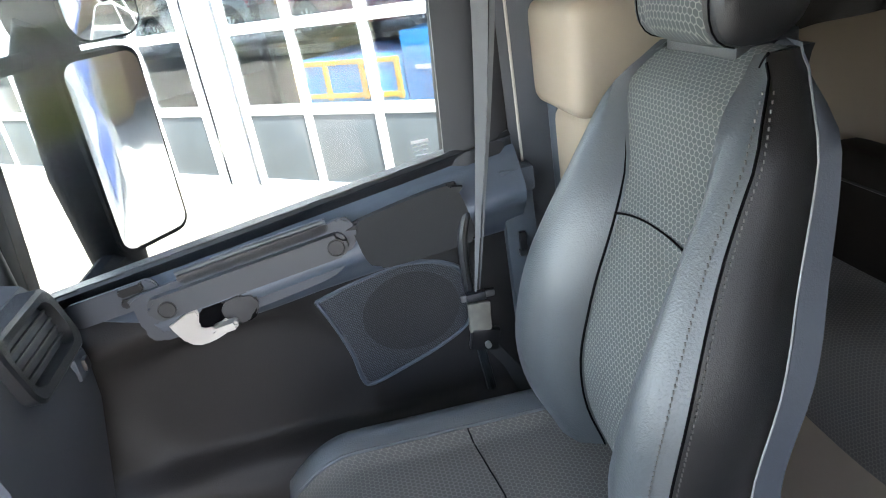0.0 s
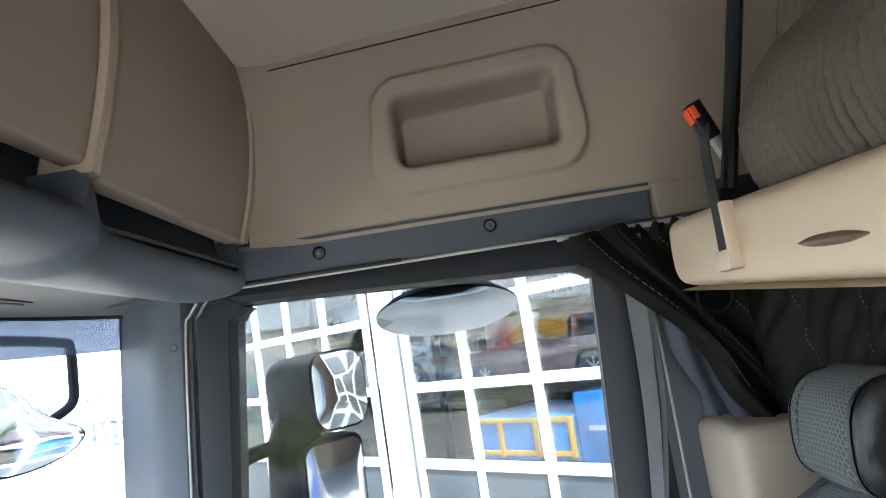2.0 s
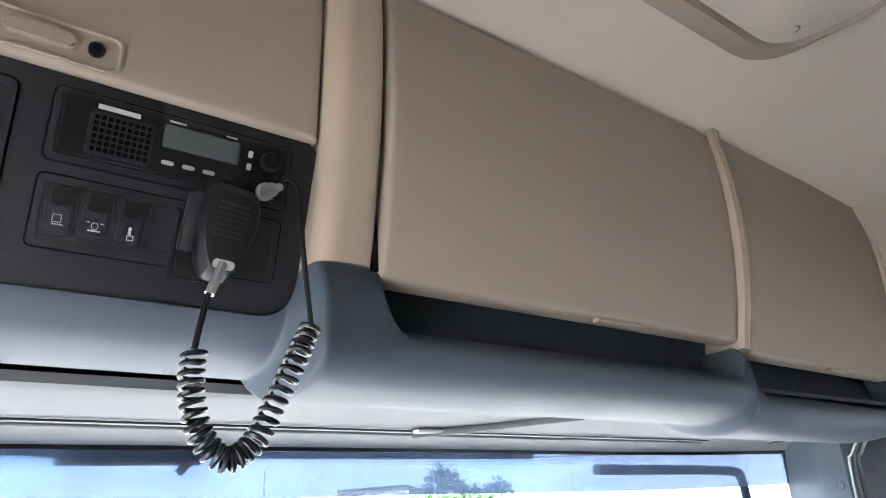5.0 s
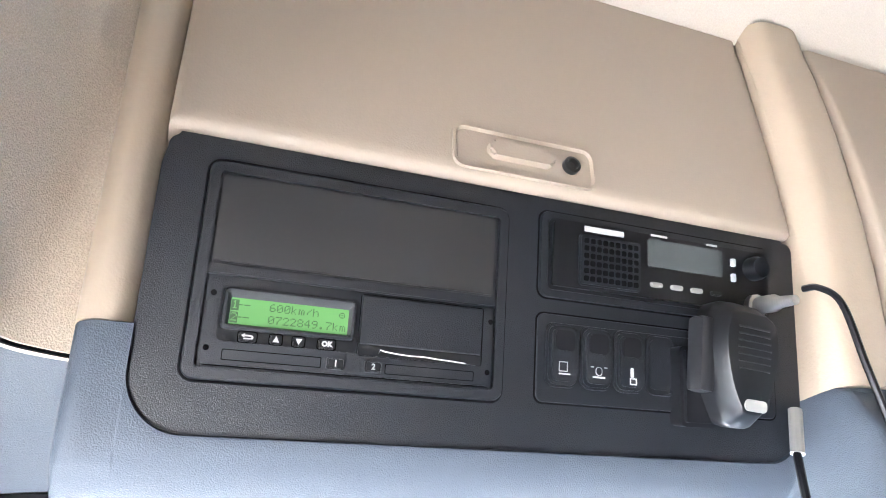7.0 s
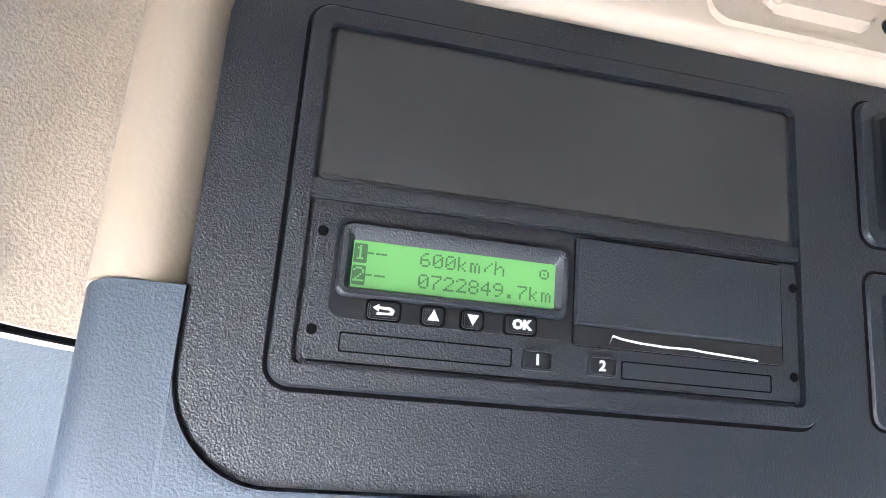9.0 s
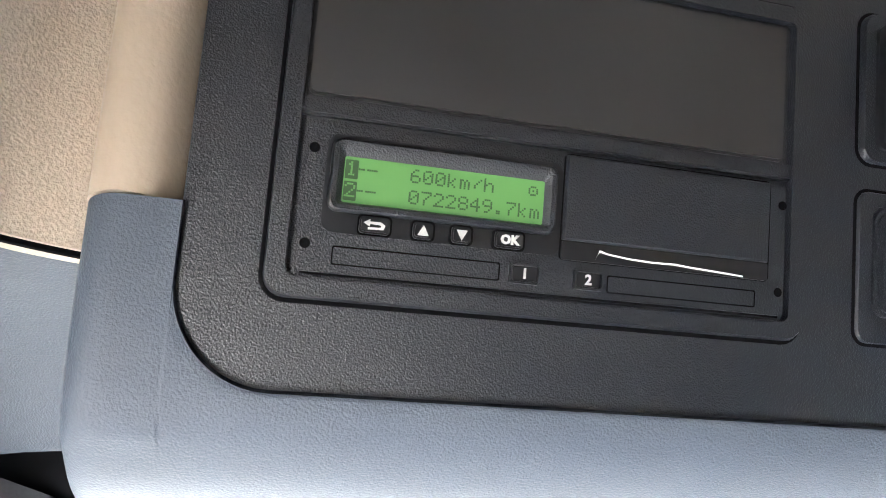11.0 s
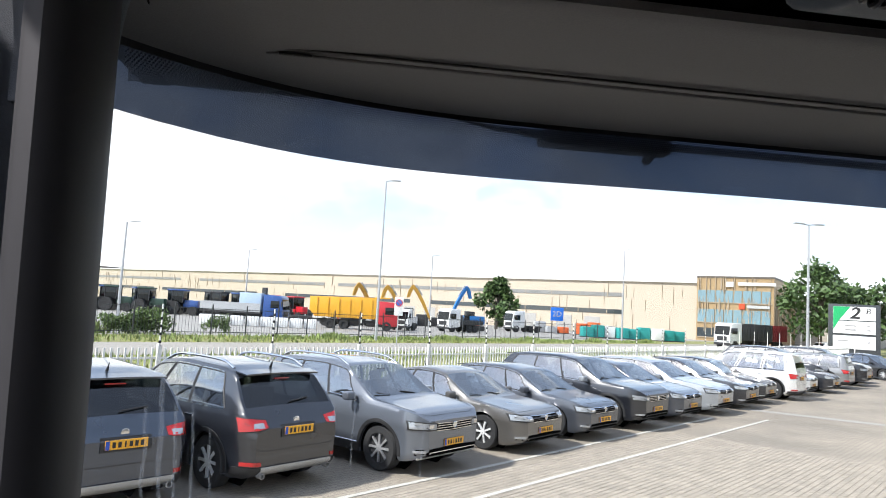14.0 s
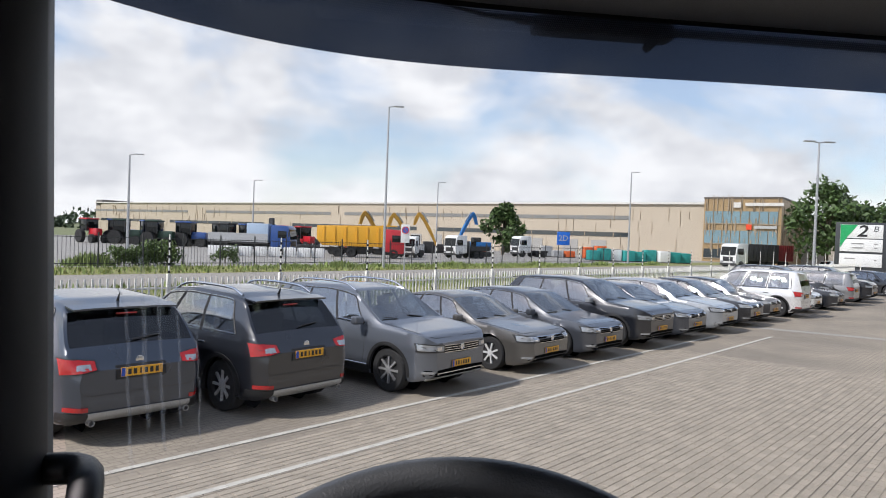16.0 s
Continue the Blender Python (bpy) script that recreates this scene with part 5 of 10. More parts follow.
for k in range(7):
    bm = box((0.034 - 0.001 * abs(k - 3), 0.0014, 0.002), (0, 0.022 - 0.0045 * k, 0.0302), 0.0006)
    bm.transform(MIC)
    part("grille_rib", bm, BLACK, shell)
bm = ring = extrude(rounded(0.022, 0.0075, 0.0035), "z", 0.0285, 0.0305)
bm.transform(MIC @ Matrix.Translation((0.002, -0.028, 0)))
part("badge", bm, SATIN, shell, "pale plain badge")
bm = box((0.014, 0.05, 0.016), (-0.034, 0.002, 0.012), 0.004)
bm.transform(MIC)
part("talk_key", bm, principled("worn_black_key", (0.018, 0.018, 0.019), 0.3), shell)
part("strain_relief", tube([(-0.467, 0.936, 2.984), (-0.476, 0.936, 2.958)], 0.004), STEEL, mic)
cord = [(-0.476, 0.936, 2.960), (-0.481, 0.935, 2.935), (-0.484, 0.935, 2.914)]
coil_path = smooth_curve([(-0.484, 0.935, 2.914), (-0.484, 0.935, 2.885), (-0.476, 0.934, 2.855), (-0.458, 0.933, 2.838), (-0.438, 0.933, 2.850), (-0.422, 0.934, 2.880), (-0.405, 0.936, 2.915), (-0.392, 0.938, 2.944)], 24)
turns, coil = 30, []
for i, p in enumerate(coil_path):
    for s in range(4):
        q = p if i == len(coil_path) - 1 else p.lerp(coil_path[i + 1], s / 4)
        d = (coil_path[min(i + 1, len(coil_path) - 1)] - coil_path[max(0, i - 1)]).normalized()
        side = Vector((0, 1, 0))
        out = d.cross(side).normalized()
        a = 2 * math.pi * turns * (i + s / 4) / (len(coil_path) - 1)
        coil.append(q + (side * math.cos(a) + out * math.sin(a)) * 0.0078)
part("coiled_cord", tube(coil, 0.0021, sides=6), BLACK_SMOOTH, mic, "black coiled cord")
part("cord", tube(smooth_curve(cord, 4), 0.0024, sides=8), BLACK_SMOOTH, mic)
part("cord", tube(smooth_curve([(-0.392, 0.938, 2.944), (-0.400, 0.930, 2.975), (-0.407, 0.925, 3.015), (-0.411, 0.922, 3.055), (-0.416, 0.930, 3.070), (-0.418, 0.940, 3.074)], 6), 0.0024, sides=8), BLACK_SMOOTH, mic)

# roof hatch frame
hatch = thing("roof_hatch", "pale plastic roof hatch frame with a corner screw", "roof hatch")


def hatch_ring(w, h, r, z):
    return [(0.0 + a, 0.44 + b, ceiling_z(a, 0.44 + b) + z) for a, b in rounded(w, h, r, 8)]


part("frame", loft([hatch_ring(0.80, 0.80, 0.15, 0.02), hatch_ring(0.79, 0.79, 0.15, -0.002), hatch_ring(0.765, 0.765, 0.14, -0.012), hatch_ring(0.725, 0.725, 0.125, -0.030), hatch_ring(0.712, 0.712, 0.12, -0.033), hatch_ring(0.706, 0.706, 0.118, -0.026), hatch_ring(0.70, 0.70, 0.115, 0.0)], caps=False), BEIGE_DARK, hatch, sharp=25)
part("lid", loft([hatch_ring(0.700, 0.700, 0.115, -0.012), hatch_ring(0.698, 0.698, 0.114, -0.029), hatch_ring(0.685, 0.685, 0.11, -0.034), hatch_ring(0.05, 0.05, 0.01, -0.036)]), FELT, hatch)
for sx in (-1, 1):
    part("screw", lathe([(0.009, 0), (0.009, -0.004), (0.007, -0.006), (0.005, -0.002), (0, -0.002)], (sx * 0.272, 0.752, ceiling_z(0.272, 0.752) - 0.033)), SCREW, hatch)


# ---- passenger seat ----
SEAT_X = 0.492
seat = thing("passenger_seat", "dark grey truck seat in honeycomb cloth with leatherette bolsters", "seat", at=pose(SEAT_X, 0.3, FLOOR_Z))


def eased(z, zs, vs):
    """Broken line with its corners rounded off."""
    return float(sum(np.interp(z + d, zs, vs) for d in (-0.032, -0.016, 0.0, 0.016, 0.032)) / 5)


def back_y(z):
    """Front face of the backrest at a height."""
    pts = [(1.88, 0.250), (1.98, 0.285), (2.07, 0.290), (2.18, 0.265), (2.29, 0.218), (2.39, 0.165), (2.44, 0.138), (2.465, 0.110), (2.49, 0.05)]
    return eased(z, [p[0] for p in pts], [p[1] for p in pts])


def half_width(z):
    return eased(z, [1.85, 2.0, 2.18, 2.34, 2.42, 2.455, 2.48, 2.5], [0.195, 0.210, 0.212, 0.164, 0.148, 0.134, 0.085, 0.02])


def mid_y(z):
    """The centre panel lies deeper than the bolsters."""
    return back_y(z) - 0.03 * min(1.0, max(0.0, (2.43 - z) / 0.1))


def half_side(z, s):
    """The side by the gangway is broader."""
    return half_width(z) + (0.036 if s < 0 else 0.0) * min(1.0, max(0.0, (2.50 - z) / 0.10))


def inner_half(z):
    return eased(z, [1.85, 2.07, 2.17, 2.28, 2.36, 2.43, 2.455, 2.48], [0.090, 0.097, 0.101, 0.106, 0.117, 0.124, 0.122, 0.085])


def mid_x(z):
    return SEAT_X + eased(z, [1.95, 2.07, 2.17, 2.28, 2.36, 2.43, 2.46], [-0.030, -0.044, -0.058, -0.058, -0.032, 0.0, 0.004])


def bolster_in(z, s):
    return inner_half(z) - 0.004 + s * (mid_x(z) - SEAT_X)


def depth(z):
    """Thickness of the backrest, thinner towards its top."""
    return eased(z, [2.1, 2.2, 2.34, 2.42, 2.475], [0.140, 0.148, 0.122, 0.085, 0.05])


ZS = list(np.linspace(1.86, 2.39, 24)) + [2.41, 2.43, 2.445, 2.458, 2.468, 2.475]
rings = []
for z in ZS:
    h, y = inner_half(z), mid_y(z)
    rings.append([(mid_x(z) + h * u, y - 0.006 * u * u - 0.05 * max(0, (z - 2.45) / 0.03) ** 2 * 0.3, z) for u in np.linspace(-1, 1, 15)] + [(mid_x(z) + h, y - 0.6 * depth(z), z), (mid_x(z) - h, y - 0.6 * depth(z), z)])
back = part("backrest", loft(rings), SEAT_CLOTH, seat, "honeycomb cloth backrest", sharp=60)
for s in (-1, 1):
    rings, flank = [], []
    for z in ZS:
        a, b, y = inner_half(z) - 0.004 + s * (mid_x(z) - SEAT_X), half_side(z, s), back_y(z)
        my = mid_y(z)
        bulge = 0.040 * math.sin(math.pi * min(1, max(0, (z - 1.8) / 0.65))) ** 0.7
        w = b - a
        edge = 0.0 if s < 0 else -0.02
        front = [(a, my - 0.012), (a + 0.04 * w, my + 0.004), (a + 0.14 * w, my + 0.012 + (y - my + bulge) * 0.40), (a + 0.36 * w, y + bulge * 0.80), (a + 0.62 * w, y + bulge * 0.92), (a + 0.84 * w, y + bulge * 0.62 + edge * 0.3), (b, y + edge)]
        side = [(b, y + edge - 0.001), (b + 0.005, y + edge - 0.2 * depth(z)), (b + 0.007, y - 0.42 * depth(z)), (b + 0.002, y - 0.66 * depth(z)), (b - 0.03, y - depth(z)), (a, y - depth(z)), (a, my - 0.014)]
        rings.append([(SEAT_X + s * p[0], p[1], z) for p in front] + [(SEAT_X + s * (a + 0.3 * w), y - 0.01, z)])
        flank.append([(SEAT_X + s * p[0], p[1], z) for p in side])
    bol = part("bolster", loft(rings), LEATHER, seat, "grey leatherette side bolster", sharp=70)
    # gangway side gets the near-black copy, its shade painted in
    part("side_panel", loft(flank), LEATHER_BLACK_SHADE if s < 0 else LEATHER, seat, "leatherette side of the backrest, its shade put into a near-black colour" if s < 0 else "", sharp=60)
    part("piping", tube([(SEAT_X + s * (half_side(z, s) + 0.005), back_y(z) - 0.64 * depth(z), z) for z in ZS], 0.0011, sides=8), principled("grey_piping", (0.20, 0.20, 0.195), 0.5), bol, "pale grey piping")
    part("seam", tube([(mid_x(z) + s * inner_half(z), mid_y(z) - 0.001, z) for z in ZS], 0.0018, sides=6), GAP, bol)

    def crease(z, shift):
        """The stitched crease runs along the bolster's outer edge."""
        a, b, y = bolster_in(z, s), half_side(z, s), back_y(z)
        bulge = 0.040 * math.sin(math.pi * min(1, max(0, (z - 1.8) / 0.65))) ** 0.7
        edge = 0.0 if s < 0 else -0.02
        if shift < 0:
            f_ = 1.0 + shift
            yy = np.interp(f_, [0.62, 0.84, 1.0], [y + bulge * 0.92, y + bulge * 0.62 + edge * 0.3, y + edge])
            return SEAT_X + s * (a + f_ * (b - a) + 0.0005), float(yy) + 0.0012
        return SEAT_X + s * (b + 0.0012 + 0.025 * shift), y + edge - 0.10 * shift

    st = bmesh.new()
    for k in range(84):
        z = 1.95 + 0.0060 * k
        for shift in (-0.10, 0.06):
            cx, cy = crease(z, shift)
            box((0.0013, 0.0013, 0.0040), (cx, cy, z), 0, bm=st)
    part("stitch_groove", tube([(*crease(z, 0.0), z) for z in ZS[3:-1]], 0.0016, sides=5), GAP, bol)
    part("stitching", st, principled("grey_stitch", (0.085, 0.082, 0.078), 0.8), bol, "twin rows of grey stitching")
part("shell", loft([[(SEAT_X + (half_side(z, 1 if u > 0 else -1) + 0.005) * u * (1 - 0.45 * max(0.0, (z - 2.41) / 0.065) ** 2), back_y(z) - 0.88 * depth(z) - 0.05 * (1 - u * u), z + 0.004) for u in np.linspace(-1, 1, 9)] + [(SEAT_X + half_side(z, 1) + 0.003, back_y(z) - 0.67 * depth(z), z + 0.004), (SEAT_X + half_side(z, 1) * 0.9, back_y(z) - 0.70 * depth(z), z), (SEAT_X - half_side(z, -1) * 0.9, back_y(z) - 0.70 * depth(z), z), (SEAT_X - half_side(z, -1) - 0.003, back_y(z) - 0.67 * depth(z), z + 0.004)] for z in ZS]), GREY_DARK, seat, "slate plastic seat back shell", sharp=60)
# arched seam across the backrest
arch = [(mid_x(2.28) + 0.106 * u, mid_y(2.276 + 0.014 * (1 - u * u)) + 0.001, 2.276 + 0.014 * (1 - abs(u) ** 2.5)) for u in np.linspace(-0.98, 0.98, 24)]
part("cross_seam", tube(arch, 0.0014, sides=6), GAP, back)
# headrest
HEAD_X = SEAT_X + 0.032
rings = []
for k, z in enumerate(np.linspace(2.470, 2.628, 15)):
    v = (z - 2.470) / 0.158
    h = 0.091 * (1 - (2 * v - 1) ** 4 * 0.22)
    d = 0.062 * math.sqrt(max(0.02, 1 - abs(2 * v - 1) ** 3.0))
    yc = 0.076 - 0.03 * v
    rings.append([(HEAD_X + h * math.copysign(abs(math.cos(a)) ** 0.45, math.cos(a)), yc + d * math.copysign(abs(math.sin(a)) ** 0.7, math.sin(a)), z) for a in np.linspace(0, 2 * math.pi, 37)[:-1]])
rest = part("headrest", loft(rings), SEAT_CLOTH, seat, "padded honeycomb cloth headrest", sharp=70)
for s in (-1, 1):
    cap = []
    for sc, dx in ((0.98, -0.018), (1.0, -0.004), (0.97, 0.006), (0.86, 0.012), (0.6, 0.014)):
        cap.append([(HEAD_X + s * (0.084 + dx), 0.061 + 0.060 * sc * math.copysign(abs(math.cos(a)) ** 0.75, math.cos(a)) - 0.012 * math.sin(a), 2.549 + 0.074 * sc * math.copysign(abs(math.sin(a)) ** 0.75, math.sin(a))) for a in np.linspace(0, 2 * math.pi, 29)[:-1]])
    # shade on the gangway end is painted with the near-black copy
    part("side_cap", loft(cap), LEATHER_BLACK_SHADE if s < 0 else SEAT_CLOTH, rest, "leatherette headrest end, its shade put into a near-black colour" if s < 0 else "")
    part("cap_seam", tube([(p[0] + s * 0.0005, p[1], p[2]) for p in cap[1] + cap[1][:1]], 0.0016, sides=5), GAP, rest, "dark stitched seam")
part("neck", box((0.15, 0.07, 0.03), (SEAT_X + 0.02, 0.060, 2.464), 0.008), LEATHER_BLACK_SHADE, seat)


# cushion
def cushion_z(x, y):
    u = abs(x - SEAT_X) / 0.225
    edge = max(0.0, (u - 0.62) / 0.38)
    front = max(0.0, (y - 0.60) / 0.12)
    return 1.898 + 0.03 * (y - 0.25) + 0.028 * math.sin(min(1, edge) * math.pi * 0.9) - 0.055 * max(0, (u - 0.93) / 0.07) ** 2 - 0.07 * front ** 2


bm = sheet(lambda u, v: (SEAT_X - 0.158 + 0.316 * u, 0.16 + 0.56 * v, cushion_z(SEAT_X - 0.158 + 0.316 * u, 0.16 + 0.56 * v) + 0.001), 20, 30, 0.07)
cush = part("cushion", bm, CUSHION_CLOTH, seat, "woven cloth seat cushion", sharp=60)
for s in (-1, 1):
    bm = sheet(lambda u, v: (SEAT_X + s * (0.156 + 0.069 * u), 0.16 + 0.56 * v, cushion_z(SEAT_X + s * (0.156 + 0.069 * u), 0.16 + 0.56 * v) + 0.001), 14, 30, 0.09 * s)
    part("side_roll", bm, LEATHER, seat, "leatherette cushion side roll", sharp=60)
    part("seam", tube([(SEAT_X + s * 0.157, y, cushion_z(SEAT_X + s * 0.157, y) + 0.002) for y in np.linspace(0.2, 0.70, 20)], 0.003, sides=6), LEATHER, cush)
part("cross_seam", tube([(SEAT_X + x, 0.40 + 0.02 * (abs(x) / 0.157), cushion_z(SEAT_X + x, 0.40) + 0.001) for x in np.linspace(-0.156, 0.156, 14)], 0.0014, sides=6), GAP, cush)
part("side_cover", box((0.03, 0.20, 0.12), (SEAT_X - 0.245, 0.19, 1.93), 0.02), GREY, seat, "slate plastic hinge cover")
part("base", box((0.44, 0.48, 0.42), (SEAT_X, 0.42, 1.62), 0.03), BLACK, seat, "black seat pedestal")

# ---- seat belt at the door post ----
BLACK_WEB = principled("black_webbing", (0.02, 0.021, 0.023), 0.7, vary=0.15, scale=30, grain=0.0005, grain_scale=700)
belt = thing("seat_belt", "dark grey seat belt hanging from the door post", "seat belt", at=pose(0.94, 0.25, 2.0))


def strap(points, width, axis, mat, name, label="", parent=None):
    """A flat band through points; axis is the direction of its width."""
    a = Vector(axis).normalized()
    rings = []
    for i, p in enumerate(points):
        p = Vector(p)
        d = (Vector(points[min(i + 1, len(points) - 1)]) - Vector(points[max(0, i - 1)])).normalized()
        n = d.cross(a).normalized()
        rings.append([p + a * width / 2 + n * 0.001, p - a * width / 2 + n * 0.001, p - a * width / 2 - n * 0.001, p + a * width / 2 - n * 0.001])
    return part(name, loft(rings), mat, parent or belt, label)


def tapered_webbing(points, widths, turn):
    """A slack band that narrows as it twists edge-on towards the tongue."""
    rings = []
    for p, w in zip(points, widths):
        ax = Vector((0.3 * turn, 1, 0.05)).normalized()
        rings.append([Vector(p) + ax * w / 2 + Vector((-0.001, 0, 0)), Vector(p) - ax * w / 2 + Vector((-0.001, 0, 0)), Vector(p) - ax * w / 2 + Vector((0.001, 0, 0)), Vector(p) + ax * w / 2 + Vector((0.001, 0, 0))])
    return loft(rings)


run = smooth_curve([(0.926, 0.228, 2.90), (0.916, 0.240, 2.60), (0.902, 0.268, 2.38), (0.890, 0.300, 2.20), (0.884, 0.331, 2.03)], 6)
part("webbing", tapered_webbing(run, np.linspace(0.040, 0.0035, len(run)), 0.4), WEBBING, belt, "slack grey webbing")
run = smooth_curve([(0.932, 0.203, 2.90), (0.924, 0.214, 2.60), (0.910, 0.250, 2.38), (0.896, 0.288, 2.20), (0.888, 0.322, 2.03)], 6)
part("webbing", tapered_webbing(run, np.linspace(0.014, 0.002, len(run)), -0.4), WEBBING, belt)
part("buckle_tongue", box((0.008, 0.066, 0.014), (0.884, 0.328, 2.022), 0.003), SCREW, belt, "steel belt tongue")
part("tongue_grip", box((0.018, 0.040, 0.018), (0.884, 0.332, 2.022), 0.005), BLACK, belt)
part("lower_webbing", box((0.012, 0.044, 0.062), (0.886, 0.330, 1.976), 0.004, Euler((radians(4), 0, 0)).to_matrix()), principled("tan_belt_end", (0.11, 0.105, 0.09), 0.8, vary=0.3, scale=60), belt)
part("anchor_hook", box((0.020, 0.058, 0.046), (0.888, 0.326, 1.925), 0.006, Euler((radians(14), 0, 0)).to_matrix()), BLACK_SMOOTH, belt, "black belt anchor")
part("anchor_pin", lathe([(0.006, 0), (0.006, 0.010), (0, 0.010)], (0.878, 0.324, 1.918), Euler((0, radians(-90), 0)).to_matrix()), STEEL, belt)
strap([(0.890, 0.318, 1.91), (0.896, 0.274, 1.835), (0.900, 0.250, 1.765), (0.895, 0.235, 1.73)], 0.044, (0, 1, 0.5), BLACK_WEB, "webbing_end")
post = thing("belt_post", "slate plastic door post cover with a belt slot", "trim", kind="structure")
part("cover", loft([[(0.975, 0.192, z), (0.970, 0.175, z), (0.970, 0.10, z), (0.975, 0.085, z), (1.02, 0.085, z), (1.02, 0.192, z)] for z in (1.5, 2.0, 2.25, 2.6, 2.93)]), GREY_DARK, post)
part("rear_cover", loft([[(0.966, 0.128, z), (0.955, 0.118, z), (0.950, 0.095, z), (0.948, 0.06, z), (0.955, 0.02, z), (1.02, 0.02, z), (1.02, 0.128, z)] for z in (1.5, 2.0, 2.5, 2.93)]), GREY, post)
slotp = part("slot_cover", box((0.03, 0.062, 0.42), (0.955, 0.212, 2.00), 0.008), GREY, post, "slate belt outlet cover")
part("hook", box((0.012, 0.014, 0.045), (0.936, 0.214, 2.085), 0.003), BLACK, slotp)
part("hook_tip", box((0.016, 0.022, 0.012), (0.932, 0.214, 2.066), 0.003), BLACK, slotp)
part("top_cover", box((0.05, 0.07, 0.05), (0.945, 0.215, 2.215), 0.01), GREY, post)
part("grab_bar", tube(smooth_curve([(0.93, 0.30, 2.20), (0.905, 0.325, 2.175), (0.90, 0.340, 2.11), (0.90, 0.338, 1.95), (0.90, 0.325, 1.80)], 6), 0.010, sides=10), BLACK, post, "black grab bar")

# ---- storage box and lining behind the seat ----
boxm = thing("side_locker", "beige moulded side locker behind the seat", "locker", at=pose(0.85, 0.0, 2.1))
bm = box((0.22, 0.34, 0.185), (0.88, -0.02, 2.430), 0.035, seg=4)
part("body", bm, LOCKER, boxm)
bm = box((0.20, 0.30, 0.42), (0.90, -0.03, 2.13), 0.04, seg=4)
part("lower_body", bm, LOCKER, boxm)
part("pocket_shadow", box((0.01, 0.10, 0.03), (0.795, -0.02, 2.325), 0.005), BLACK_SMOOTH, boxm)
lining = part("trim", box((0.02, 1.0, 0.9), (0.955, -0.46, 2.45), 0.005), REAR_BEIGE_SHADED)
tagged(lining, "beige rear side lining", "trim", kind="structure")
lower = thing("lower_bunk", "lower bunk covered in woven brown cloth", "bunk", at=pose(0, -0.55, FLOOR_Z))
part("mattress", sheet(lambda u, v: (-0.93 + 1.86 * u, -0.95 + 0.83 * v, 1.94 + 0.03 * math.sin(math.pi * v) + 0.008 * math.sin(u * 40) * math.sin(v * 9) - 0.10 * max(0, (v - 0.88) / 0.12) ** 2), 60, 30, 0.1), CUSHION_CLOTH, lower, "woven brown mattress")
part("box", box((1.86, 0.78, 0.42), (0, -0.56, 1.64), 0.02), BEIGE_DARK, lower)
headb = thing("bunk_cushion", "dark brown cushion leaning against the rear wall on the lower bunk", "cushion")
part("cushion", box((1.80, 0.11, 0.25), (0.0, -0.42, 2.050), 0.045, seg=5), CURTAIN, headb)
part("edge_seam", tube([(-0.86, -0.3655, 2.125), (0.86, -0.3655, 2.125)], 0.003, sides=6), LEATHER_BLACK_SHADE, headb)

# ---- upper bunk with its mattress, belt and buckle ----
# cab beige made lighter: windscreen light on the bunk is in the colour
BUNK_BEIGE_LIT = principled("lit_beige_bunk_board", (0.56, 0.445, 0.315), 0.5, vary=0.05, scale=4, grain=0.0005, grain_scale=600, bump=0.3)
bunk = thing("upper_bunk", "beige upper bunk with a ribbed brown mattress, partly folded up", "bunk", at=pose(0, -0.3, 2.8))
prof = [(0.178, 2.894), (0.187, 2.880), (0.190, 2.835), (0.188, 2.805), (0.178, 2.787), (0.15, 2.778), (0.10, 2.774), (-0.90, 2.790), (-0.93, 2.87), (-0.90, 2.90), (0.02, 2.904), (0.15, 2.902)]
prof = [(p[1], p[2]) for p in smooth_curve([(0, a, b) for a, b in prof + prof[:1]], 4)[:-1]]


def bunk_dz(x):
    return -0.055 * (0.85 - x) / 0.9


part("board", loft([[(x, y * s, z + bunk_dz(x)) for y, z in prof] for x, s in ((0.800, 0.86), (0.812, 0.90), (0.790, 0.97), (0.76, 1.0), (0.3, 1.0), (-0.3, 1.0), (-0.92, 1.0))][1:]), BUNK_BEIGE_LIT, bunk, "beige bunk board", sharp=50)
part("grip_slot", tube([(x, 0.1895, 2.824 + bunk_dz(x)) for x in np.linspace(0.19, 0.322, 9)], [0.001, 0.004, 0.006, 0.0068, 0.007, 0.0068, 0.006, 0.004, 0.001], sides=10), principled("brown_slot", (0.12, 0.075, 0.045), 0.6), bunk, "slim grip slot")


def mattress_top(u, v):
    x = -0.92 + 1.452 * u
    z = 2.885 + bunk_dz(x) * 0.6 + 0.60 * v
    end = max(0.0, (x - 0.490) / 0.042)
    belly = 0.048 * math.sin(math.pi * min(1.0, v / 0.36)) ** 0.8 * (1 - end ** 2)
    rib = 0.009 * abs(math.sin(x * math.pi / 0.0205)) ** 0.20 + (0.005 if v < 0.36 else 0.002) * abs(math.sin(v * math.pi * 33)) ** 0.20
    return (x, 0.118 - 0.155 * v + belly + rib * (1 - 0.5 * end) - 0.03 * end ** 3, z)


part("mattress", sheet(mattress_top, 640, 160, -0.10), principled("ribbed_mattress_cloth", (0.10, 0.083, 0.064), 0.9, vary=0.15, scale=14, grain=0.001, grain_scale=500, bump=0.6, speck=0.4), bunk, "ribbed brown mattress", sharp=70)
strap([(0.508, 0.200, 2.80), (0.510, 0.198, 2.85), (0.518, 0.194, 2.90), (0.536, 0.186, 2.96), (0.552, 0.172, 3.00)], 0.034, (1, 0, 0), BLACK_WEB, "belt", "dark webbing belt", bunk)
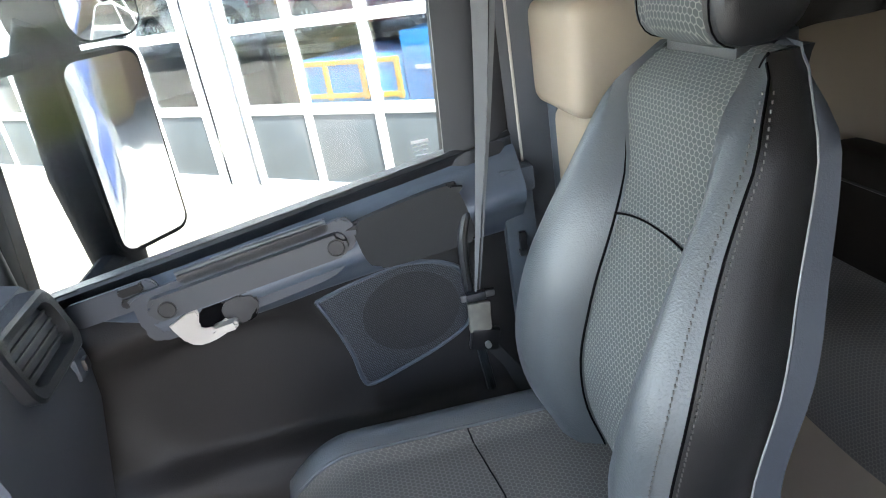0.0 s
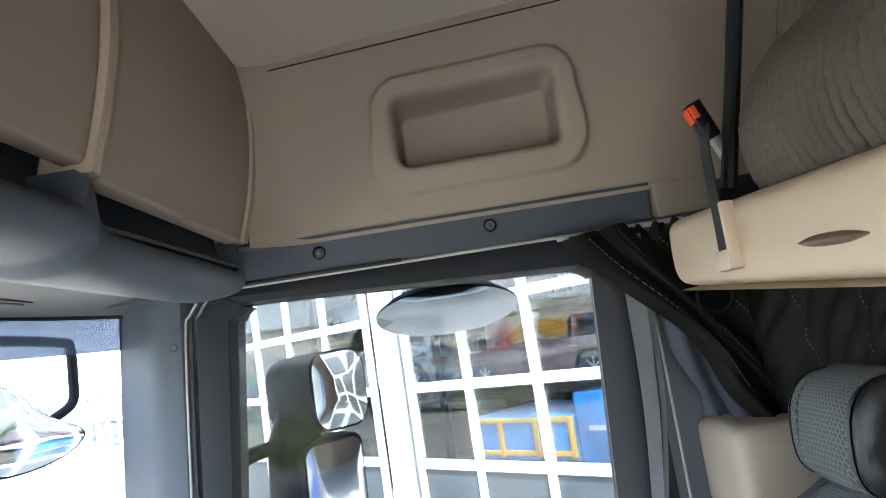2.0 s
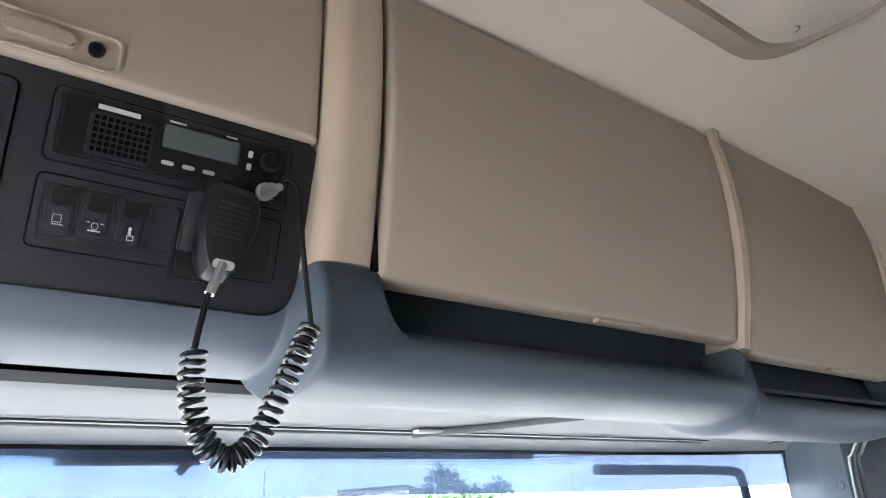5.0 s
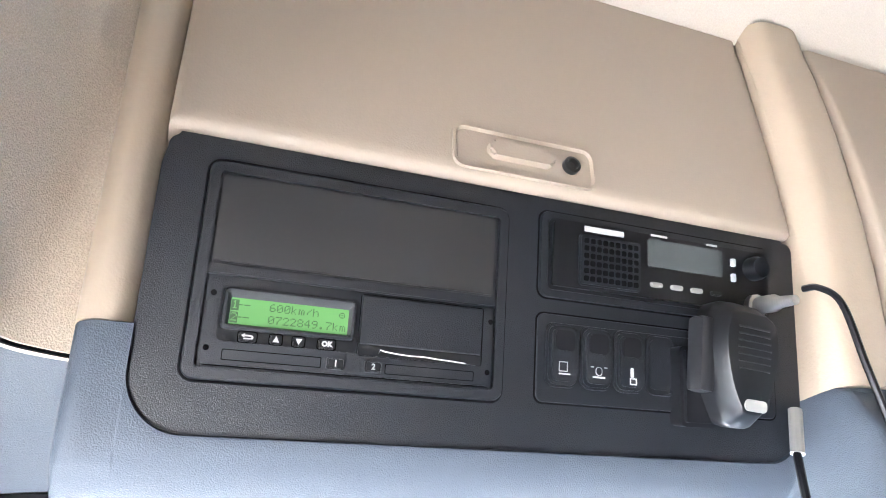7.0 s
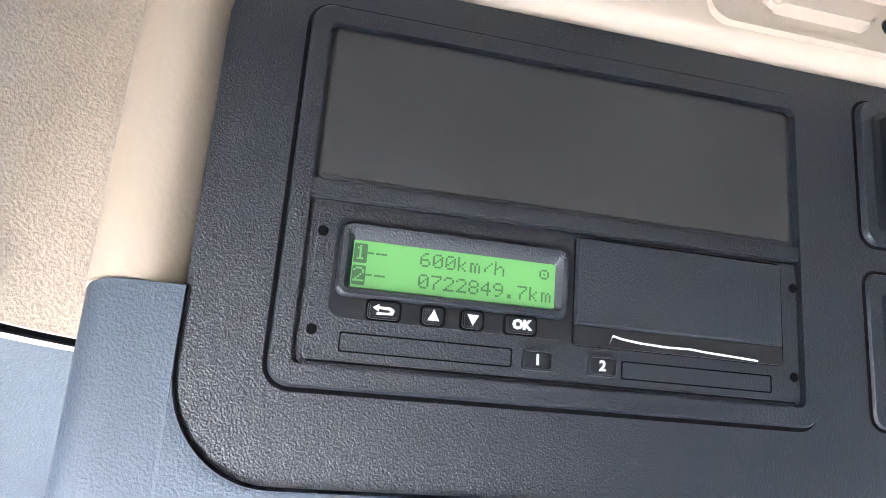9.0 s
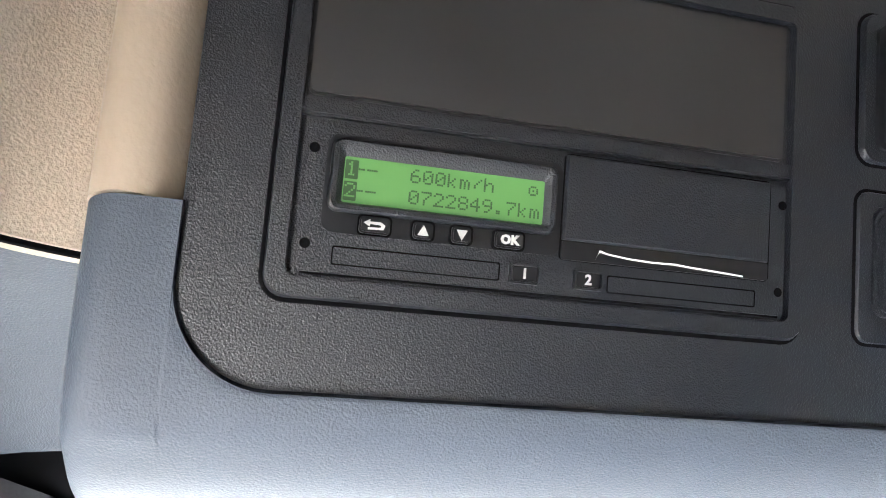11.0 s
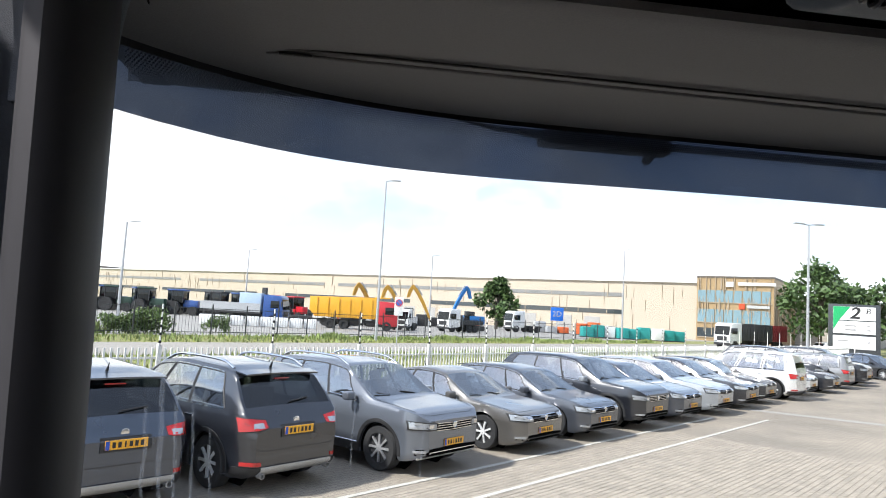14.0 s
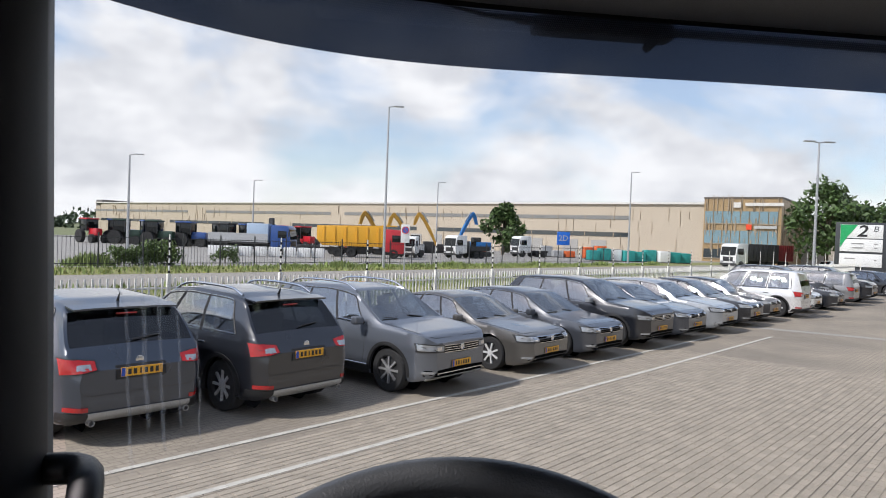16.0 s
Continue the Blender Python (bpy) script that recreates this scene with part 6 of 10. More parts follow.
part("belt_guide", box((0.056, 0.026, 0.030), (0.506, 0.194, 2.796), 0.008), BUNK_BEIGE_LIT, bunk, "beige belt guide")
part("guide_side", box((0.010, 0.020, 0.085), (0.482, 0.195, 2.832), 0.004), BUNK_BEIGE_LIT, bunk)
BK = Matrix.Translation((0.560, 0.172, 3.005)) @ Matrix.Rotation(radians(-20), 4, "X")
bm = box((0.024, 0.024, 0.062), (0, 0, 0.004), 0.004)
bm.transform(BK)
buck = part("buckle", bm, BLACK_SMOOTH, bunk, "black belt buckle with a red button")
bm = box((0.018, 0.004, 0.024), (0, 0.0125, 0.018), 0.0015)
box((0.004, 0.010, 0.020), (-0.0122, 0.007, 0.020), 0.001, bm=bm)
bm.transform(BK)
part("button", bm, RED_BUTTON, buck, "red release button")
bm = box((0.016, 0.012, 0.05), (0, -0.002, -0.045), 0.003)
bm.transform(BK)
part("buckle_stem", bm, STEEL, bunk)
bar = thing("bunk_post", "black upright bar beside the bunk", "post")
part("bar", tube([(0.552, 0.158, 2.90), (0.552, 0.085, 3.2), (0.552, 0.02, 3.47)], 0.012, sides=10), BLACK, bar)

# ---- gathered curtain on its rail ----
cur = thing("curtain", "dark brown pleated cab curtain gathered behind the door", "curtain", at=pose(0.9, 0.1, 2.9))


def drape(u, v):
    """u: from the front edge back, v: from the rail down; the front edge is drawn back and down to the locker."""
    front = 0.270 - 0.245 * v - 0.02 * math.sin(v * math.pi)
    rear = 0.02 - 0.30 * v
    y = front + (rear - front) * u
    base = 0.940 - 0.070 * v + 0.02 * u * v
    fold = (0.032 * math.sin(u * 7.5 + v * 1.6 - 0.6) + 0.010 * math.sin(u * 19 + v * 5 + 1)) * (0.35 + 0.65 * min(1, v * 2.0)) + 0.0025 * math.sin(u * 43 + v * 17) * v
    z = 2.912 - (0.395 + 0.03 * math.sin(u * 7)) * v + 0.010 * math.sin(u * 46) * (1 - v)
    return (min(0.952, base + fold), y, z)


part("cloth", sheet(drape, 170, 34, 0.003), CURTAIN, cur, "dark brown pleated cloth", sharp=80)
part("lining", sheet(lambda u, v: (0.900 - 0.01 * v + 0.008 * math.sin(u * 11 + v * 5), 0.205 - 0.075 * v ** 1.4 - 0.10 * u, 2.735 - 0.205 * v - 0.03 * u + 0.008 * math.sin(u * 9)), 24, 20, 0.002), CURTAIN_BLUE, cur, "slate curtain lining", sharp=80)
FOLD_L = smooth_curve([(0.915, 0.357, 2.906), (0.905, 0.300, 2.832), (0.893, 0.197, 2.733), (0.885, 0.159, 2.690), (0.880, 0.130, 2.640), (0.872, 0.106, 2.570), (0.862, 0.063, 2.509)], 6)
FOLD_R = smooth_curve([(0.925, 0.227, 2.925), (0.918, 0.190, 2.868), (0.910, 0.140, 2.790), (0.905, 0.089, 2.717), (0.900, 0.050, 2.660), (0.898, 0.014, 2.608), (0.895, -0.030, 2.526)], 6)


def front_fold(u, v):
    """The heavy front edge: drawn back and rolled over itself, with creases running down it."""
    k = v * (len(FOLD_L) - 1)
    i = min(int(k), len(FOLD_L) - 2)
    p = Vector(FOLD_L[i]).lerp(Vector(FOLD_L[i + 1]), k - i)
    q = Vector(FOLD_R[i]).lerp(Vector(FOLD_R[i + 1]), k - i)
    w = p.lerp(q, u)
    roll = 0.030 * math.sin(math.pi * min(1.0, u / 0.55)) ** 0.7 + 0.016 * math.sin(math.pi * max(0.0, (u - 0.5) / 0.5)) ** 2
    crease = 0.006 * math.sin(9 * u + 7 * v) * v + 0.004 * math.sin(23 * u - 11 * v + 1.0) * v + 0.003 * math.sin(31 * v + 5 * u) * max(0.0, v - 0.45)
    return (w.x - (roll + crease) * (0.45 + 0.55 * math.sin(math.pi * min(1.0, 0.15 + 0.6 * v))), w.y, w.z + 0.008 * math.sin(u * 13) * max(0.0, v - 0.8) * 5)


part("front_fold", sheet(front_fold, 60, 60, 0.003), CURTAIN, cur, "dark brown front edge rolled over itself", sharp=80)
for u in (0.33, 0.82):
    st = bmesh.new()
    for k in range(44):
        a, b = Vector(front_fold(u, 0.03 + k * 0.0215)), Vector(front_fold(u, 0.03 + k * 0.0215 + 0.012))
        tube([a + Vector((-0.0036, 0.001, 0.0)), b + Vector((-0.0036, 0.001, 0.0))], 0.0011, st, sides=4)
    part("stitching", st, THREAD, cur, "pale stitched line")
eye_at = Vector((0.862, 0.100, 2.752))
EYE_TURN = Vector((-0.93, 0.20, -0.30)).to_track_quat("Z", "Y").to_matrix().to_4x4()
bm = lathe([(0.036, -0.003), (0.035, 0.004), (0.031, 0.006), (0.027, 0.003), (0.026, -0.002)], sides=28)
bm.transform(Matrix.Translation(eye_at + Vector((-0.005, 0, 0))) @ EYE_TURN)
grom = part("grommet", bm, CURTAIN, cur, "round black grommet")
# no real hole: a near-black disc paints the shade inside the ring
bm = lathe([(0.027, 0.001), (0.0, 0.0005)], sides=28)
bm.transform(Matrix.Translation(eye_at + Vector((-0.005, 0, 0))) @ EYE_TURN)
part("opening", bm, GAP, grom, "near-black disc painting the shade in the grommet's hole")
for u in (0.40, 0.72):
    st = bmesh.new()
    for k in range(46):
        a, b = Vector(drape(u, 0.05 + k * 0.0195)), Vector(drape(u, 0.05 + k * 0.0195 + 0.010))
        off = Vector((-0.003, 0.0025, 0))
        tube([a + off, b + off], 0.0011, st, sides=4)
    part("stitching", st, THREAD, cur, "pale stitched line")
rails = thing("curtain_rail", "slim pale curtain rail over the door", "rail", kind="structure")
part("rail", tube([(0.958, 0.36, 2.917), (0.955, 0.0, 2.92), (0.945, -0.6, 2.92)], 0.006, sides=8), principled("rail_paint", (0.45, 0.43, 0.39), 0.5), rails)
for k in range(7):
    part("glider", box((0.014, 0.016, 0.02), (0.945, 0.33 - 0.06 * k, 2.906), 0.004), CURTAIN, rails)
hang_c = thing("hanging_cloth", "dark brown cloth hanging in folds under the bunk", "curtain")


def hung(u, v):
    x = 0.90 - 1.25 * u
    y = 0.02 - 0.13 * min(1.0, u * 2) + (0.028 * math.sin(u * 26 + v * 2.2) + 0.012 * math.sin(u * 61 - v * 4)) * (0.3 + 0.7 * v) + 0.004 * math.sin(u * 150 + v * 30)
    return (x, y, 2.80 - (0.345 + 0.03 * math.sin(u * 12)) * v)


part("cloth", sheet(hung, 200, 40, 0.003), CURTAIN, hang_c, sharp=80)
for u in (0.10, 0.22, 0.34, 0.47, 0.62):
    st = bmesh.new()
    for k in range(40):
        a, b = Vector(hung(u, 0.02 + k * 0.023)), Vector(hung(u, 0.02 + k * 0.023 + 0.011))
        tube([a + Vector((0, 0.004, 0)), b + Vector((0, 0.004, 0))], 0.0010, st, sides=4)
    part("stitching", st, THREAD, hang_c)

# ---- dashboard, its vent, driver's seat and steering wheel ----
dash = thing("dashboard", "dark slate dashboard with a side air vent", "dashboard", at=pose(0, 1.4, FLOOR_Z))
prof = [(1.95, 1.45), (1.95, 1.98), (1.62, 2.15), (1.40, 2.195), (1.22, 2.185), (1.13, 2.15), (1.10, 2.05), (1.14, 1.80), (1.25, 1.45)]
prof = [(p[1], p[2]) for p in smooth_curve([(0, a, b) for a, b in prof], 3)]
part("body", loft([[(x, y + 0.07 * max(0, 1 - ((x - 0.1) / 0.55) ** 2), z) for y, z in prof] for x in np.linspace(-0.94, 0.90, 24)]), GREY_DARK, dash, sharp=50)
part("side_pod", loft([[(x, y, z) for y, z in ((1.25, 2.255), (1.12, 2.262), (1.055, 2.245), (1.025, 2.20), (1.005, 2.10), (1.01, 2.02), (1.06, 1.80), (1.2, 1.6), (1.3, 1.6))] for x in (0.52, 0.60, 0.74, 0.835, 0.850)]), GREY_DARK, dash)
vent = part("vent", loft([[(0.74 + a, 1.03 - 0.012 + d + b * 0.25, 2.19 + b) for a, b in rounded(w, h, 0.025)] for w, h, d in ((0.20, 0.11, 0.02), (0.20, 0.11, -0.012), (0.19, 0.10, -0.016), (0.165, 0.078, -0.014), (0.165, 0.078, 0.015))]), BLACK, dash, "round-cornered air vent")
for k in range(5):
    part("slat", box((0.155, 0.03, 0.005), (0.74, 1.022 + 0.004 * k, 2.160 + 0.0145 * k), 0.002, Euler((radians(-25), 0, 0)).to_matrix()), BLACK, vent)
part("dial", box((0.05, 0.02, 0.045), (0.815, 1.008, 2.105), 0.01), GREY, dash)
part("dial_knob", box((0.02, 0.014, 0.022), (0.815, 0.998, 2.105), 0.005), BLACK_SMOOTH, dash)
wheel = thing("steering_wheel", "black truck steering wheel", "steering wheel", at=pose(-0.635, 1.0, 2.27))
WM = Matrix.Translation((-0.635, 1.000, 2.272)) @ Matrix.Rotation(radians(33), 4, "X")
bm = tube([(0.222 * math.cos(a), 0.222 * math.sin(a), 0) for a in np.linspace(0, 2 * math.pi, 65)], 0.017, sides=12)
bm.transform(WM)
part("rim", bm, LEATHER, wheel)
bm = lathe([(0.0, -0.03), (0.085, -0.03), (0.095, -0.005), (0.07, 0.012), (0, 0.015)], sides=28)
bm.transform(WM)
part("hub", bm, BLACK, wheel)
for a in (20, 160, 235, 305):
    bm = box((0.15, 0.035, 0.014), (0.15, 0, -0.008), 0.005)
    bm.transform(WM @ Matrix.Rotation(radians(a), 4, "Z"))
    part("spoke", bm, BLACK, wheel)
part("column", tube([(-0.635, 1.02, 2.24), (-0.635, 1.22, 1.95)], 0.05, sides=16), BLACK, wheel)
driver = thing("driver_seat", "dark grey driver's seat", "seat", at=pose(-0.56, 0.0, FLOOR_Z))
part("cushion", box((0.50, 0.52, 0.14), (-0.56, 0.16, 1.93), 0.05, seg=4), CUSHION_CLOTH, driver)
part("backrest", box((0.48, 0.12, 0.62), (-0.56, -0.16, 2.28), 0.05, Euler((radians(10), 0, 0)).to_matrix(), seg=4), SEAT_CLOTH, driver)
part("base", box((0.44, 0.46, 0.42), (-0.56, 0.16, 1.65), 0.03), BLACK, driver)

# ---- mirrors outside the passenger door and in front ----
mir = thing("door_mirror", "large black truck door mirror with a wide-angle mirror above", "mirror", at=pose(1.25, 1.1, 2.1))


def housing(c, w, h, d, yaw, tilt_, name, r, glass_in=0.008):
    """A rounded mirror head: bowed shell behind, glass facing the local -y side."""
    m = Matrix.Translation(c) @ Matrix.Rotation(radians(yaw), 4, "Z") @ Matrix.Rotation(radians(tilt_), 4, "X")
    o = rounded(w, h, r, 6)
    bm = loft([[(a, 0.0, b) for a, b in o], [(a * 1.03, d * 0.2, b * 1.01) for a, b in o], [(a * 1.02, d * 0.55, b * 0.99) for a, b in o], [(a * 0.93, d * 0.8, b * 0.94) for a, b in o], [(a * 0.72, d * 0.95, b * 0.82) for a, b in o], [(a * 0.4, d, b * 0.5) for a, b in o]])
    bm.transform(m)
    sh = part(name, bm, OUT_BLACK, mir, "black mirror housing")
    o = rounded(w * 0.93, h * 0.95, r * 0.9, 6)
    bm = loft([[(a, -0.004, b) for a, b in o], [(a * 0.4, -0.004 - glass_in * 0.8, b * 0.4) for a, b in o]], caps=True)
    bm.transform(m)
    part("mirror_glass", bm, MIRROR, sh, "silvered mirror glass", sharp=80)
    return sh


housing((1.36, 0.975, 2.325), 0.195, 0.44, 0.19, -40, 2, "main_head", 0.035, 0.004)
housing((1.36, 0.935, 2.665), 0.20, 0.205, 0.22, -34, 0, "wide_head", 0.055, 0.012)
part("arm", tube([(1.07, 1.16, 2.535), (1.20, 1.13, 2.548), (1.36, 1.06, 2.555)], 0.018, sides=10), OUT_BLACK, mir)
part("arm", tube([(1.03, 1.12, 2.07), (1.18, 1.12, 2.06), (1.34, 1.06, 2.10)], 0.035, sides=10), OUT_BLACK, mir)
part("spine", tube([(1.345, 1.07, 2.02), (1.36, 1.08, 2.3), (1.36, 1.07, 2.55), (1.345, 1.05, 2.62)], [0.055, 0.075, 0.07, 0.05], sides=18), OUT_BLACK, mir)
part("foot", tube([(1.10, 1.12, 2.00), (1.22, 1.11, 2.03), (1.34, 1.07, 2.06)], [0.05, 0.055, 0.06], sides=14), OUT_BLACK, mir)
kerb = thing("kerb_mirror", "domed kerb mirror over the passenger window", "mirror", at=pose(1.15, 0.6, 2.85))
KN, KT = Vector((-0.55, 0, -0.835)), Vector((0.835, 0, -0.55))


def kerb_ring(sc, out):
    return [Vector((1.15, 0.615, 2.812)) + KT * (0.092 * sc * math.sin(a)) + Vector((0, 0.168 * sc * math.cos(a), 0)) + KN * out for a in np.linspace(0, 2 * math.pi, 41)[:-1]]


part("dome", loft([kerb_ring(1.0, 0.0), kerb_ring(0.8, 0.004), kerb_ring(0.55, 0.0078), kerb_ring(0.25, 0.0098), kerb_ring(0.05, 0.0102)]), MIRROR, kerb, "domed mirror glass", sharp=80)
part("cap", loft([kerb_ring(1.0, -0.001), kerb_ring(1.0, -0.006), kerb_ring(0.85, -0.03), kerb_ring(0.3, -0.045)]), OUT_BLACK, kerb)
part("bracket", box((0.12, 0.085, 0.05), (1.10, 0.60, 2.895), 0.01), OUT_BLACK, kerb)
fm = thing("front_mirror", "front mirror on a curved arm outside the windscreen", "mirror", at=pose(1.1, 1.62, 2.6))
part("arm", tube(smooth_curve([(0.69, 1.62, 2.900), (1.0, 1.62, 2.898), (1.27, 1.62, 2.892), (1.308, 1.62, 2.870), (1.312, 1.62, 2.80), (1.30, 1.62, 2.735), (1.24, 1.64, 2.70)], 8), 0.013, sides=10), OUT_BLACK, fm, "black curved arm")
HEAD = [(p[0], p[1]) for p in smooth_curve([(1.03, 2.80, 0), (0.95, 2.755, 0), (0.865, 2.685, 0), (0.885, 2.635, 0), (0.98, 2.605, 0), (1.10, 2.594, 0), (1.24, 2.605, 0), (1.335, 2.635, 0), (1.335, 2.668, 0), (1.20, 2.715, 0), (1.10, 2.775, 0), (1.03, 2.80, 0)], 4)[:-1]]
HC = (1.09, 2.68)


def head_ring(sc, d):
    return [(HC[0] + (a - HC[0]) * sc, 1.62 + d, HC[1] + (b - HC[1]) * sc) for a, b in HEAD]


part("head", loft([head_ring(1.0, 0.0), head_ring(1.03, 0.02), head_ring(0.85, 0.07), head_ring(0.3, 0.10)]), OUT_BLACK, fm)
part("mirror_glass", loft([head_ring(0.95, -0.003), head_ring(0.7, -0.008), head_ring(0.3, -0.011)]), MIRROR, fm, "bowed mirror glass", sharp=80)
sens = thing("sensor_housing", "dark rain sensor and wiper parts behind the windscreen top", "sensor housing")
part("bar", tube([(x, glass_y(x, 2.925) + 0.03, 2.934) for x in np.linspace(-0.50, 0.5, 24)], 0.007, sides=8), BLACK, sens)
part("wedge", tube([(-0.62, glass_y(-0.62, 2.93) + 0.02, 2.940), (-0.55, glass_y(-0.55, 2.93) + 0.02, 2.932), (-0.49, glass_y(-0.5, 2.93) + 0.02, 2.932)], [0.002, 0.004, 0.006], sides=8), BLACK, sens)
part("box", box((0.225, 0.04, 0.026), (-0.362, glass_y(-0.35, 2.92) + 0.03, 2.930), 0.008), BLACK, sens)
part("pin", box((0.014, 0.014, 0.024), (-0.284, glass_y(-0.29, 2.91) + 0.025, 2.912), 0.004, Euler((0, radians(40), 0)).to_matrix()), BLACK, sens)


# ---- yard: frame of directions ----
ROW0 = Vector((-3.469, 7.744, 0))
ROW = Vector((0.7525, 0.6586, 0))        # along the parked row
OFF = Vector((-0.6586, 0.7525, 0))       # across it, away from the truck
ROW_ANGLE = math.atan2(ROW.y, ROW.x)


def yard(s, d, z=0.0):
    return ROW0 + ROW * s + OFF * d + Vector((0, 0, z))


def yard_m(s, d, z=0.0, turn=0.0):
    """Pose in the yard; with no turn its x runs along the row and its y away from the truck."""
    return Matrix.Translation(yard(s, d, z)) @ Matrix.Rotation(ROW_ANGLE + radians(turn), 4, "Z")


def paving_material(name, a, b, joint, bw=0.21, bh=0.105):
    m = principled(name, a, 0.85, vary=0.25, scale=0.5, grain=0.002, grain_scale=120, bump=0.4)
    nt = m.node_tree
    p = nt.nodes["Principled BSDF"]
    tc = nt.nodes.new("ShaderNodeTexCoord")
    mp = nt.nodes.new("ShaderNodeMapping")
    mp.inputs["Rotation"].default_value = (0, 0, -ROW_ANGLE)
    nt.links.new(tc.outputs["Object"], mp.inputs["Vector"])
    br = nt.nodes.new("ShaderNodeTexBrick")
    br.inputs["Scale"].default_value = 1.0
    br.inputs["Brick Width"].default_value, br.inputs["Row Height"].default_value = bw, bh
    br.inputs["Mortar Size"].default_value, br.inputs["Mortar Smooth"].default_value = 0.006, 0.3
    br.inputs["Color1"].default_value, br.inputs["Color2"].default_value, br.inputs["Mortar"].default_value = (*a, 1), (*b, 1), (*joint, 1)
    nt.links.new(mp.outputs["Vector"], br.inputs["Vector"])
    ns = nt.nodes.new("ShaderNodeTexNoise")
    ns.inputs["Scale"].default_value, ns.inputs["Detail"].default_value = 0.35, 6.0
    nt.links.new(tc.outputs["Object"], ns.inputs["Vector"])
    rp = nt.nodes.new("ShaderNodeValToRGB")
    rp.color_ramp.elements[0].position, rp.color_ramp.elements[0].color = 0.35, (0.72, 0.71, 0.70, 1)
    rp.color_ramp.elements[1].position, rp.color_ramp.elements[1].color = 0.7, (1.08, 1.06, 1.02, 1)
    nt.links.new(ns.outputs["Fac"], rp.inputs["Fac"])
    mx = nt.nodes.new("ShaderNodeMix")
    mx.data_type, mx.blend_type = "RGBA", "MULTIPLY"
    mx.inputs["Factor"].default_value = 1.0
    nt.links.new(br.outputs["Color"], mx.inputs[6])
    nt.links.new(rp.outputs["Color"], mx.inputs[7])
    nt.links.new(mx.outputs[2], p.inputs["Base Color"])
    bp = nt.nodes.new("ShaderNodeBump")
    bp.inputs["Strength"].default_value, bp.inputs["Distance"].default_value = 0.5, 0.006
    bp.invert = True
    nt.links.new(br.outputs["Fac"], bp.inputs["Height"])
    nt.links.new(bp.outputs["Normal"], p.inputs["Normal"])
    return m


PAVER = paving_material("grey_brick_paving", (0.285, 0.250, 0.203), (0.325, 0.286, 0.234), (0.15, 0.132, 0.11))
CONCRETE = principled("pale_concrete", (0.30, 0.285, 0.26), 0.9, vary=0.15, scale=0.4, grain=0.003, grain_scale=60)
GRASS = principled("rough_grass", (0.20, 0.205, 0.07), 0.95, vary=0.45, scale=0.5, grain=0.03, grain_scale=9, bump=0.8, speck=0.4)
ROADWAY = principled("pale_road_surface", (0.27, 0.25, 0.22), 0.9, vary=0.12, scale=0.3, grain=0.004, grain_scale=50)
YARD_FAR = principled("far_yard_concrete", (0.27, 0.26, 0.24), 0.9, vary=0.15, scale=0.2, grain=0.004, grain_scale=40)
LINE_PAINT = principled("worn_white_line_paint", (0.47, 0.45, 0.40), 0.8, vary=0.35, scale=6, grain=0.002, grain_scale=60, speck=0.25)
WHITE_STEEL = principled("white_fence_paint", (0.78, 0.77, 0.72), 0.5, vary=0.06, scale=3)
GALV = principled("galvanised_steel", (0.46, 0.47, 0.48), 0.45, 0.6, vary=0.1, scale=3)
DARK_STEEL = principled("dark_fence_steel", (0.035, 0.037, 0.04), 0.5, vary=0.15, scale=3)


def quad_patch(name, s0, s1, d0, d1, z, mat, label, n=4):
    bm = sheet(lambda u, v: tuple(yard(s0 + (s1 - s0) * u, d0 + (d1 - d0) * v, z)), n, n)
    return tagged(part(name, bm, mat), label, name, kind="structure")


ground = part("ground", sheet(lambda u, v: (-2500 + 5000 * u, -2500 + 5000 * v, -0.03), 10, 10), principled("far_ground", (0.15, 0.17, 0.08), 0.95, vary=0.3, scale=0.02))
tagged(ground, "flat open ground to the horizon", "ground", kind="structure")
pave = quad_patch("pavement", -60, 160, -60, 7.2, 0.0, PAVER, "grey brick paving of the truck yard")
quad_patch("grass", -60, 160, 7.2, 21.2, -0.012, GRASS, "strip of rough grass behind the fence")
quad_patch("road", -150, 260, 21.2, 28.4, 0.004, ROADWAY, "pale road behind the fence")
quad_patch("grass", -150, 260, 28.4, 35.0, -0.008, GRASS, "grass verge beyond the road")
quad_patch("pavement", -150, 260, 35.0, 140.0, -0.004, YARD_FAR, "pale concrete storage yard")
for s0, s1, d, w in ((-3, 17.3, 0.0, 0.09), (-3, 18.6, -1.13, 0.09)):
    own = bmesh.new()
    for k in range(44):
        a, b = s0 + (s1 - s0) * k / 44 + 0.004, s0 + (s1 - s0) * (k + 1) / 44 - 0.004
        own = extrude([tuple(yard(a, d - w / 2).xy), tuple(yard(b, d - w / 2).xy), tuple(yard(b, d + w / 2).xy), tuple(yard(a, d + w / 2).xy)], "z", 0.002, 0.0115, own)
    tagged(part("line_marking", own, LINE_PAINT), "worn white painted parking line", "line", "parking lines", kind="structure")
gut = part("gutter", extrude([tuple(yard(20.2, 1.0).xy), tuple(yard(20.6, 1.0).xy), tuple(yard(22.8, -9.0).xy), tuple(yard(22.2, -9.0).xy)], "z", 0.001, 0.006), CONCRETE)
tagged(gut, "pale drain strip across the paving", "gutter", kind="structure")

# ---- white picket fence ----
fence = thing("fence", "white steel picket fence with tall wired posts", "fence", at=Matrix.Translation(yard(0, 6.3)))
FD = 6.3


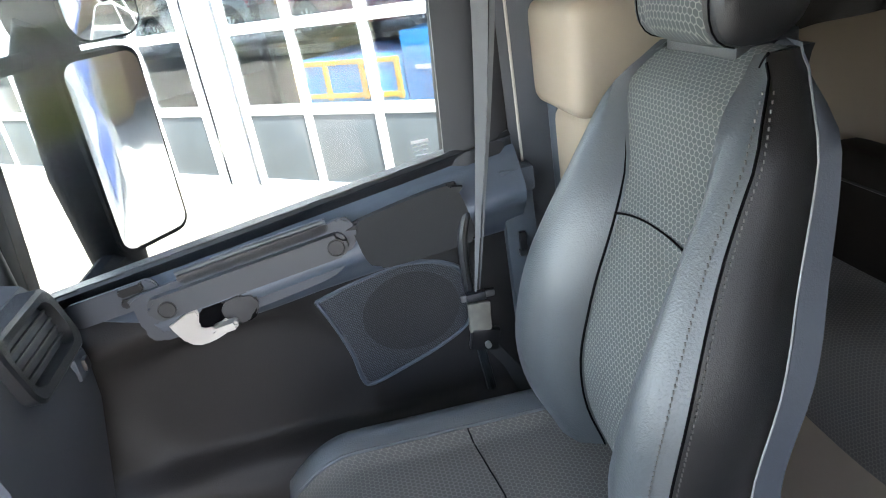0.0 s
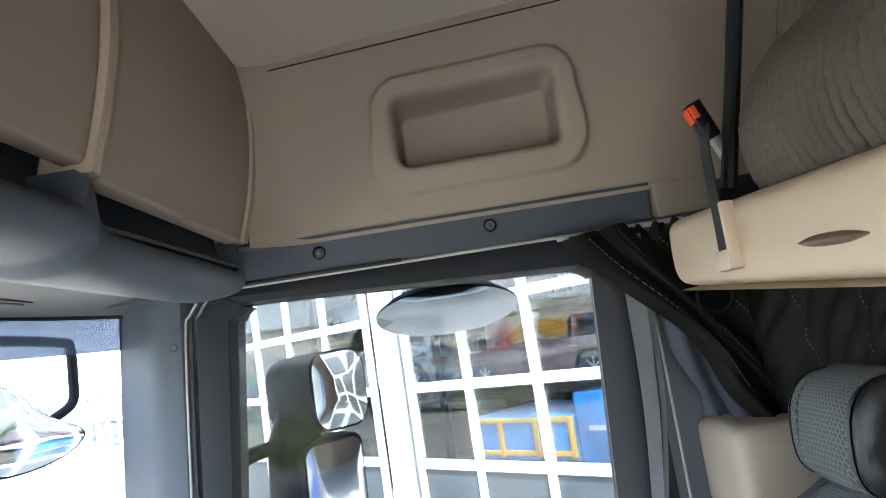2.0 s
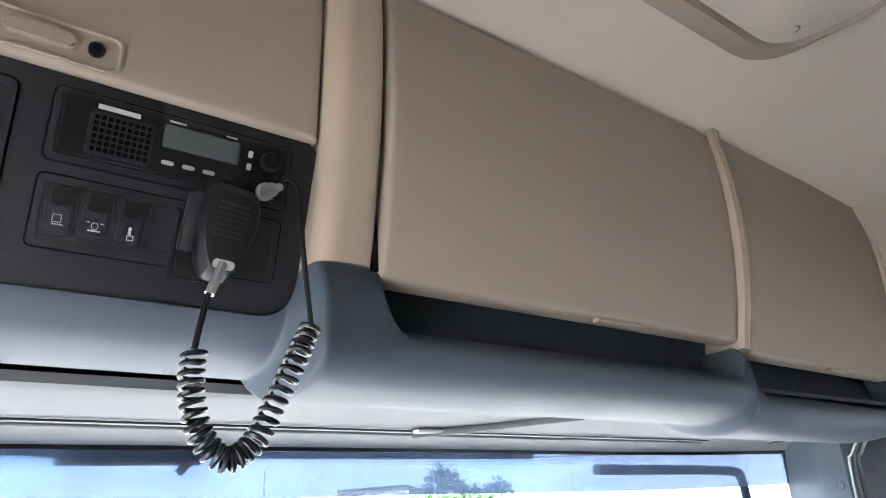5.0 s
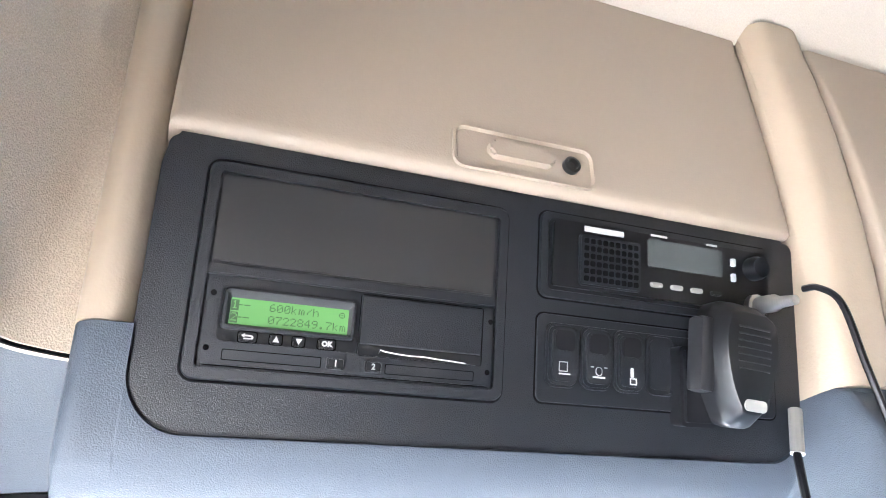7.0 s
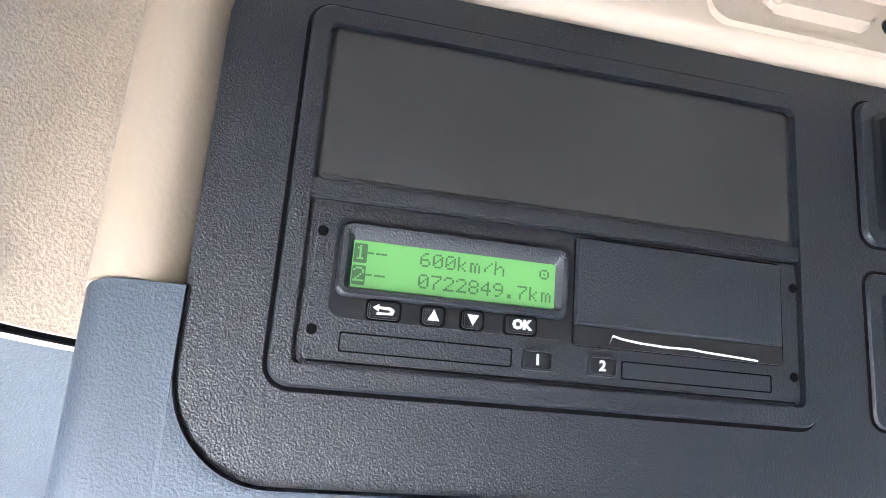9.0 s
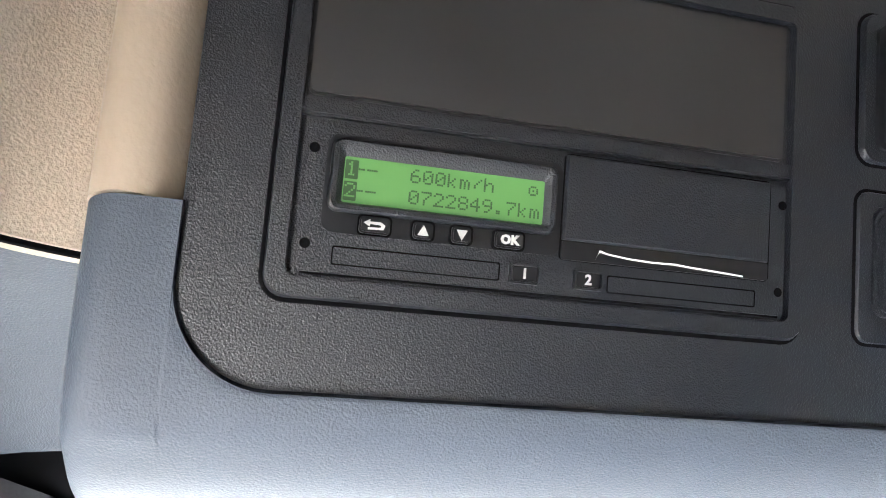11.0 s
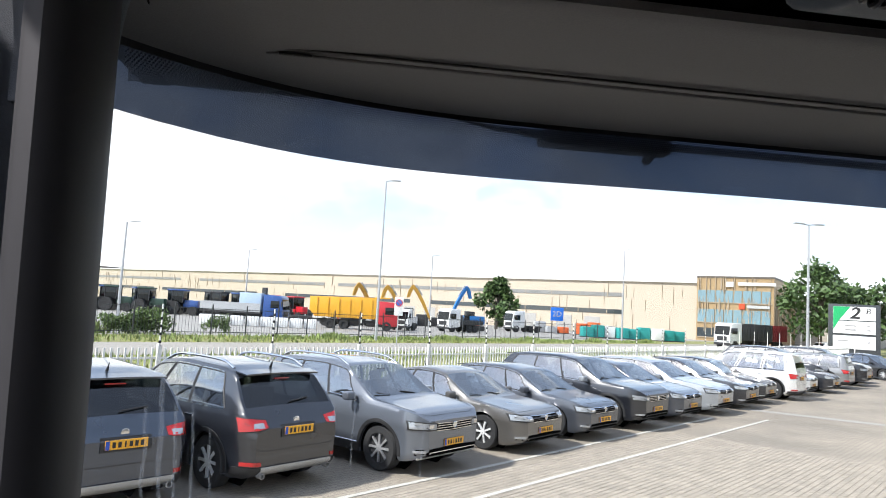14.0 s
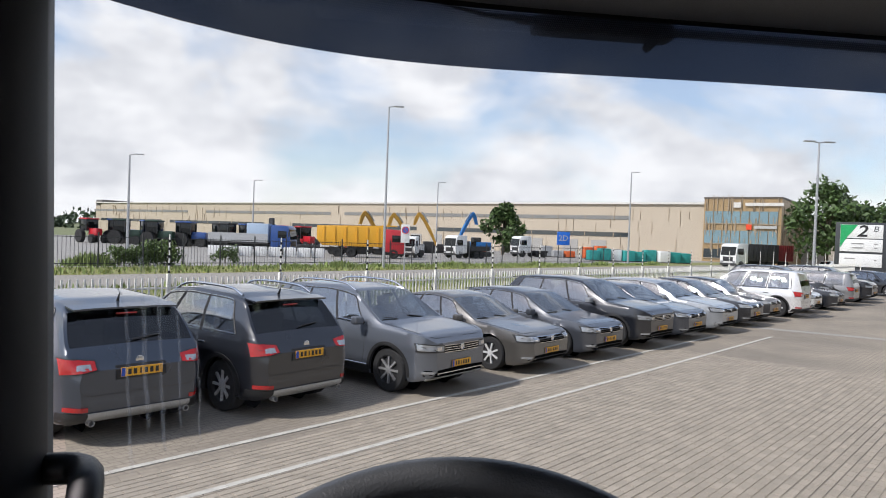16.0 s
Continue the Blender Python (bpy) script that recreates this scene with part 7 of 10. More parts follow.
def shared(name, me, m, parent, label=""):
    """A further object on a mesh that exists already."""
    ob = new(name, me)
    ob.parent = parent
    ob.matrix_basis = m
    if parent is not None and parent.parent is None:
        ob.matrix_parent_inverse = parent.matrix_basis.inverted()
    if label:
        tagged(ob, label)
    return ob


def mesh_of(bm, mat, name):
    bmesh.ops.recalc_face_normals(bm, faces=bm.faces)
    me = bpy.data.meshes.new(name)
    bm.to_mesh(me)
    bm.free()
    me.materials.append(mat)
    return me


picket = mesh_of(box((0.035, 0.025, 1.30), (0, 0, 0.88), 0), WHITE_STEEL, "picket")
post_me = mesh_of(box((0.08, 0.08, 1.62), (0, 0, 0.80), 0.008), WHITE_STEEL, "post")
rod_me = mesh_of(box((0.022, 0.022, 0.95), (0, 0, 1.95), 0), WHITE_STEEL, "rod")
ins_me = mesh_of(lathe([(0.012, 0), (0.028, 0.01), (0.028, 0.05), (0.012, 0.06)], sides=8), BLACK_SMOOTH, "insulator")
count = 0
far_pickets = bmesh.new()
for k in range(560):
    s = -7 + 0.135 * k
    if abs((s + 7) % 2.7) < 0.06:
        continue
    if count < 300:
        shared("picket", picket, yard_m(s, FD), fence)
        count += 1
    else:
        bm = box((0.035, 0.025, 1.30), (0, 0, 0.88))
        bm.transform(yard_m(s, FD))
        far_pickets = join(far_pickets, bm)
tagged(part("far_pickets", far_pickets, WHITE_STEEL, fence), kind="stuff")
for k in range(30):
    s = -7 + 2.7 * k
    shared("post", post_me, yard_m(s, FD), fence)
    shared("rod", rod_me, yard_m(s, FD), fence)
    if k < 16:
        for z in (1.62, 1.78, 1.94, 2.10, 2.26):
            shared("insulator", ins_me, yard_m(s, FD, z), fence)
for z in (0.40, 1.32):
    part("rail", box((78, 0.03, 0.045), (33.0, 0.02, z)), WHITE_STEEL, fence).data.transform(yard_m(-1, FD))

# dark fence of the storage yard
df = thing("yard_fence", "dark steel bar fence round the storage yard", "fence", at=Matrix.Translation(yard(0, 34)))
own = bmesh.new()
vv, ff = [], []
for k in range(620):
    s = -60 + 0.22 * k
    for z in (0.1, 1.9):
        for dx, dy in ((-0.012, 0), (0.012, 0)):
            vv.append(tuple(yard(s + dx, 34.2 + dy, z)))
    n = len(vv)
    ff.append((n - 4, n - 3, n - 1, n - 2))
me = bpy.data.meshes.new("bars")
me.from_pydata(vv, [], ff)
me.materials.append(DARK_STEEL)
ob = new("bars", me)
hang(ob, df)
tagged(ob, kind="stuff")
for k in range(52):
    bm = box((0.07, 0.07, 2.1), (0, 0, 1.05))
    bm.transform(yard_m(-60 + 2.6 * k, 34.2))
    part("post", bm, DARK_STEEL, df)
for z in (0.25, 1.8):
    part("rail", box((137, 0.03, 0.04), (8.5, 0.02, z)), DARK_STEEL, df).data.transform(yard_m(0, 34.2))

# ---- parked cars ----
TYRE = principled("tyre_rubber", (0.02, 0.02, 0.021), 0.8, vary=0.2, scale=12)
ALLOY = principled("alloy_wheel", (0.72, 0.72, 0.72), 0.35, 0.25, vary=0.08, scale=9)
ALLOY_DARK = principled("dark_alloy_wheel", (0.36, 0.36, 0.365), 0.35, 0.4, vary=0.1, scale=9)
CAR_GLASS = principled("dark_car_glass", (0.006, 0.008, 0.009), 0.0, vary=0.5, scale=1.6, shine=0.5)
SIDE_GLASS = glass("side_car_glass", (0.72, 0.76, 0.76), reflect=1.0)
PRIVACY_GLASS = glass("dark_rear_glass", (0.12, 0.135, 0.14), reflect=0.25)
CABIN = principled("dark_cabin_lining", (0.022, 0.022, 0.024), 0.85, vary=0.2, scale=6)
CABIN_SEAT = principled("grey_cabin_seat", (0.05, 0.05, 0.052), 0.8, vary=0.2, scale=9)
LAMP_CLEAR = principled("clear_headlamp", (0.42, 0.44, 0.46), 0.08, 0.5, vary=0.4, scale=14, coat=0.8)
LAMP_RED = principled("red_tail_lamp", (0.42, 0.012, 0.012), 0.15, vary=0.2, scale=14, coat=0.7)
PLATE = principled("yellow_number_plate", (0.80, 0.40, 0.02), 0.5, vary=0.04, scale=20)
PLATE_BLUE = principled("blue_plate_band", (0.02, 0.08, 0.45), 0.5, vary=0.04, scale=20)
TRIM_BLACK = principled("black_car_trim", (0.02, 0.02, 0.021), 0.5, vary=0.15, scale=8)
CHROME = principled("chrome_trim", (0.7, 0.7, 0.7), 0.12, 1.0, vary=0.03, scale=8)
SKID = principled("silver_skid_plate", (0.42, 0.42, 0.41), 0.45, 0.3, vary=0.08, scale=8)


def paint(name, c):
    return principled(name, c, 0.30, 0.30, vary=0.05, scale=1.5, coat=1.0, shine=0.9)


PAINTS = {n: paint(n + "_car_paint", c) for n, c in dict(navy=(0.026, 0.038, 0.060), black=(0.013, 0.015, 0.021), slate=(0.115, 0.128, 0.152), brown=(0.105, 0.098, 0.090),
          graphite=(0.060, 0.066, 0.080), silver=(0.34, 0.36, 0.38), white=(0.75, 0.75, 0.74), red=(0.16, 0.02, 0.02), grey=(0.22, 0.225, 0.23)).items()}

# outlines along the car, front at x = 1, rear at x = 0: (x, belt or bonnet height, roof height), in shares of length and height
SHAPES = {
    "suv": dict(top=[(0, 0.50), (0.02, 0.60), (0.045, 0.66), (0.13, 0.945), (0.22, 0.985), (0.45, 1.0), (0.58, 0.965), (0.755, 0.665), (0.80, 0.655), (0.93, 0.615), (0.985, 0.575), (1, 0.50)], belt=0.625, screen=(0.585, 0.75), rear=(0.05, 0.125), side=((0.12, 0.70), (0.20, 0.585)), ride=0.24),
    "hatch": dict(top=[(0, 0.48), (0.02, 0.58), (0.05, 0.66), (0.15, 0.93), (0.27, 0.99), (0.42, 1.0), (0.55, 0.955), (0.735, 0.645), (0.78, 0.63), (0.93, 0.570), (0.985, 0.525), (1, 0.45)], belt=0.61, screen=(0.56, 0.73), rear=(0.055, 0.145), side=((0.13, 0.68), (0.23, 0.56)), ride=0.17),
    "sedan": dict(top=[(0, 0.45), (0.015, 0.60), (0.05, 0.665), (0.13, 0.68), (0.16, 0.70), (0.28, 0.93), (0.38, 0.99), (0.46, 1.0), (0.56, 0.955), (0.725, 0.645), (0.78, 0.63), (0.93, 0.570), (0.985, 0.525), (1, 0.45)], belt=0.62, screen=(0.57, 0.72), rear=(0.165, 0.275), side=((0.19, 0.68), (0.31, 0.565)), ride=0.16),
    "wagon": dict(top=[(0, 0.47), (0.015, 0.58), (0.04, 0.66), (0.13, 0.92), (0.2, 0.97), (0.42, 1.0), (0.56, 0.955), (0.725, 0.645), (0.78, 0.63), (0.93, 0.570), (0.985, 0.525), (1, 0.45)], belt=0.62, screen=(0.57, 0.72), rear=(0.045, 0.125), side=((0.09, 0.68), (0.16, 0.565)), ride=0.16),
    "van": dict(top=[(0, 0.50), (0.01, 0.62), (0.03, 0.93), (0.06, 0.985), (0.25, 1.0), (0.52, 0.99), (0.62, 0.95), (0.80, 0.63), (0.84, 0.61), (0.95, 0.52), (0.99, 0.42), (1, 0.36)], belt=0.57, screen=(0.63, 0.795), rear=(0.012, 0.028), side=((0.08, 0.76), (0.09, 0.63)), ride=0.2),
}


def wheel_mesh(r, w, dark, spokes):
    """Tyre and rim about the local y axis, the outer face at +y."""
    turn = Euler((radians(-90), 0, 0)).to_matrix()
    tyre = lathe([(r * 0.66, -w / 2), (r * 0.92, -w / 2), (r, -w * 0.36), (r, w * 0.36), (r * 0.93, w / 2), (r * 0.66, w / 2), (r * 0.64, w * 0.3)], turn=turn, sides=28)
    rim = lathe([(r * 0.64, -w * 0.2), (r * 0.67, w * 0.48), (r * 0.62, w * 0.46), (r * 0.58, w * 0.2), (0.03, w * 0.16)], turn=turn, sides=24)
    sp = bmesh.new()
    for k in range(spokes):
        b = loft([[(r * q, w * yy, zz * r) for yy, zz in ((0.30, -h_), (0.44, -h_), (0.44, h_), (0.30, h_))] for q, h_ in ((0.06, 0.40 / spokes), (0.3, 0.30 / spokes), (0.62, 0.42 / spokes))])
        b.transform(Matrix.Rotation(2 * math.pi * k / spokes, 4, "Y"))
        sp = join(sp, b)
    lathe([(r * 0.16, w * 0.2), (r * 0.16, w * 0.44), (0, w * 0.46)], turn=turn, sides=14, bm=sp)
    return mesh_of(tyre, TYRE, "tyre"), mesh_of(rim, TRIM_BLACK, "rim"), mesh_of(sp, ALLOY_DARK if dark else ALLOY, "spokes")


def lean_mesh(name, verts, faces, mat):
    """A mesh from the faces given, with only the corners that they use."""
    used = sorted({i for f in faces for i in f})
    at = {i: k for k, i in enumerate(used)}
    me = bpy.data.meshes.new(name)
    me.from_pydata([verts[i] for i in used], [], [tuple(at[i] for i in f) for f in faces])
    me.materials.append(mat)
    for p in me.polygons:
        p.use_smooth = True
    me.set_sharp_from_angle(angle=radians(38))
    return new(name, me)


SIDE_Z, SIDE_W = (0.0, 0.06, 0.16, 0.32, 0.50, 0.66, 0.72, 0.80, 0.92, 1.0), (0.925, 0.955, 0.968, 0.972, 0.980, 0.998, 1.0, 0.990, 0.972, 0.955)
CUTS = {"van": (0.03, 0.30, 0.335, 0.64, 0.675, 0.985)}


def car(label, shape, size, colour, m, rear_to_us=False, rails=False, group="parked cars", dark_wheels=False, spokes=8, mirror=None, skid=False, lamp_h=0.55, fine=True, clad=None):
    """A parked car; local x ahead, y to its left, origin on the ground in the middle. size: length, width, height."""
    L, W, H = size
    S = SHAPES[shape]
    ob = thing("car", label, "car", group, at=m)
    tx, tz = [(p[0] - 0.5) * L for p in S["top"]], [p[1] * H for p in S["top"]]
    hw, ride = W / 2, S["ride"]
    wr = 0.335 if H < 1.55 else 0.365
    wheels_x = (L * 0.5 - 0.19 * L, -L * 0.5 + 0.195 * L)
    arch_r = wr + 0.05
    clad = (shape in ("suv", "van")) if clad is None else clad
    made = []

    def top(x):
        """Outline of the top with its corners rounded off."""
        return float(sum(np.interp(x + d * L, tx, tz) for d in (-0.022, -0.014, -0.007, 0.0, 0.007, 0.014, 0.022)) / 7)

    def plan(x):
        """Half width along the car: the corners are drawn in, more at the nose."""
        u = x / (L / 2)
        n = max(0.0, (abs(u) - 0.80) / 0.20)
        return hw * (1 - 0.07 * abs(u) ** 4 - (0.24 if u > 0 else 0.17) * n ** 2.6)

    def belt(x):
        return min(S["belt"] * H + 0.03 * H * (-x / L), top(x) - 0.005)

    def upper(x):
        """Half width at the roof."""
        t = (top(x) - belt(x)) / (H * 0.38)
        return plan(x) * (0.93 - 0.20 * min(1, max(0, t)))

    def under(x):
        u = abs(x) / (L / 2)
        return ride + 0.13 * max(0, (u - 0.82) / 0.18) ** 2

    def hem(x):
        """Lower edge of the flanks, cut out round over the wheels."""
        z = under(x)
        for xw in wheels_x:
            d = abs(x - xw)
            if d < arch_r:
                z = max(z, wr + math.sqrt(arch_r ** 2 - d * d))
        return z

    def side_y(x, z):
        z0, b = under(x), belt(x)
        return plan(x) * float(np.interp((z - z0) / max(0.05, b - z0), SIDE_Z, SIDE_W))

    step = 0.021 if fine else 0.05
    xs = list(np.linspace(-L / 2, L / 2, int(L / step)))
    xs += [s_ * (L / 2 - e) for s_ in (-1, 1) for e in (0.003, 0.008, 0.014)] + [xw + s_ * arch_r * c for xw in wheels_x for s_ in (-1, 1) for c in (1.0005, 0.9995, 0.985, 0.96)]
    xs = sorted(set(round(float(x), 4) for x in xs))
    VS = (0.04, 0.18, 0.34, 0.50, 0.66, 0.80, 0.885)
    verts, rows = [], []
    for x in xs:
        w, b, t, r, z0, zh = plan(x), belt(x), top(x), upper(x), under(x), hem(x)
        half = [(0.0, max(z0, zh - 0.01)), (w * 0.86, max(z0, zh - 0.01))]
        for q, f in zip(SIDE_Z, SIDE_W):
            half.append((w * f, max(z0 + (b - z0) * q, zh)))
        for v in VS:
            half.append((w * 0.955 + (r - w * 0.955) * float(np.interp(v, [0, 0.55, 0.86, 1], [0, 0.52, 0.96, 1.0])), b + (t - b) * v))
        half += [(r * 0.955, t - (t - b) * 0.055), (r * 0.90, t - 0.014 * H * min(1, (t - b) / 0.2)), (r * 0.72, t - 0.005 * H * min(1, (t - b) / 0.2)), (r * 0.40, t + 0.001), (0.0, t + 0.006)]
        n0 = len(verts)
        verts += [(x, y, z) for y, z in half] + [(x, -y, z) for y, z in reversed(half[1:-1])]
        rows.append(n0)
    n_half = 2 + len(SIDE_Z) + len(VS) + 5
    n_ring = 2 * n_half - 2
    j_belt, j_roof = 2 + len(SIDE_Z) - 1, 2 + len(SIDE_Z) + len(VS)
    (a0, a1), (b0, b1) = S["side"]
    cuts = CUTS.get(shape, (0.01, 0.33, 0.352, 0.70, 0.722, 0.985))

    def xa(v):
        return (a0 + (b0 - a0) * v - 0.5) * L

    def xb(v):
        return (a1 + (b1 - a1) * v - 0.5) * L

    groups = {}
    c_front, c_rear = [(c - 0.5) * L for c in S["screen"]], [(c - 0.5) * L for c in S["rear"]]
    for i in range(len(xs) - 1):
        xm = (xs[i] + xs[i + 1]) / 2
        for j in range(n_ring):
            jj = j if j < n_half - 1 else n_ring - 1 - j
            key = "body"
            if j_belt < jj < j_roof - 1:
                v = (VS[jj - j_belt - 1] + VS[jj - j_belt]) / 2
                f = (xm - xa(v)) / (xb(v) - xa(v))
                for c in range(0, 6, 2):
                    if cuts[c] < f < cuts[c + 1] and top(xm) - belt(xm) > 0.12:
                        key = ("side_window", c, j < n_half - 1)
            elif jj >= j_roof:
                if c_front[0] < xm < c_front[1]:
                    key = "windscreen"
                elif c_rear[0] < xm < c_rear[1]:
                    key = "rear_window"
            a, b = rows[i] + j, rows[i] + (j + 1) % n_ring
            groups.setdefault(key, []).append((a, b, b + rows[i + 1] - rows[i], a + rows[i + 1] - rows[i]))
    groups["body"] += [tuple(range(rows[0], rows[0] + n_ring)), tuple(range(rows[-1] + n_ring - 1, rows[-1] - 1, -1))]
    for key, faces in groups.items():
        if key == "body":
            made.append(lean_mesh("body", verts, faces, PAINTS[colour]))
        elif key == "windscreen":
            made.append(lean_mesh(key, verts, faces, SIDE_GLASS))
        elif key == "rear_window":
            made.append(lean_mesh(key, verts, faces, PRIVACY_GLASS))
        else:
            made.append(lean_mesh("side_window", verts, faces, SIDE_GLASS))

    def add(name, bm, mat, label_="", sharp_=35):
        o = part(name, bm, mat, None, label_, sharp_)
        made.append(o)
        return o

    def end_x(y, z, end):
        """How far out the nose (end 1) or the tail (-1) stands at a place across and up."""
        x = end * L / 2
        for _ in range(60):
            if abs(y) <= side_y(x, z) + 1e-4 and under(x) - 0.02 <= z <= top(x) + 0.005:
                break
            x -= end * 0.012
        return x

    def patch(name, mat, end, y0, y1, low, high, off=0.008, nu=12, nv=4, label_=""):
        """A skin laid on the nose or tail from y0 to y1, between two heights that may change across."""
        def f(u, v):
            y = y0 + (y1 - y0) * u
            z = low(u) + (high(u) - low(u)) * v
            return (end_x(y, z, end) + end * off, y * (1 + 0.004), z)
        return add(name, sheet(f, nu, nv, 0.012), mat, label_, 50)

    # cabin behind the glass
    xd = c_front[1] - 0.10 * L
    x_back = max(c_rear[1], xa(0) + 0.1)
    add("cabin_tub", box((xd - x_back + 0.1, W * 0.80, 0.30), ((xd + x_back) / 2, 0, S["belt"] * H - 0.24), 0.05), CABIN)
    add("dashboard", box((0.34, W * 0.78, 0.16), (xd + 0.20, 0, S["belt"] * H - 0.05), 0.06), CABIN)
    for sx_, sy_ in ((xd - 0.52, 1), (xd - 0.52, -1), (xd - 1.35, 1), (xd - 1.35, -1)):
        bm = box((0.16, 0.46, 0.52), (sx_ - 0.06, sy_ * W * 0.20, S["belt"] * H - 0.04), 0.05, Euler((0, radians(-12), 0)).to_matrix())
        box((0.10, 0.26, 0.17), (sx_ - 0.13, sy_ * W * 0.20, S["belt"] * H + 0.30), 0.04, Euler((0, radians(-12), 0)).to_matrix(), bm=bm)
        add("cabin_seat", bm, CABIN_SEAT)
    if fine:
        bm = tube([(xd - 0.10 - 0.05 * math.sin(a), W * 0.20 + 0.18 * math.cos(a), S["belt"] * H + 0.04 + 0.17 * math.sin(a)) for a in np.linspace(0, 2 * math.pi, 20)], 0.013, sides=6)
        add("steering_wheel", bm, CABIN)
        add("cabin_mirror", box((0.03, 0.22, 0.06), (c_front[0] + 0.12, 0, top(c_front[0]) - 0.09), 0.015), CABIN)

    def at(f, v, off, sgn):
        """A place on the glazed flank."""
        x = xa(v) + (xb(v) - xa(v)) * f
        b, t, w, r = belt(x), top(x), plan(x) * 0.955, upper(x)
        return (x, sgn * (w + (r - w) * float(np.interp(v, [0, 0.55, 0.86, 1], [0, 0.52, 0.96, 1.0])) + off), b + (t - b) * v)

    bright = CHROME if shape in ("suv", "sedan", "wagon") else TRIM_BLACK
    for sgn in (-1, 1):
        add("window_trim", tube([at(f, 0.10, 0.004, sgn) for f in np.linspace(0.0, 1.0, 12)], 0.011, sides=6), bright)
        add("window_trim", tube([at(0.0, v, 0.002, sgn) for v in np.linspace(0.10, 0.85, 7)] + [at(f, 0.85, 0.002, sgn) for f in np.linspace(0.06, 0.96, 10)] + [at(1.0, v, 0.002, sgn) for v in np.linspace(0.80, 0.10, 7)], 0.011, sides=6), TRIM_BLACK)
        for f in ((cuts[1] + cuts[2]) / 2, (cuts[3] + cuts[4]) / 2):
            add("door_pillar", tube([at(f, v, 0.0, sgn) for v in np.linspace(0.04, 0.86, 6)], 0.024, sides=6, flat=0.5), TRIM_BLACK)
        for k, f in enumerate((0.36, 0.715)):
            x0 = xa(0) + (xb(0) - xa(0)) * f
            zs = [ride + 0.12 + (S["belt"] * H - ride - 0.13) * q / 8 for q in range(9)]
            add("door_seam", tube([(x0 + 0.03 * q / 8, sgn * (side_y(x0, z) - 0.0012), z) for q, z in enumerate(zs)], 0.0036, sides=4), TRIM_BLACK)
            zh = S["belt"] * H - 0.115
            add("door_handle", box((0.19, 0.035, 0.028), (x0 - 0.16 + 0.02, sgn * (side_y(x0 - 0.15, zh) + 0.008), zh), 0.010), PAINTS[colour] if k else bright)
        x0 = xb(0) - 0.10
        add("door_seam", tube([(x0 + 0.10 * math.sin(q / 8 * 1.2), sgn * (side_y(x0, z) - 0.0012), z) for q, z in enumerate([ride + 0.12 + (S["belt"] * H - ride - 0.13) * q / 8 for q in range(9)])], 0.0036, sides=4), TRIM_BLACK)
        if clad:
            add("sill_trim", sheet(lambda u, v: (wheels_x[1] + arch_r + (wheels_x[0] - wheels_x[1] - 2 * arch_r) * u, sgn * (side_y(0, ride + 0.02 + 0.13 * v) + 0.006), ride + 0.01 + 0.13 * v), 6, 4, 0.01 * sgn), TRIM_BLACK)
            if shape == "suv":
                add("sill_strip", tube([(x, sgn * (side_y(x, ride + 0.20) + 0.004), ride + 0.155) for x in np.linspace(wheels_x[1] + arch_r + 0.05, wheels_x[0] - arch_r - 0.05, 8)], 0.009, sides=6), bright)
        mx = xb(0.12) - 0.06
        bm = box((0.15, 0.20, 0.14), (mx, sgn * (hw * 0.95 + 0.13), S["belt"] * H + 0.085), 0.05, seg=3)
        add("wing_mirror", bm, PAINTS[mirror or colour])
        add("mirror_foot", box((0.06, 0.10, 0.05), (mx, sgn * (hw * 0.93 + 0.02), S["belt"] * H + 0.035), 0.015), TRIM_BLACK)
        if rails:
            add("roof_rail", tube(smooth_curve([(xa(1) - 0.03 * L, sgn * upper(xa(1)) * 0.90, top(xa(1)) - 0.015), (xa(1) + 0.05 * L, sgn * upper(0) * 0.90, H + 0.035), (xb(1) - 0.10 * L, sgn * upper(0) * 0.90, H + 0.035), (xb(1) - 0.01 * L, sgn * upper(xb(1)) * 0.90, top(xb(1)) - 0.005)], 6), 0.021, sides=8), CHROME)
        for xw in wheels_x:
            if clad:
                add("arch_trim", loft([[(xw + (arch_r + rr) * math.cos(a), sgn * (side_y(xw + (arch_r + rr) * math.cos(a), max(ride + 0.03, wr + (arch_r + rr) * math.sin(a))) + dd), max(ride + 0.03, wr + (arch_r + rr) * math.sin(a))) for a in np.linspace(-0.12, math.pi + 0.12, 26)] for rr, dd in ((-0.004, -0.03), (-0.004, 0.010), (0.03, 0.012), (0.058, 0.008), (0.060, -0.01))], caps=False, closed=False), TRIM_BLACK)
            # arch shade is put into the near-black liner and closing disc
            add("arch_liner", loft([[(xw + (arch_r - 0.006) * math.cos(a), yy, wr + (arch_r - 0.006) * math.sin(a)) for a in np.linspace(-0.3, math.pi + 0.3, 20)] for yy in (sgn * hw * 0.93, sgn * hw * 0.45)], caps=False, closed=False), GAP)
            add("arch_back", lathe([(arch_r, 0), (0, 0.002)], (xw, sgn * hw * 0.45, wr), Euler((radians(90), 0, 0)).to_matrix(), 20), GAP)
    # nose
    fz = lamp_h * S["belt"] * H * 1.30
    for sgn in (-1, 1):
        y0, y1 = sgn * hw * 0.52, sgn * hw * 0.92
        patch("lamp_bezel", TRIM_BLACK, 1, y0 - sgn * 0.02, y1 + sgn * 0.01, lambda u: fz - 0.015 + 0.010 * u, lambda u: fz + 0.100 + 0.035 * u, 0.003, 14, 5)
        patch("headlamp", LAMP_CLEAR, 1, y0, y1, lambda u: fz + 0.005 + 0.012 * u, lambda u: fz + 0.085 + 0.035 * u, 0.008, 14, 5, "clear headlamp")
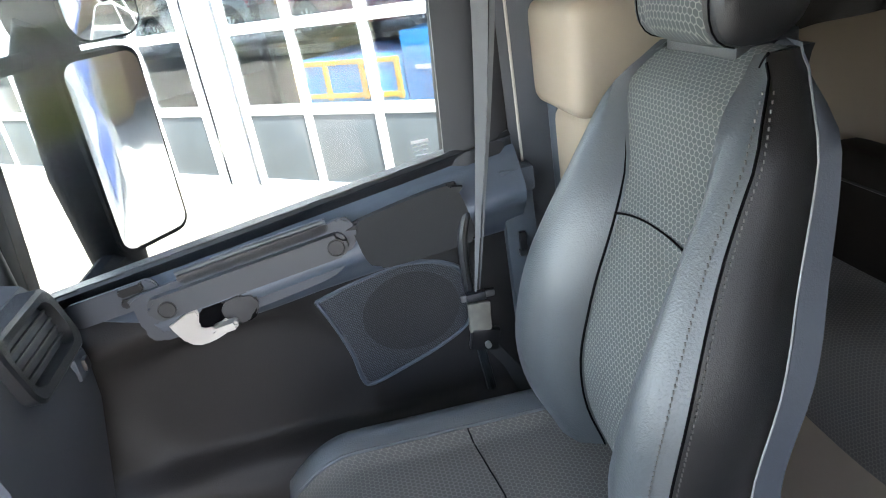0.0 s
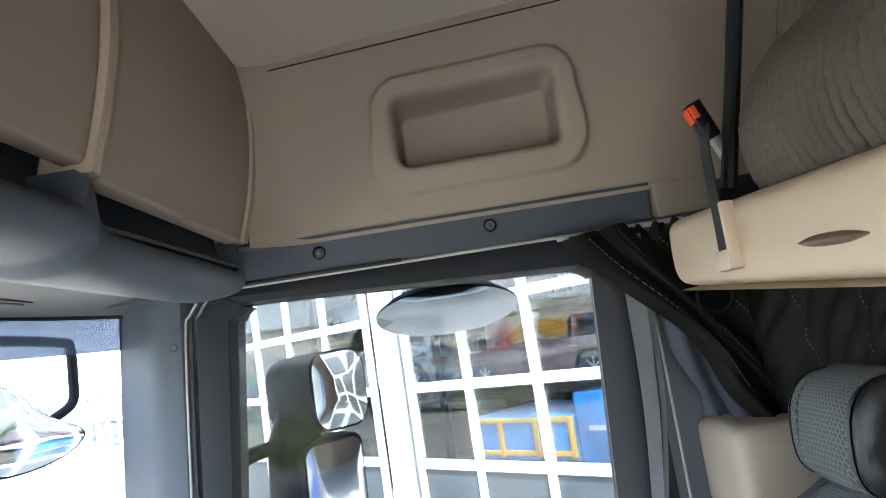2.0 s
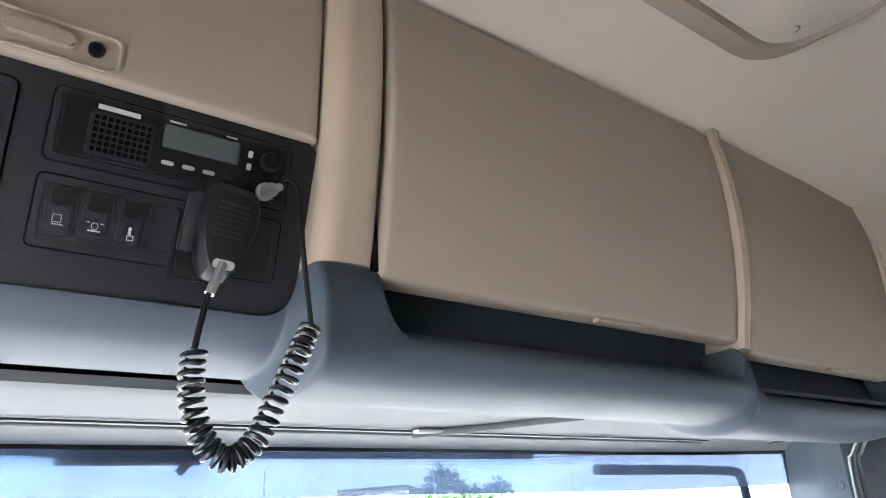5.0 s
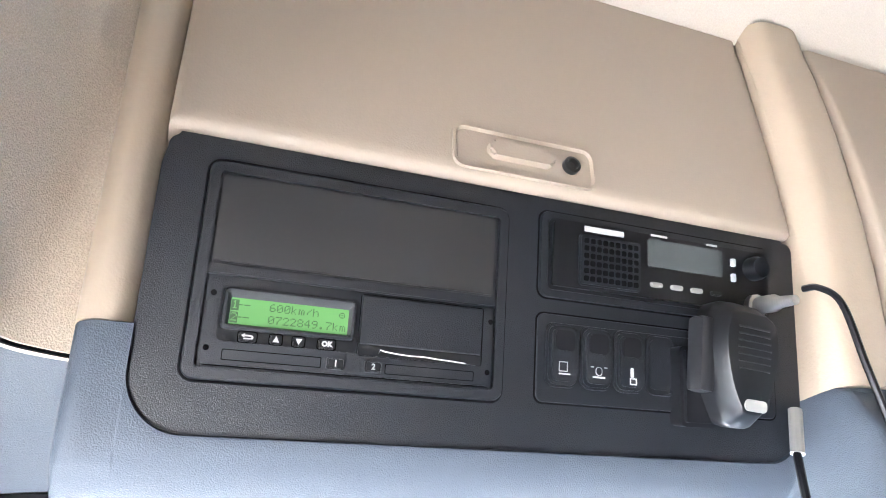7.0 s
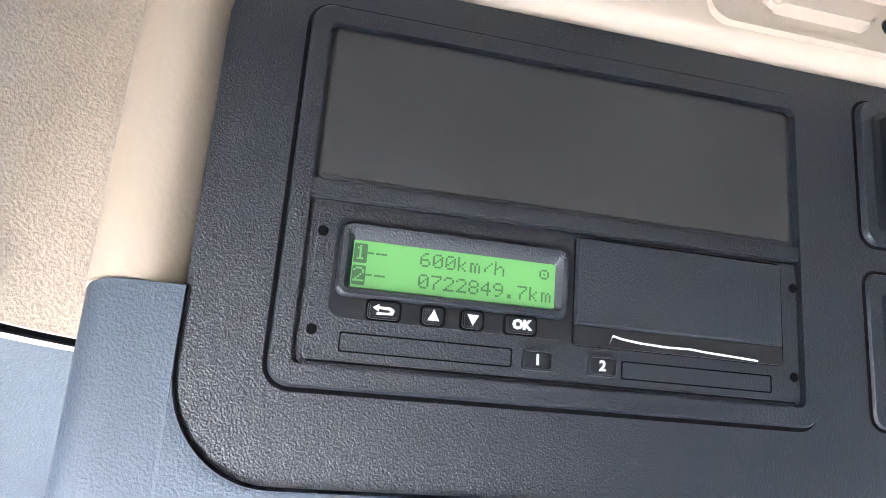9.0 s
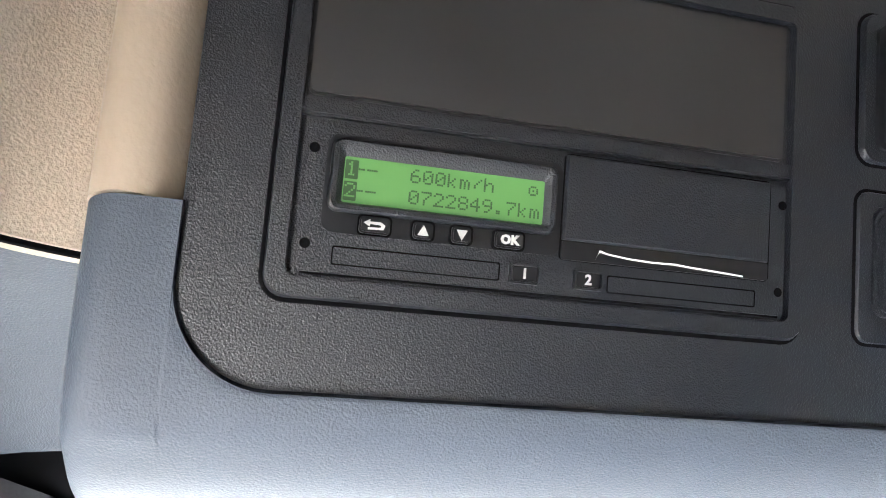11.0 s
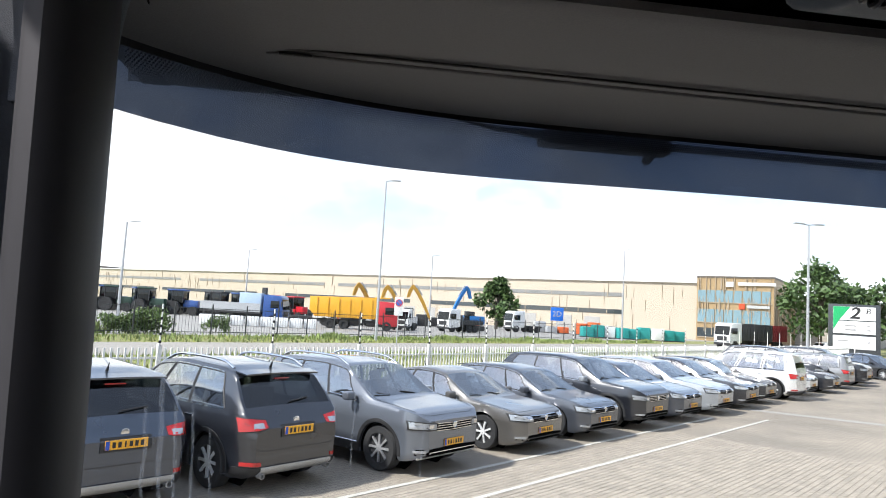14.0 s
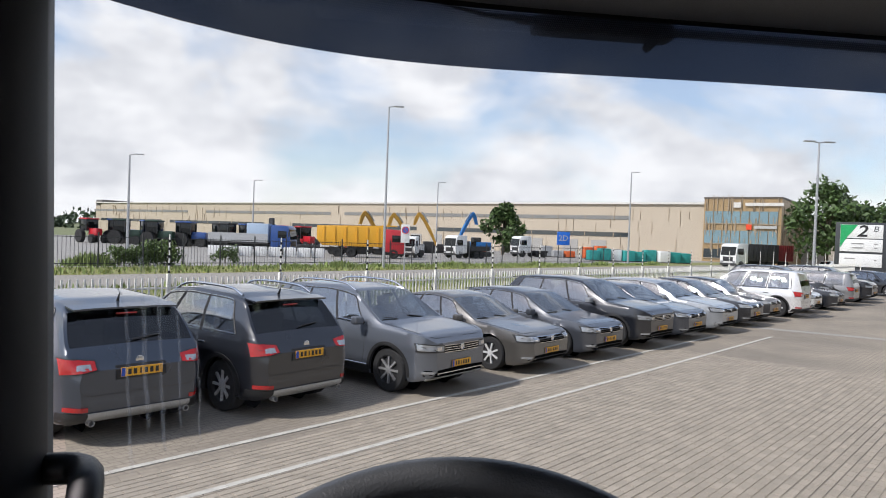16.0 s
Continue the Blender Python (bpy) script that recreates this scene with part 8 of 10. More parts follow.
        patch("lamp_eye", CHROME, 1, y0 + sgn * 0.06, y0 + sgn * 0.15, lambda u: fz + 0.030, lambda u: fz + 0.080, 0.012, 6, 4, "bright lens")
        patch("fog_lamp", LAMP_CLEAR, 1, sgn * hw * 0.70, sgn * hw * 0.86, lambda u: ride + 0.15, lambda u: ride + 0.19, 0.010, 5, 2)
    patch("grille", GAP, 1, -hw * 0.50, hw * 0.50, lambda u: fz - 0.05 + 0.03 * abs(2 * u - 1), lambda u: fz + 0.095, 0.006, 14, 5)
    for k in range(4):
        patch("grille_bar", CHROME if k in (0, 3) or shape == "suv" else TRIM_BLACK, 1, -hw * 0.49, hw * 0.49, lambda u: fz - 0.032 + 0.037 * k + 0.008 * abs(2 * u - 1), lambda u: fz - 0.020 + 0.037 * k + 0.008 * abs(2 * u - 1), 0.014, 14, 1)
    add("badge", lathe([(0.055, 0), (0.055, 0.010), (0.046, 0.015), (0.040, 0.008), (0, 0.010)], (L / 2 + 0.012, 0, fz + 0.045), Euler((0, radians(90), 0)).to_matrix(), 18), CHROME)
    patch("intake", GAP, 1, -hw * 0.84, hw * 0.84, lambda u: ride + 0.09 + 0.02 * abs(2 * u - 1), lambda u: ride + 0.225 - 0.02 * abs(2 * u - 1), 0.005, 18, 4)
    patch("intake_bar", TRIM_BLACK if not rails else CHROME, 1, -hw * 0.66, hw * 0.66, lambda u: ride + 0.150, lambda u: ride + 0.163, 0.014, 14, 1)
    patch("lip", SKID if rails else TRIM_BLACK, 1, -hw * 0.80, hw * 0.80, lambda u: ride + 0.03, lambda u: ride + 0.065, 0.012, 14, 2)
    add("bonnet_seam", tube([(end_x(y, fz + 0.12, 1) - 0.10, y, top(end_x(y, fz + 0.12, 1) - 0.10) + 0.003) for y in np.linspace(-hw * 0.72, hw * 0.72, 12)], 0.0035, sides=4), TRIM_BLACK)
    for sgn in (-1, 1):
        add("bonnet_seam", tube([(x, sgn * plan(x) * 0.86, top(x) + 0.003) for x in np.linspace(c_front[1] + 0.05, L / 2 - 0.22, 8)], 0.0035, sides=4), TRIM_BLACK)
        add("wiper", tube([(c_front[1] - 0.01, -0.05 + sgn * 0.32, top(c_front[1]) + 0.015), (c_front[1] - 0.07, -0.35 + sgn * 0.30, top(c_front[1] - 0.07) + 0.016)], 0.008, sides=5), TRIM_BLACK)
    # tail
    bz = S["belt"] * H
    rz = bz * 0.90
    for sgn in (-1, 1):
        y0, y1 = sgn * hw * 0.56, sgn * hw * 0.915
        patch("lamp_bezel", TRIM_BLACK, -1, y0 - sgn * 0.012, y1, lambda u: rz - 0.105 + 0.045 * (1 - u), lambda u: rz + 0.055 + 0.045 * u, 0.003, 14, 6)
        patch("tail_lamp", LAMP_RED, -1, y0, y1, lambda u: rz - 0.09 + 0.045 * (1 - u), lambda u: rz + 0.045 + 0.045 * u, 0.010, 14, 6, "red tail lamp")
        patch("lamp_field", LAMP_CLEAR, -1, sgn * hw * 0.62, sgn * hw * 0.78, lambda u: rz - 0.045, lambda u: rz + 0.015, 0.015, 6, 3, "clear reversing lamp field")
        patch("reflector", LAMP_RED, -1, sgn * hw * 0.66, sgn * hw * 0.88, lambda u: ride + 0.185, lambda u: ride + 0.235, 0.012, 5, 2)
        if skid:
            add("exhaust", lathe([(0.038, 0), (0.038, 0.10), (0.030, 0.10), (0.030, 0.01)], (-L / 2 + 0.08, sgn * W * 0.31, ride + 0.045), Euler((0, radians(-90), 0)).to_matrix(), 14), ALLOY_DARK)
        gx = [(y, z) for y, z in ((sgn * hw * 0.80, bz - 0.02), (sgn * hw * 0.79, bz * 0.80), (sgn * hw * 0.74, bz * 0.62), (sgn * hw * 0.66, bz * 0.575))]
        add("tailgate_seam", tube([(end_x(y, z, -1) - 0.001, y, z) for y, z in gx], 0.0045, sides=4), TRIM_BLACK)
    add("tailgate_seam", tube([(end_x(y, bz * 0.575, -1) - 0.001, y, bz * 0.575) for y in np.linspace(-hw * 0.66, hw * 0.66, 12)], 0.0045, sides=4), TRIM_BLACK)
    if shape in ("suv", "van", "hatch"):
        patch("rear_bumper", TRIM_BLACK, -1, -hw * 0.92, hw * 0.92, lambda u: ride + 0.02, lambda u: ride + 0.165, 0.006, 20, 4)
    patch("plate_recess", TRIM_BLACK, -1, -0.30, 0.30, lambda u: bz * 0.73, lambda u: bz * 0.73 + 0.16, 0.003, 4, 2)
    if skid:
        patch("skid_plate", SKID, -1, -hw * 0.66, hw * 0.66, lambda u: ride + 0.03 + 0.05 * abs(2 * u - 1) ** 3, lambda u: ride + 0.165, 0.020, 16, 4)
    for face, zp in ((1, ride + 0.285), (-1, bz * 0.73 + 0.08)):
        x_ = end_x(0.2, zp, face) + face * 0.016
        add("number_plate", box((0.012, 0.50, 0.108), (x_, 0, zp), 0.004), PLATE, "yellow number plate")
        add("plate_band", box((0.014, 0.045, 0.10), (x_ + 0.001 * face, -0.225 * face, zp), 0), PLATE_BLUE)
        for k in range(6):
            add("plate_bar", box((0.014, 0.040 if k != 2 else 0.02, 0.066), (x_ + 0.001 * face, face * (-0.15 + 0.066 * k), zp), 0), TRIM_BLACK)
    add("tailgate_badge", lathe([(0.050, 0), (0.050, 0.010), (0.040, 0.014), (0, 0.010)], (end_x(0, bz * 0.92, -1) - 0.002, 0, bz * 0.92), Euler((0, radians(-90), 0)).to_matrix(), 16), CHROME)
    if shape in ("suv", "hatch", "wagon", "van"):
        xs0 = c_rear[0] + 0.03
        add("rear_wiper", tube([(xs0 - 0.025, 0.02, top(xs0) + 0.02), (xs0 + 0.02, -0.34, top(xs0 + 0.02) + 0.03)], 0.010, sides=6), TRIM_BLACK)
        xs_ = c_rear[1]
        add("roof_spoiler", sheet(lambda u, v: (xs_ + 0.10 - 0.24 * v, (2 * u - 1) * upper(xs_ + 0.08) * (0.95 - 0.03 * v), top(xs_ + 0.10) + 0.012 - 0.030 * v - 0.012 * abs(2 * u - 1) ** 3), 12, 4, 0.022), PAINTS[colour])
        add("brake_light", box((0.02, 0.26, 0.018), (xs_ - 0.085, 0, top(xs_) - 0.045), 0.005), LAMP_RED)
    add("aerial", tube([(c_rear[1] + 0.20, 0, top(c_rear[1] + 0.20)), (c_rear[1] + 0.14, 0, top(c_rear[1] + 0.2) + 0.12)], [0.022, 0.004], sides=6), TRIM_BLACK)
    if shape == "van":
        for xr_ in (-0.9, 0.2):
            add("roof_bar", box((0.05, upper(0) * 1.7, 0.03), (xr_, 0, H + 0.03), 0.01), TRIM_BLACK)
    tyre, rim, sp = wheel_mesh(wr, 0.225, dark_wheels, spokes)
    for x_ in wheels_x:
        for sgn in (-1, 1):
            wm = Matrix.Translation((x_, sgn * (side_y(x_, wr) - 0.125), wr)) @ (Matrix.Rotation(math.pi, 4, "Z") if sgn < 0 else Matrix())
            w_ = new("wheel", tyre)
            w_.matrix_basis = wm
            made.append(w_)
            for nm, mesh in (("rim", rim), ("spokes", sp)):
                k_ = new(nm, mesh)
                k_.parent = w_
    for o in made:
        o.parent = ob
    return ob


def park(label, shape, size, colour, s, front=0.1, rear_to_us=False, turn=0.0, **kw):
    """Stands a car in the row: front (or rear) edge at that distance behind the line."""
    return car(label, shape, size, colour, yard_m(s, front + size[0] / 2, 0, (90 if rear_to_us else -90) + turn), rear_to_us, fine=s < 24, **kw)


park("dark blue-grey compact SUV seen from behind", "suv", (4.55, 1.84, 1.67), "navy", 0.95, 0.95, True, skid=True)
park("black compact SUV with roof rails, seen from behind", "suv", (4.45, 1.84, 1.70), "black", 3.10, 0.66, True, rails=True, skid=True, turn=3)
park("slate grey SUV with chrome grille and roof rails", "suv", (4.49, 1.84, 1.67), "slate", 5.75, 0.05, rails=True, dark_wheels=True, turn=3)
park("brown-grey sedan with light alloy wheels", "sedan", (4.66, 1.83, 1.42), "brown", 8.62, 0.12, dark_wheels=False, spokes=7, turn=2)
park("graphite hatchback with dark grille", "hatch", (4.33, 1.77, 1.43), "graphite", 11.05, 0.10)
park("black SUV with silver mirror caps", "suv", (4.64, 1.89, 1.66), "black", 13.55, 0.0, mirror="silver", spokes=5)
park("dark grey parked estate wagon", "wagon", (4.63, 1.83, 1.46), "graphite", 15.95, 0.05)
park("silver estate car with chrome trim", "wagon", (4.84, 1.89, 1.50), "silver", 18.35, 0.0)
park("black sedan with chrome grille", "sedan", (4.92, 1.87, 1.46), "black", 20.85, 0.0)
park("black estate wagon among the row", "wagon", (4.6, 1.83, 1.45), "black", 23.2, 0.1)
park("white high-roofed van seen from behind", "van", (4.21, 1.83, 1.80), "white", 26.0, -0.2, True)
park("white hatchback beside the van", "hatch", (4.36, 1.82, 1.47), "white", 28.7, 0.0)
park("black sedan with alloy wheels", "sedan", (4.65, 1.81, 1.43), "black", 31.3, -0.3)
park("tall black off-road car", "suv", (4.9, 1.92, 1.80), "black", 33.6, 0.6)
park("grey people carrier seen from behind", "van", (4.4, 1.80, 1.62), "grey", 35.0, -0.2, True)
park("dark red hatchback far off", "hatch", (4.3, 1.78, 1.50), "red", 41.0, 0.0)
park("tall black SUV far off", "suv", (4.8, 1.9, 1.8), "black", 38.2, -0.4)
park("black hatchback with white stripes", "hatch", (4.2, 1.78, 1.48), "black", 46.5, -1.2, turn=-25)
park("white van at the end of the yard", "van", (5.0, 1.95, 2.0), "white", 37.5, -9.5, turn=60)

# ---- lamp posts ----
def lamp_post(x, y, h, arms=1, tall_base=0.09):
    p = thing("street_lamp", "slim galvanised lamp post with a flat head", "street lamp", "yard lamp posts", at=Matrix.Translation((x, y, 0)))
    part("pole", tube([(x, y, 0), (x, y, h * 0.5), (x, y, h)], [tall_base, tall_base * 0.8, tall_base * 0.55], sides=10), GALV, p)
    for k in range(arms):
        s = 1 if k == 0 else -1
        part("arm", tube([(x, y, h), (x + 0.5 * s, y, h + 0.08)], 0.04, sides=8), GALV, p)
        part("head", box((0.75, 0.28, 0.09), (x + 0.75 * s, y, h + 0.08), 0.03), GALV, p, "flat lamp head")


for x, y, h, n in ((-20.9, 60, 8.5, 1), (-16.4, 95, 9.3, 1), (9.5, 100, 10.6, 1), (33.3, 85, 11.9, 1), (0.58, 52, 12.3, 1), (30.2, 44, 10.1, 2)):
    lamp_post(x, y, h, n, 0.11 if y < 55 else 0.13)

# ---- signs ----
tot = thing("totem_sign", "dark grey totem sign with white panels and a green corner", "sign", at=Matrix.Translation((46.3, 60, 0)))
SM = Matrix.Translation((46.4, 60, 0)) @ Matrix.Rotation(radians(-36), 4, "Z")


def on_sign(bm):
    bm.transform(SM)
    return bm


part("slab", on_sign(box((4.3, 0.35, 5.5), (0, 0.18, 2.75), 0.04)), principled("dark_sign_grey", (0.05, 0.055, 0.06), 0.4, vary=0.1, scale=2), tot)
WP = principled("white_sign_panel", (0.78, 0.79, 0.78), 0.4, vary=0.03, scale=3)
for z, h in ((4.62, 1.30), (3.28, 1.20), (1.85, 1.25)):
    part("panel", on_sign(box((3.5, 0.04, h), (0, -0.02, z), 0.01)), WP, tot)
part("green_corner", on_sign(extrude([(-1.74, 5.26), (-0.3, 5.26), (-1.2, 4.0), (-1.74, 3.0)], "y", -0.055, -0.045)), principled("green_sign_paint", (0.01, 0.36, 0.12), 0.45, vary=0.05, scale=3), tot)
TXT = SM @ Matrix.Rotation(radians(90), 4, "X")
text("2", 1.55, TRIM_BLACK, tot, TXT @ Matrix.Translation((0.15, 4.62, 0.05)) @ Matrix(((1.15, 0.22, 0, 0), (0, 1, 0, 0), (0, 0, 1, 0), (0, 0, 0, 1))), bold=0.035)
text("B", 0.75, TRIM_BLACK, tot, TXT @ Matrix.Translation((1.2, 4.85, 0.05)) @ Matrix(((1.1, 0.2, 0, 0), (0, 1, 0, 0), (0, 0, 1, 0), (0, 0, 0, 1))))
for z, w, x in ((3.45, 1.0, -0.3), (3.05, 0.9, -0.3), (3.45, 0.3, 1.2), (3.05, 0.3, 1.2), (2.0, 0.9, -0.9), (1.9, 0.2, 1.2)):
    part("text_bar", on_sign(box((w, 0.01, 0.12), (x, -0.05, z))), principled("grey_sign_text", (0.3, 0.3, 0.3), 0.6), tot)
blue = thing("yard_sign", "blue yard sign on a post", "sign", at=Matrix.Translation((27.5, 95, 0)))
part("post", tube([(27.5, 95.1, 0), (27.5, 95.1, 3.2)], 0.06, sides=8), GALV, blue)
part("board", box((1.9, 0.06, 1.9), (27.5, 95, 3.0), 0.05), principled("blue_sign_paint", (0.01, 0.14, 0.60), 0.4, vary=0.04, scale=3), blue)
text("2D", 1.15, WHITE_PRINT, blue, Matrix.Translation((27.5, 94.96, 3.0)) @ Matrix.Rotation(radians(90), 4, "X"))
nop = thing("parking_sign", "white sign board with a round no-parking disc", "sign", at=Matrix.Translation((1.95, 48, 0)))
part("post", tube([(1.95, 48.05, 0), (1.95, 48.05, 3.0)], 0.04, sides=8), GALV, nop)
part("board", box((0.62, 0.04, 1.3), (1.95, 48, 2.7), 0.02), WP, nop)
part("disc", lathe([(0.24, 0), (0.24, 0.01), (0, 0.01)], (1.95, 47.975, 2.95), Euler((radians(90), 0, 0)).to_matrix(), 24), principled("blue_disc", (0.05, 0.15, 0.5), 0.4), nop)
part("ring", loft([[(1.95 + r * math.cos(a), 47.962, 2.95 + r * math.sin(a)) for a in np.linspace(0, 2 * math.pi, 25)[:-1]] for r in (0.20, 0.26)], caps=False), principled("red_ring", (0.6, 0.03, 0.03), 0.4), nop)
part("slash", box((0.44, 0.008, 0.05), (1.95, 47.96, 2.95), 0, Euler((0, radians(45), 0)).to_matrix()), principled("red_slash", (0.6, 0.03, 0.03), 0.4), nop)


# ---- warehouse and office block ----
WH_DIR = Vector((-0.735, 0.678, 0))
WH0 = Vector((59.4, 115.0, 0))
WH_ROT = math.atan2(WH_DIR.y, WH_DIR.x)

CLAD = principled("beige_vertical_cladding", (0.47, 0.40, 0.31), 0.55, vary=0.08, scale=0.15, grain=0.01, grain_scale=20)
CLAD_SEAM = principled("brown_cladding_batten", (0.34, 0.27, 0.19), 0.6, vary=0.1, scale=1)
DARKGLASS = principled("dark_window_glass", (0.05, 0.06, 0.065), 0.08, vary=0.25, scale=0.5, coat=0.5)
BRONZE = principled("bronze_cladding", (0.36, 0.25, 0.13), 0.45, 0.2, vary=0.15, scale=0.8)
ROOFW = principled("pale_roof_edge", (0.62, 0.60, 0.56), 0.5, vary=0.05, scale=0.5)
BLUEGLASS = principled("pale_blue_glazing", (0.16, 0.26, 0.30), 0.06, vary=0.2, scale=0.4, coat=0.8)
R2 = Matrix.Rotation(WH_ROT, 4, "Z")


def front(bm, a, out, z):
    """bm is built with x along the front, y outwards, z up."""
    flip = Matrix.Scale(-1, 4, (0, 1, 0)) if Vector((R2 @ Vector((0, 1, 0)))).y > 0 else Matrix()
    bm.transform(Matrix.Translation(WH0 + Vector((0, 0, z))) @ R2 @ Matrix.Translation((a, 0, 0)) @ flip @ Matrix.Translation((0, out, 0)))
    return bm


wh = thing("warehouse", "long beige-clad warehouse with narrow window bands", "warehouse", at=Matrix.Translation(WH0 + WH_DIR * 100))
part("wall", front(box((219, 40, 10.4), (109.5, -20, 5.2)), 0, 0, 0), CLAD, wh)
part("roof_edge", front(box((219, 0.6, 0.35), (109.5, 0.1, 10.35)), 0, 0, 0), ROOFW, wh)
random.seed(4)
for z, h, spans in ((7.6, 0.75, ((14, 90), (95, 150), (160, 220))), (4.3, 0.85, ((14, 60), (66, 110), (122, 170), (175, 215)))):
    for a, b in spans:
        part("window_band", front(box((b - a, 0.1, h), ((a + b) / 2, 0.04, z)), 0, 0, 0), DARKGLASS if z < 5 else principled("grey_window_band", (0.22, 0.22, 0.21), 0.3, vary=0.2, scale=0.5), wh)
        for k in range(int((b - a) / 6)):
            part("mullion", front(box((0.14, 0.16, h + 0.05), (a + 6 * k + 3, 0.06, z)), 0, 0, 0), CLAD_SEAM, wh)
own = bmesh.new()
for k in range(150):
    a, z, l = random.uniform(2, 222), random.uniform(1.2, 8.8), random.uniform(1.2, 3.2)
    own = join(own, front(box((0.06, 0.12, l), (a, 0.05, z)), 0, 0, 0))
tagged(part("battens", own, CLAD_SEAM, wh), kind="stuff")
for a in (20, 26, 34, 60, 66, 98):
    part("dock_door", front(box((3.2, 0.1, 3.0), (a, 0.05, 1.6)), 0, 0, 0), principled("grey_dock_door", (0.35, 0.34, 0.32), 0.5, vary=0.1, scale=0.6), wh)
part("far_block", front(box((4.6, 12, 2.2), (216.6, -6, 10.3)), 0, 0, 0), principled("grey_far_block", (0.16, 0.15, 0.14), 0.6, vary=0.2, scale=0.3), wh)

off = thing("office_block", "bronze-clad office block with blue glazing at the warehouse corner", "office block", at=Matrix.Translation(WH0))
part("wall", front(box((12.6, 26, 11.2), (-6.3, -12.4, 5.6)), 0, 0, 0), BRONZE, off)
part("roof_edge", front(box((12.8, 26.2, 0.3), (-6.3, -12.4, 11.3)), 0, 0, 0), principled("dark_roof_edge", (0.10, 0.085, 0.07), 0.5), off)
for z, h in ((7.9, 2.1), (4.45, 2.3), (1.5, 1.6)):
    for k in range(8):
        part("window", front(box((1.34, 0.12, h), (-0.9 - 1.5 * k, 0.66, z)), 0, 0, 0), BLUEGLASS if z > 2 else DARKGLASS, off)
    part("sill", front(box((12.2, 0.2, 0.14), (-6.3, 0.66, z - h / 2 - 0.05)), 0, 0, 0), CLAD_SEAM, off)
own = bmesh.new()
for k in range(60):
    own = join(own, front(box((0.10, 0.22, random.uniform(1.5, 3.5)), (random.uniform(-12.3, -0.3), 0.68, random.choice((10.1, 6.3, 6.2, 2.8, 10.0)))), 0, 0, 0))
for k in range(55):
    own = join(own, front(box((0.12, 0.12, random.uniform(2.0, 6.5)), (-12.64, -random.uniform(0.5, 24.5), random.uniform(3.5, 8.0))), 0, 0, 0))
tagged(part("fins", own, CLAD_SEAM, off), kind="stuff")
for a0, w, z, h, mat in ((-9.9, 6.0, 10.15, 0.55, ROOFW), (-5.6, 1.2, 10.05, 0.9, ROOFW), (-10.2, 3.6, 6.25, 0.5, WHITE_PRINT), (-7.6, 0.9, 6.25, 0.9, RED_BUTTON), (-11.0, 2.4, 2.85, 0.5, WHITE_PRINT)):
    part("sign_bar", front(box((w, 0.1, h), (a0, 0.86, z)), 0, 0, 0), mat, off)
side_hall = thing("side_hall", "grey-beige hall behind the office block", "hall")
part("wall", front(box((20, 60, 9.0), (-16, -52, 4.5)), 0, 0, 0), principled("grey_beige_hall", (0.36, 0.32, 0.27), 0.6, vary=0.1, scale=0.3), side_hall)

# ---- trees and bushes ----
BARK = principled("tree_bark", (0.10, 0.08, 0.06), 0.95, vary=0.3, scale=3, grain=0.02, grain_scale=20)


def leaf_material(name, c):
    m = principled(name, c, 0.6, vary=0.45, scale=0.9)
    nt = m.node_tree
    b = nt.nodes["Principled BSDF"]
    geo = nt.nodes.new("ShaderNodeNewGeometry")
    mp = nt.nodes.new("ShaderNodeMapRange")
    mp.inputs["To Min"].default_value, mp.inputs["To Max"].default_value = 0.55, 1.5
    nt.links.new(geo.outputs["Random Per Island"], mp.inputs["Value"])
    hs = nt.nodes.new("ShaderNodeHueSaturation")
    old = b.inputs["Base Color"].links[0].from_socket
    nt.links.new(old, hs.inputs["Color"])
    nt.links.new(mp.outputs["Result"], hs.inputs["Value"])
    nt.links.new(hs.outputs["Color"], b.inputs["Base Color"])
    b.inputs["Subsurface Weight"].default_value = 0.0
    return m


LEAF = leaf_material("green_leaves", (0.055, 0.10, 0.025))
LEAF_SHRUB = leaf_material("shrub_leaves", (0.10, 0.15, 0.045))
LEAF_LIGHT = leaf_material("light_green_leaves", (0.21, 0.27, 0.085))


def leaves(clumps, per, size, seed):
    """Leaf cards thrown round clump middles (place, radius)."""
    rnd = random.Random(seed)
    vv, ff = [], []
    for c, r in clumps:
        for _ in range(per):
            d = Vector((rnd.gauss(0, 1), rnd.gauss(0, 1), rnd.gauss(0, 0.8)))
            p = Vector(c) + d.normalized() * r * rnd.uniform(0.45, 1.05)
            a, b = Vector((rnd.uniform(-1, 1), rnd.uniform(-1, 1), rnd.uniform(-1, 1))).normalized(), Vector((rnd.uniform(-1, 1), rnd.uniform(-1, 1), rnd.uniform(-1, 1)))
            b = (b - a * a.dot(b)).normalized()
            s = size * rnd.uniform(0.5, 1.3)
            n = len(vv)
            vv += [tuple(p + a * s), tuple(p + b * s * 0.5), tuple(p - a * s), tuple(p - b * s * 0.5)]
            ff.append((n, n + 1, n + 2, n + 3))
    return vv, ff


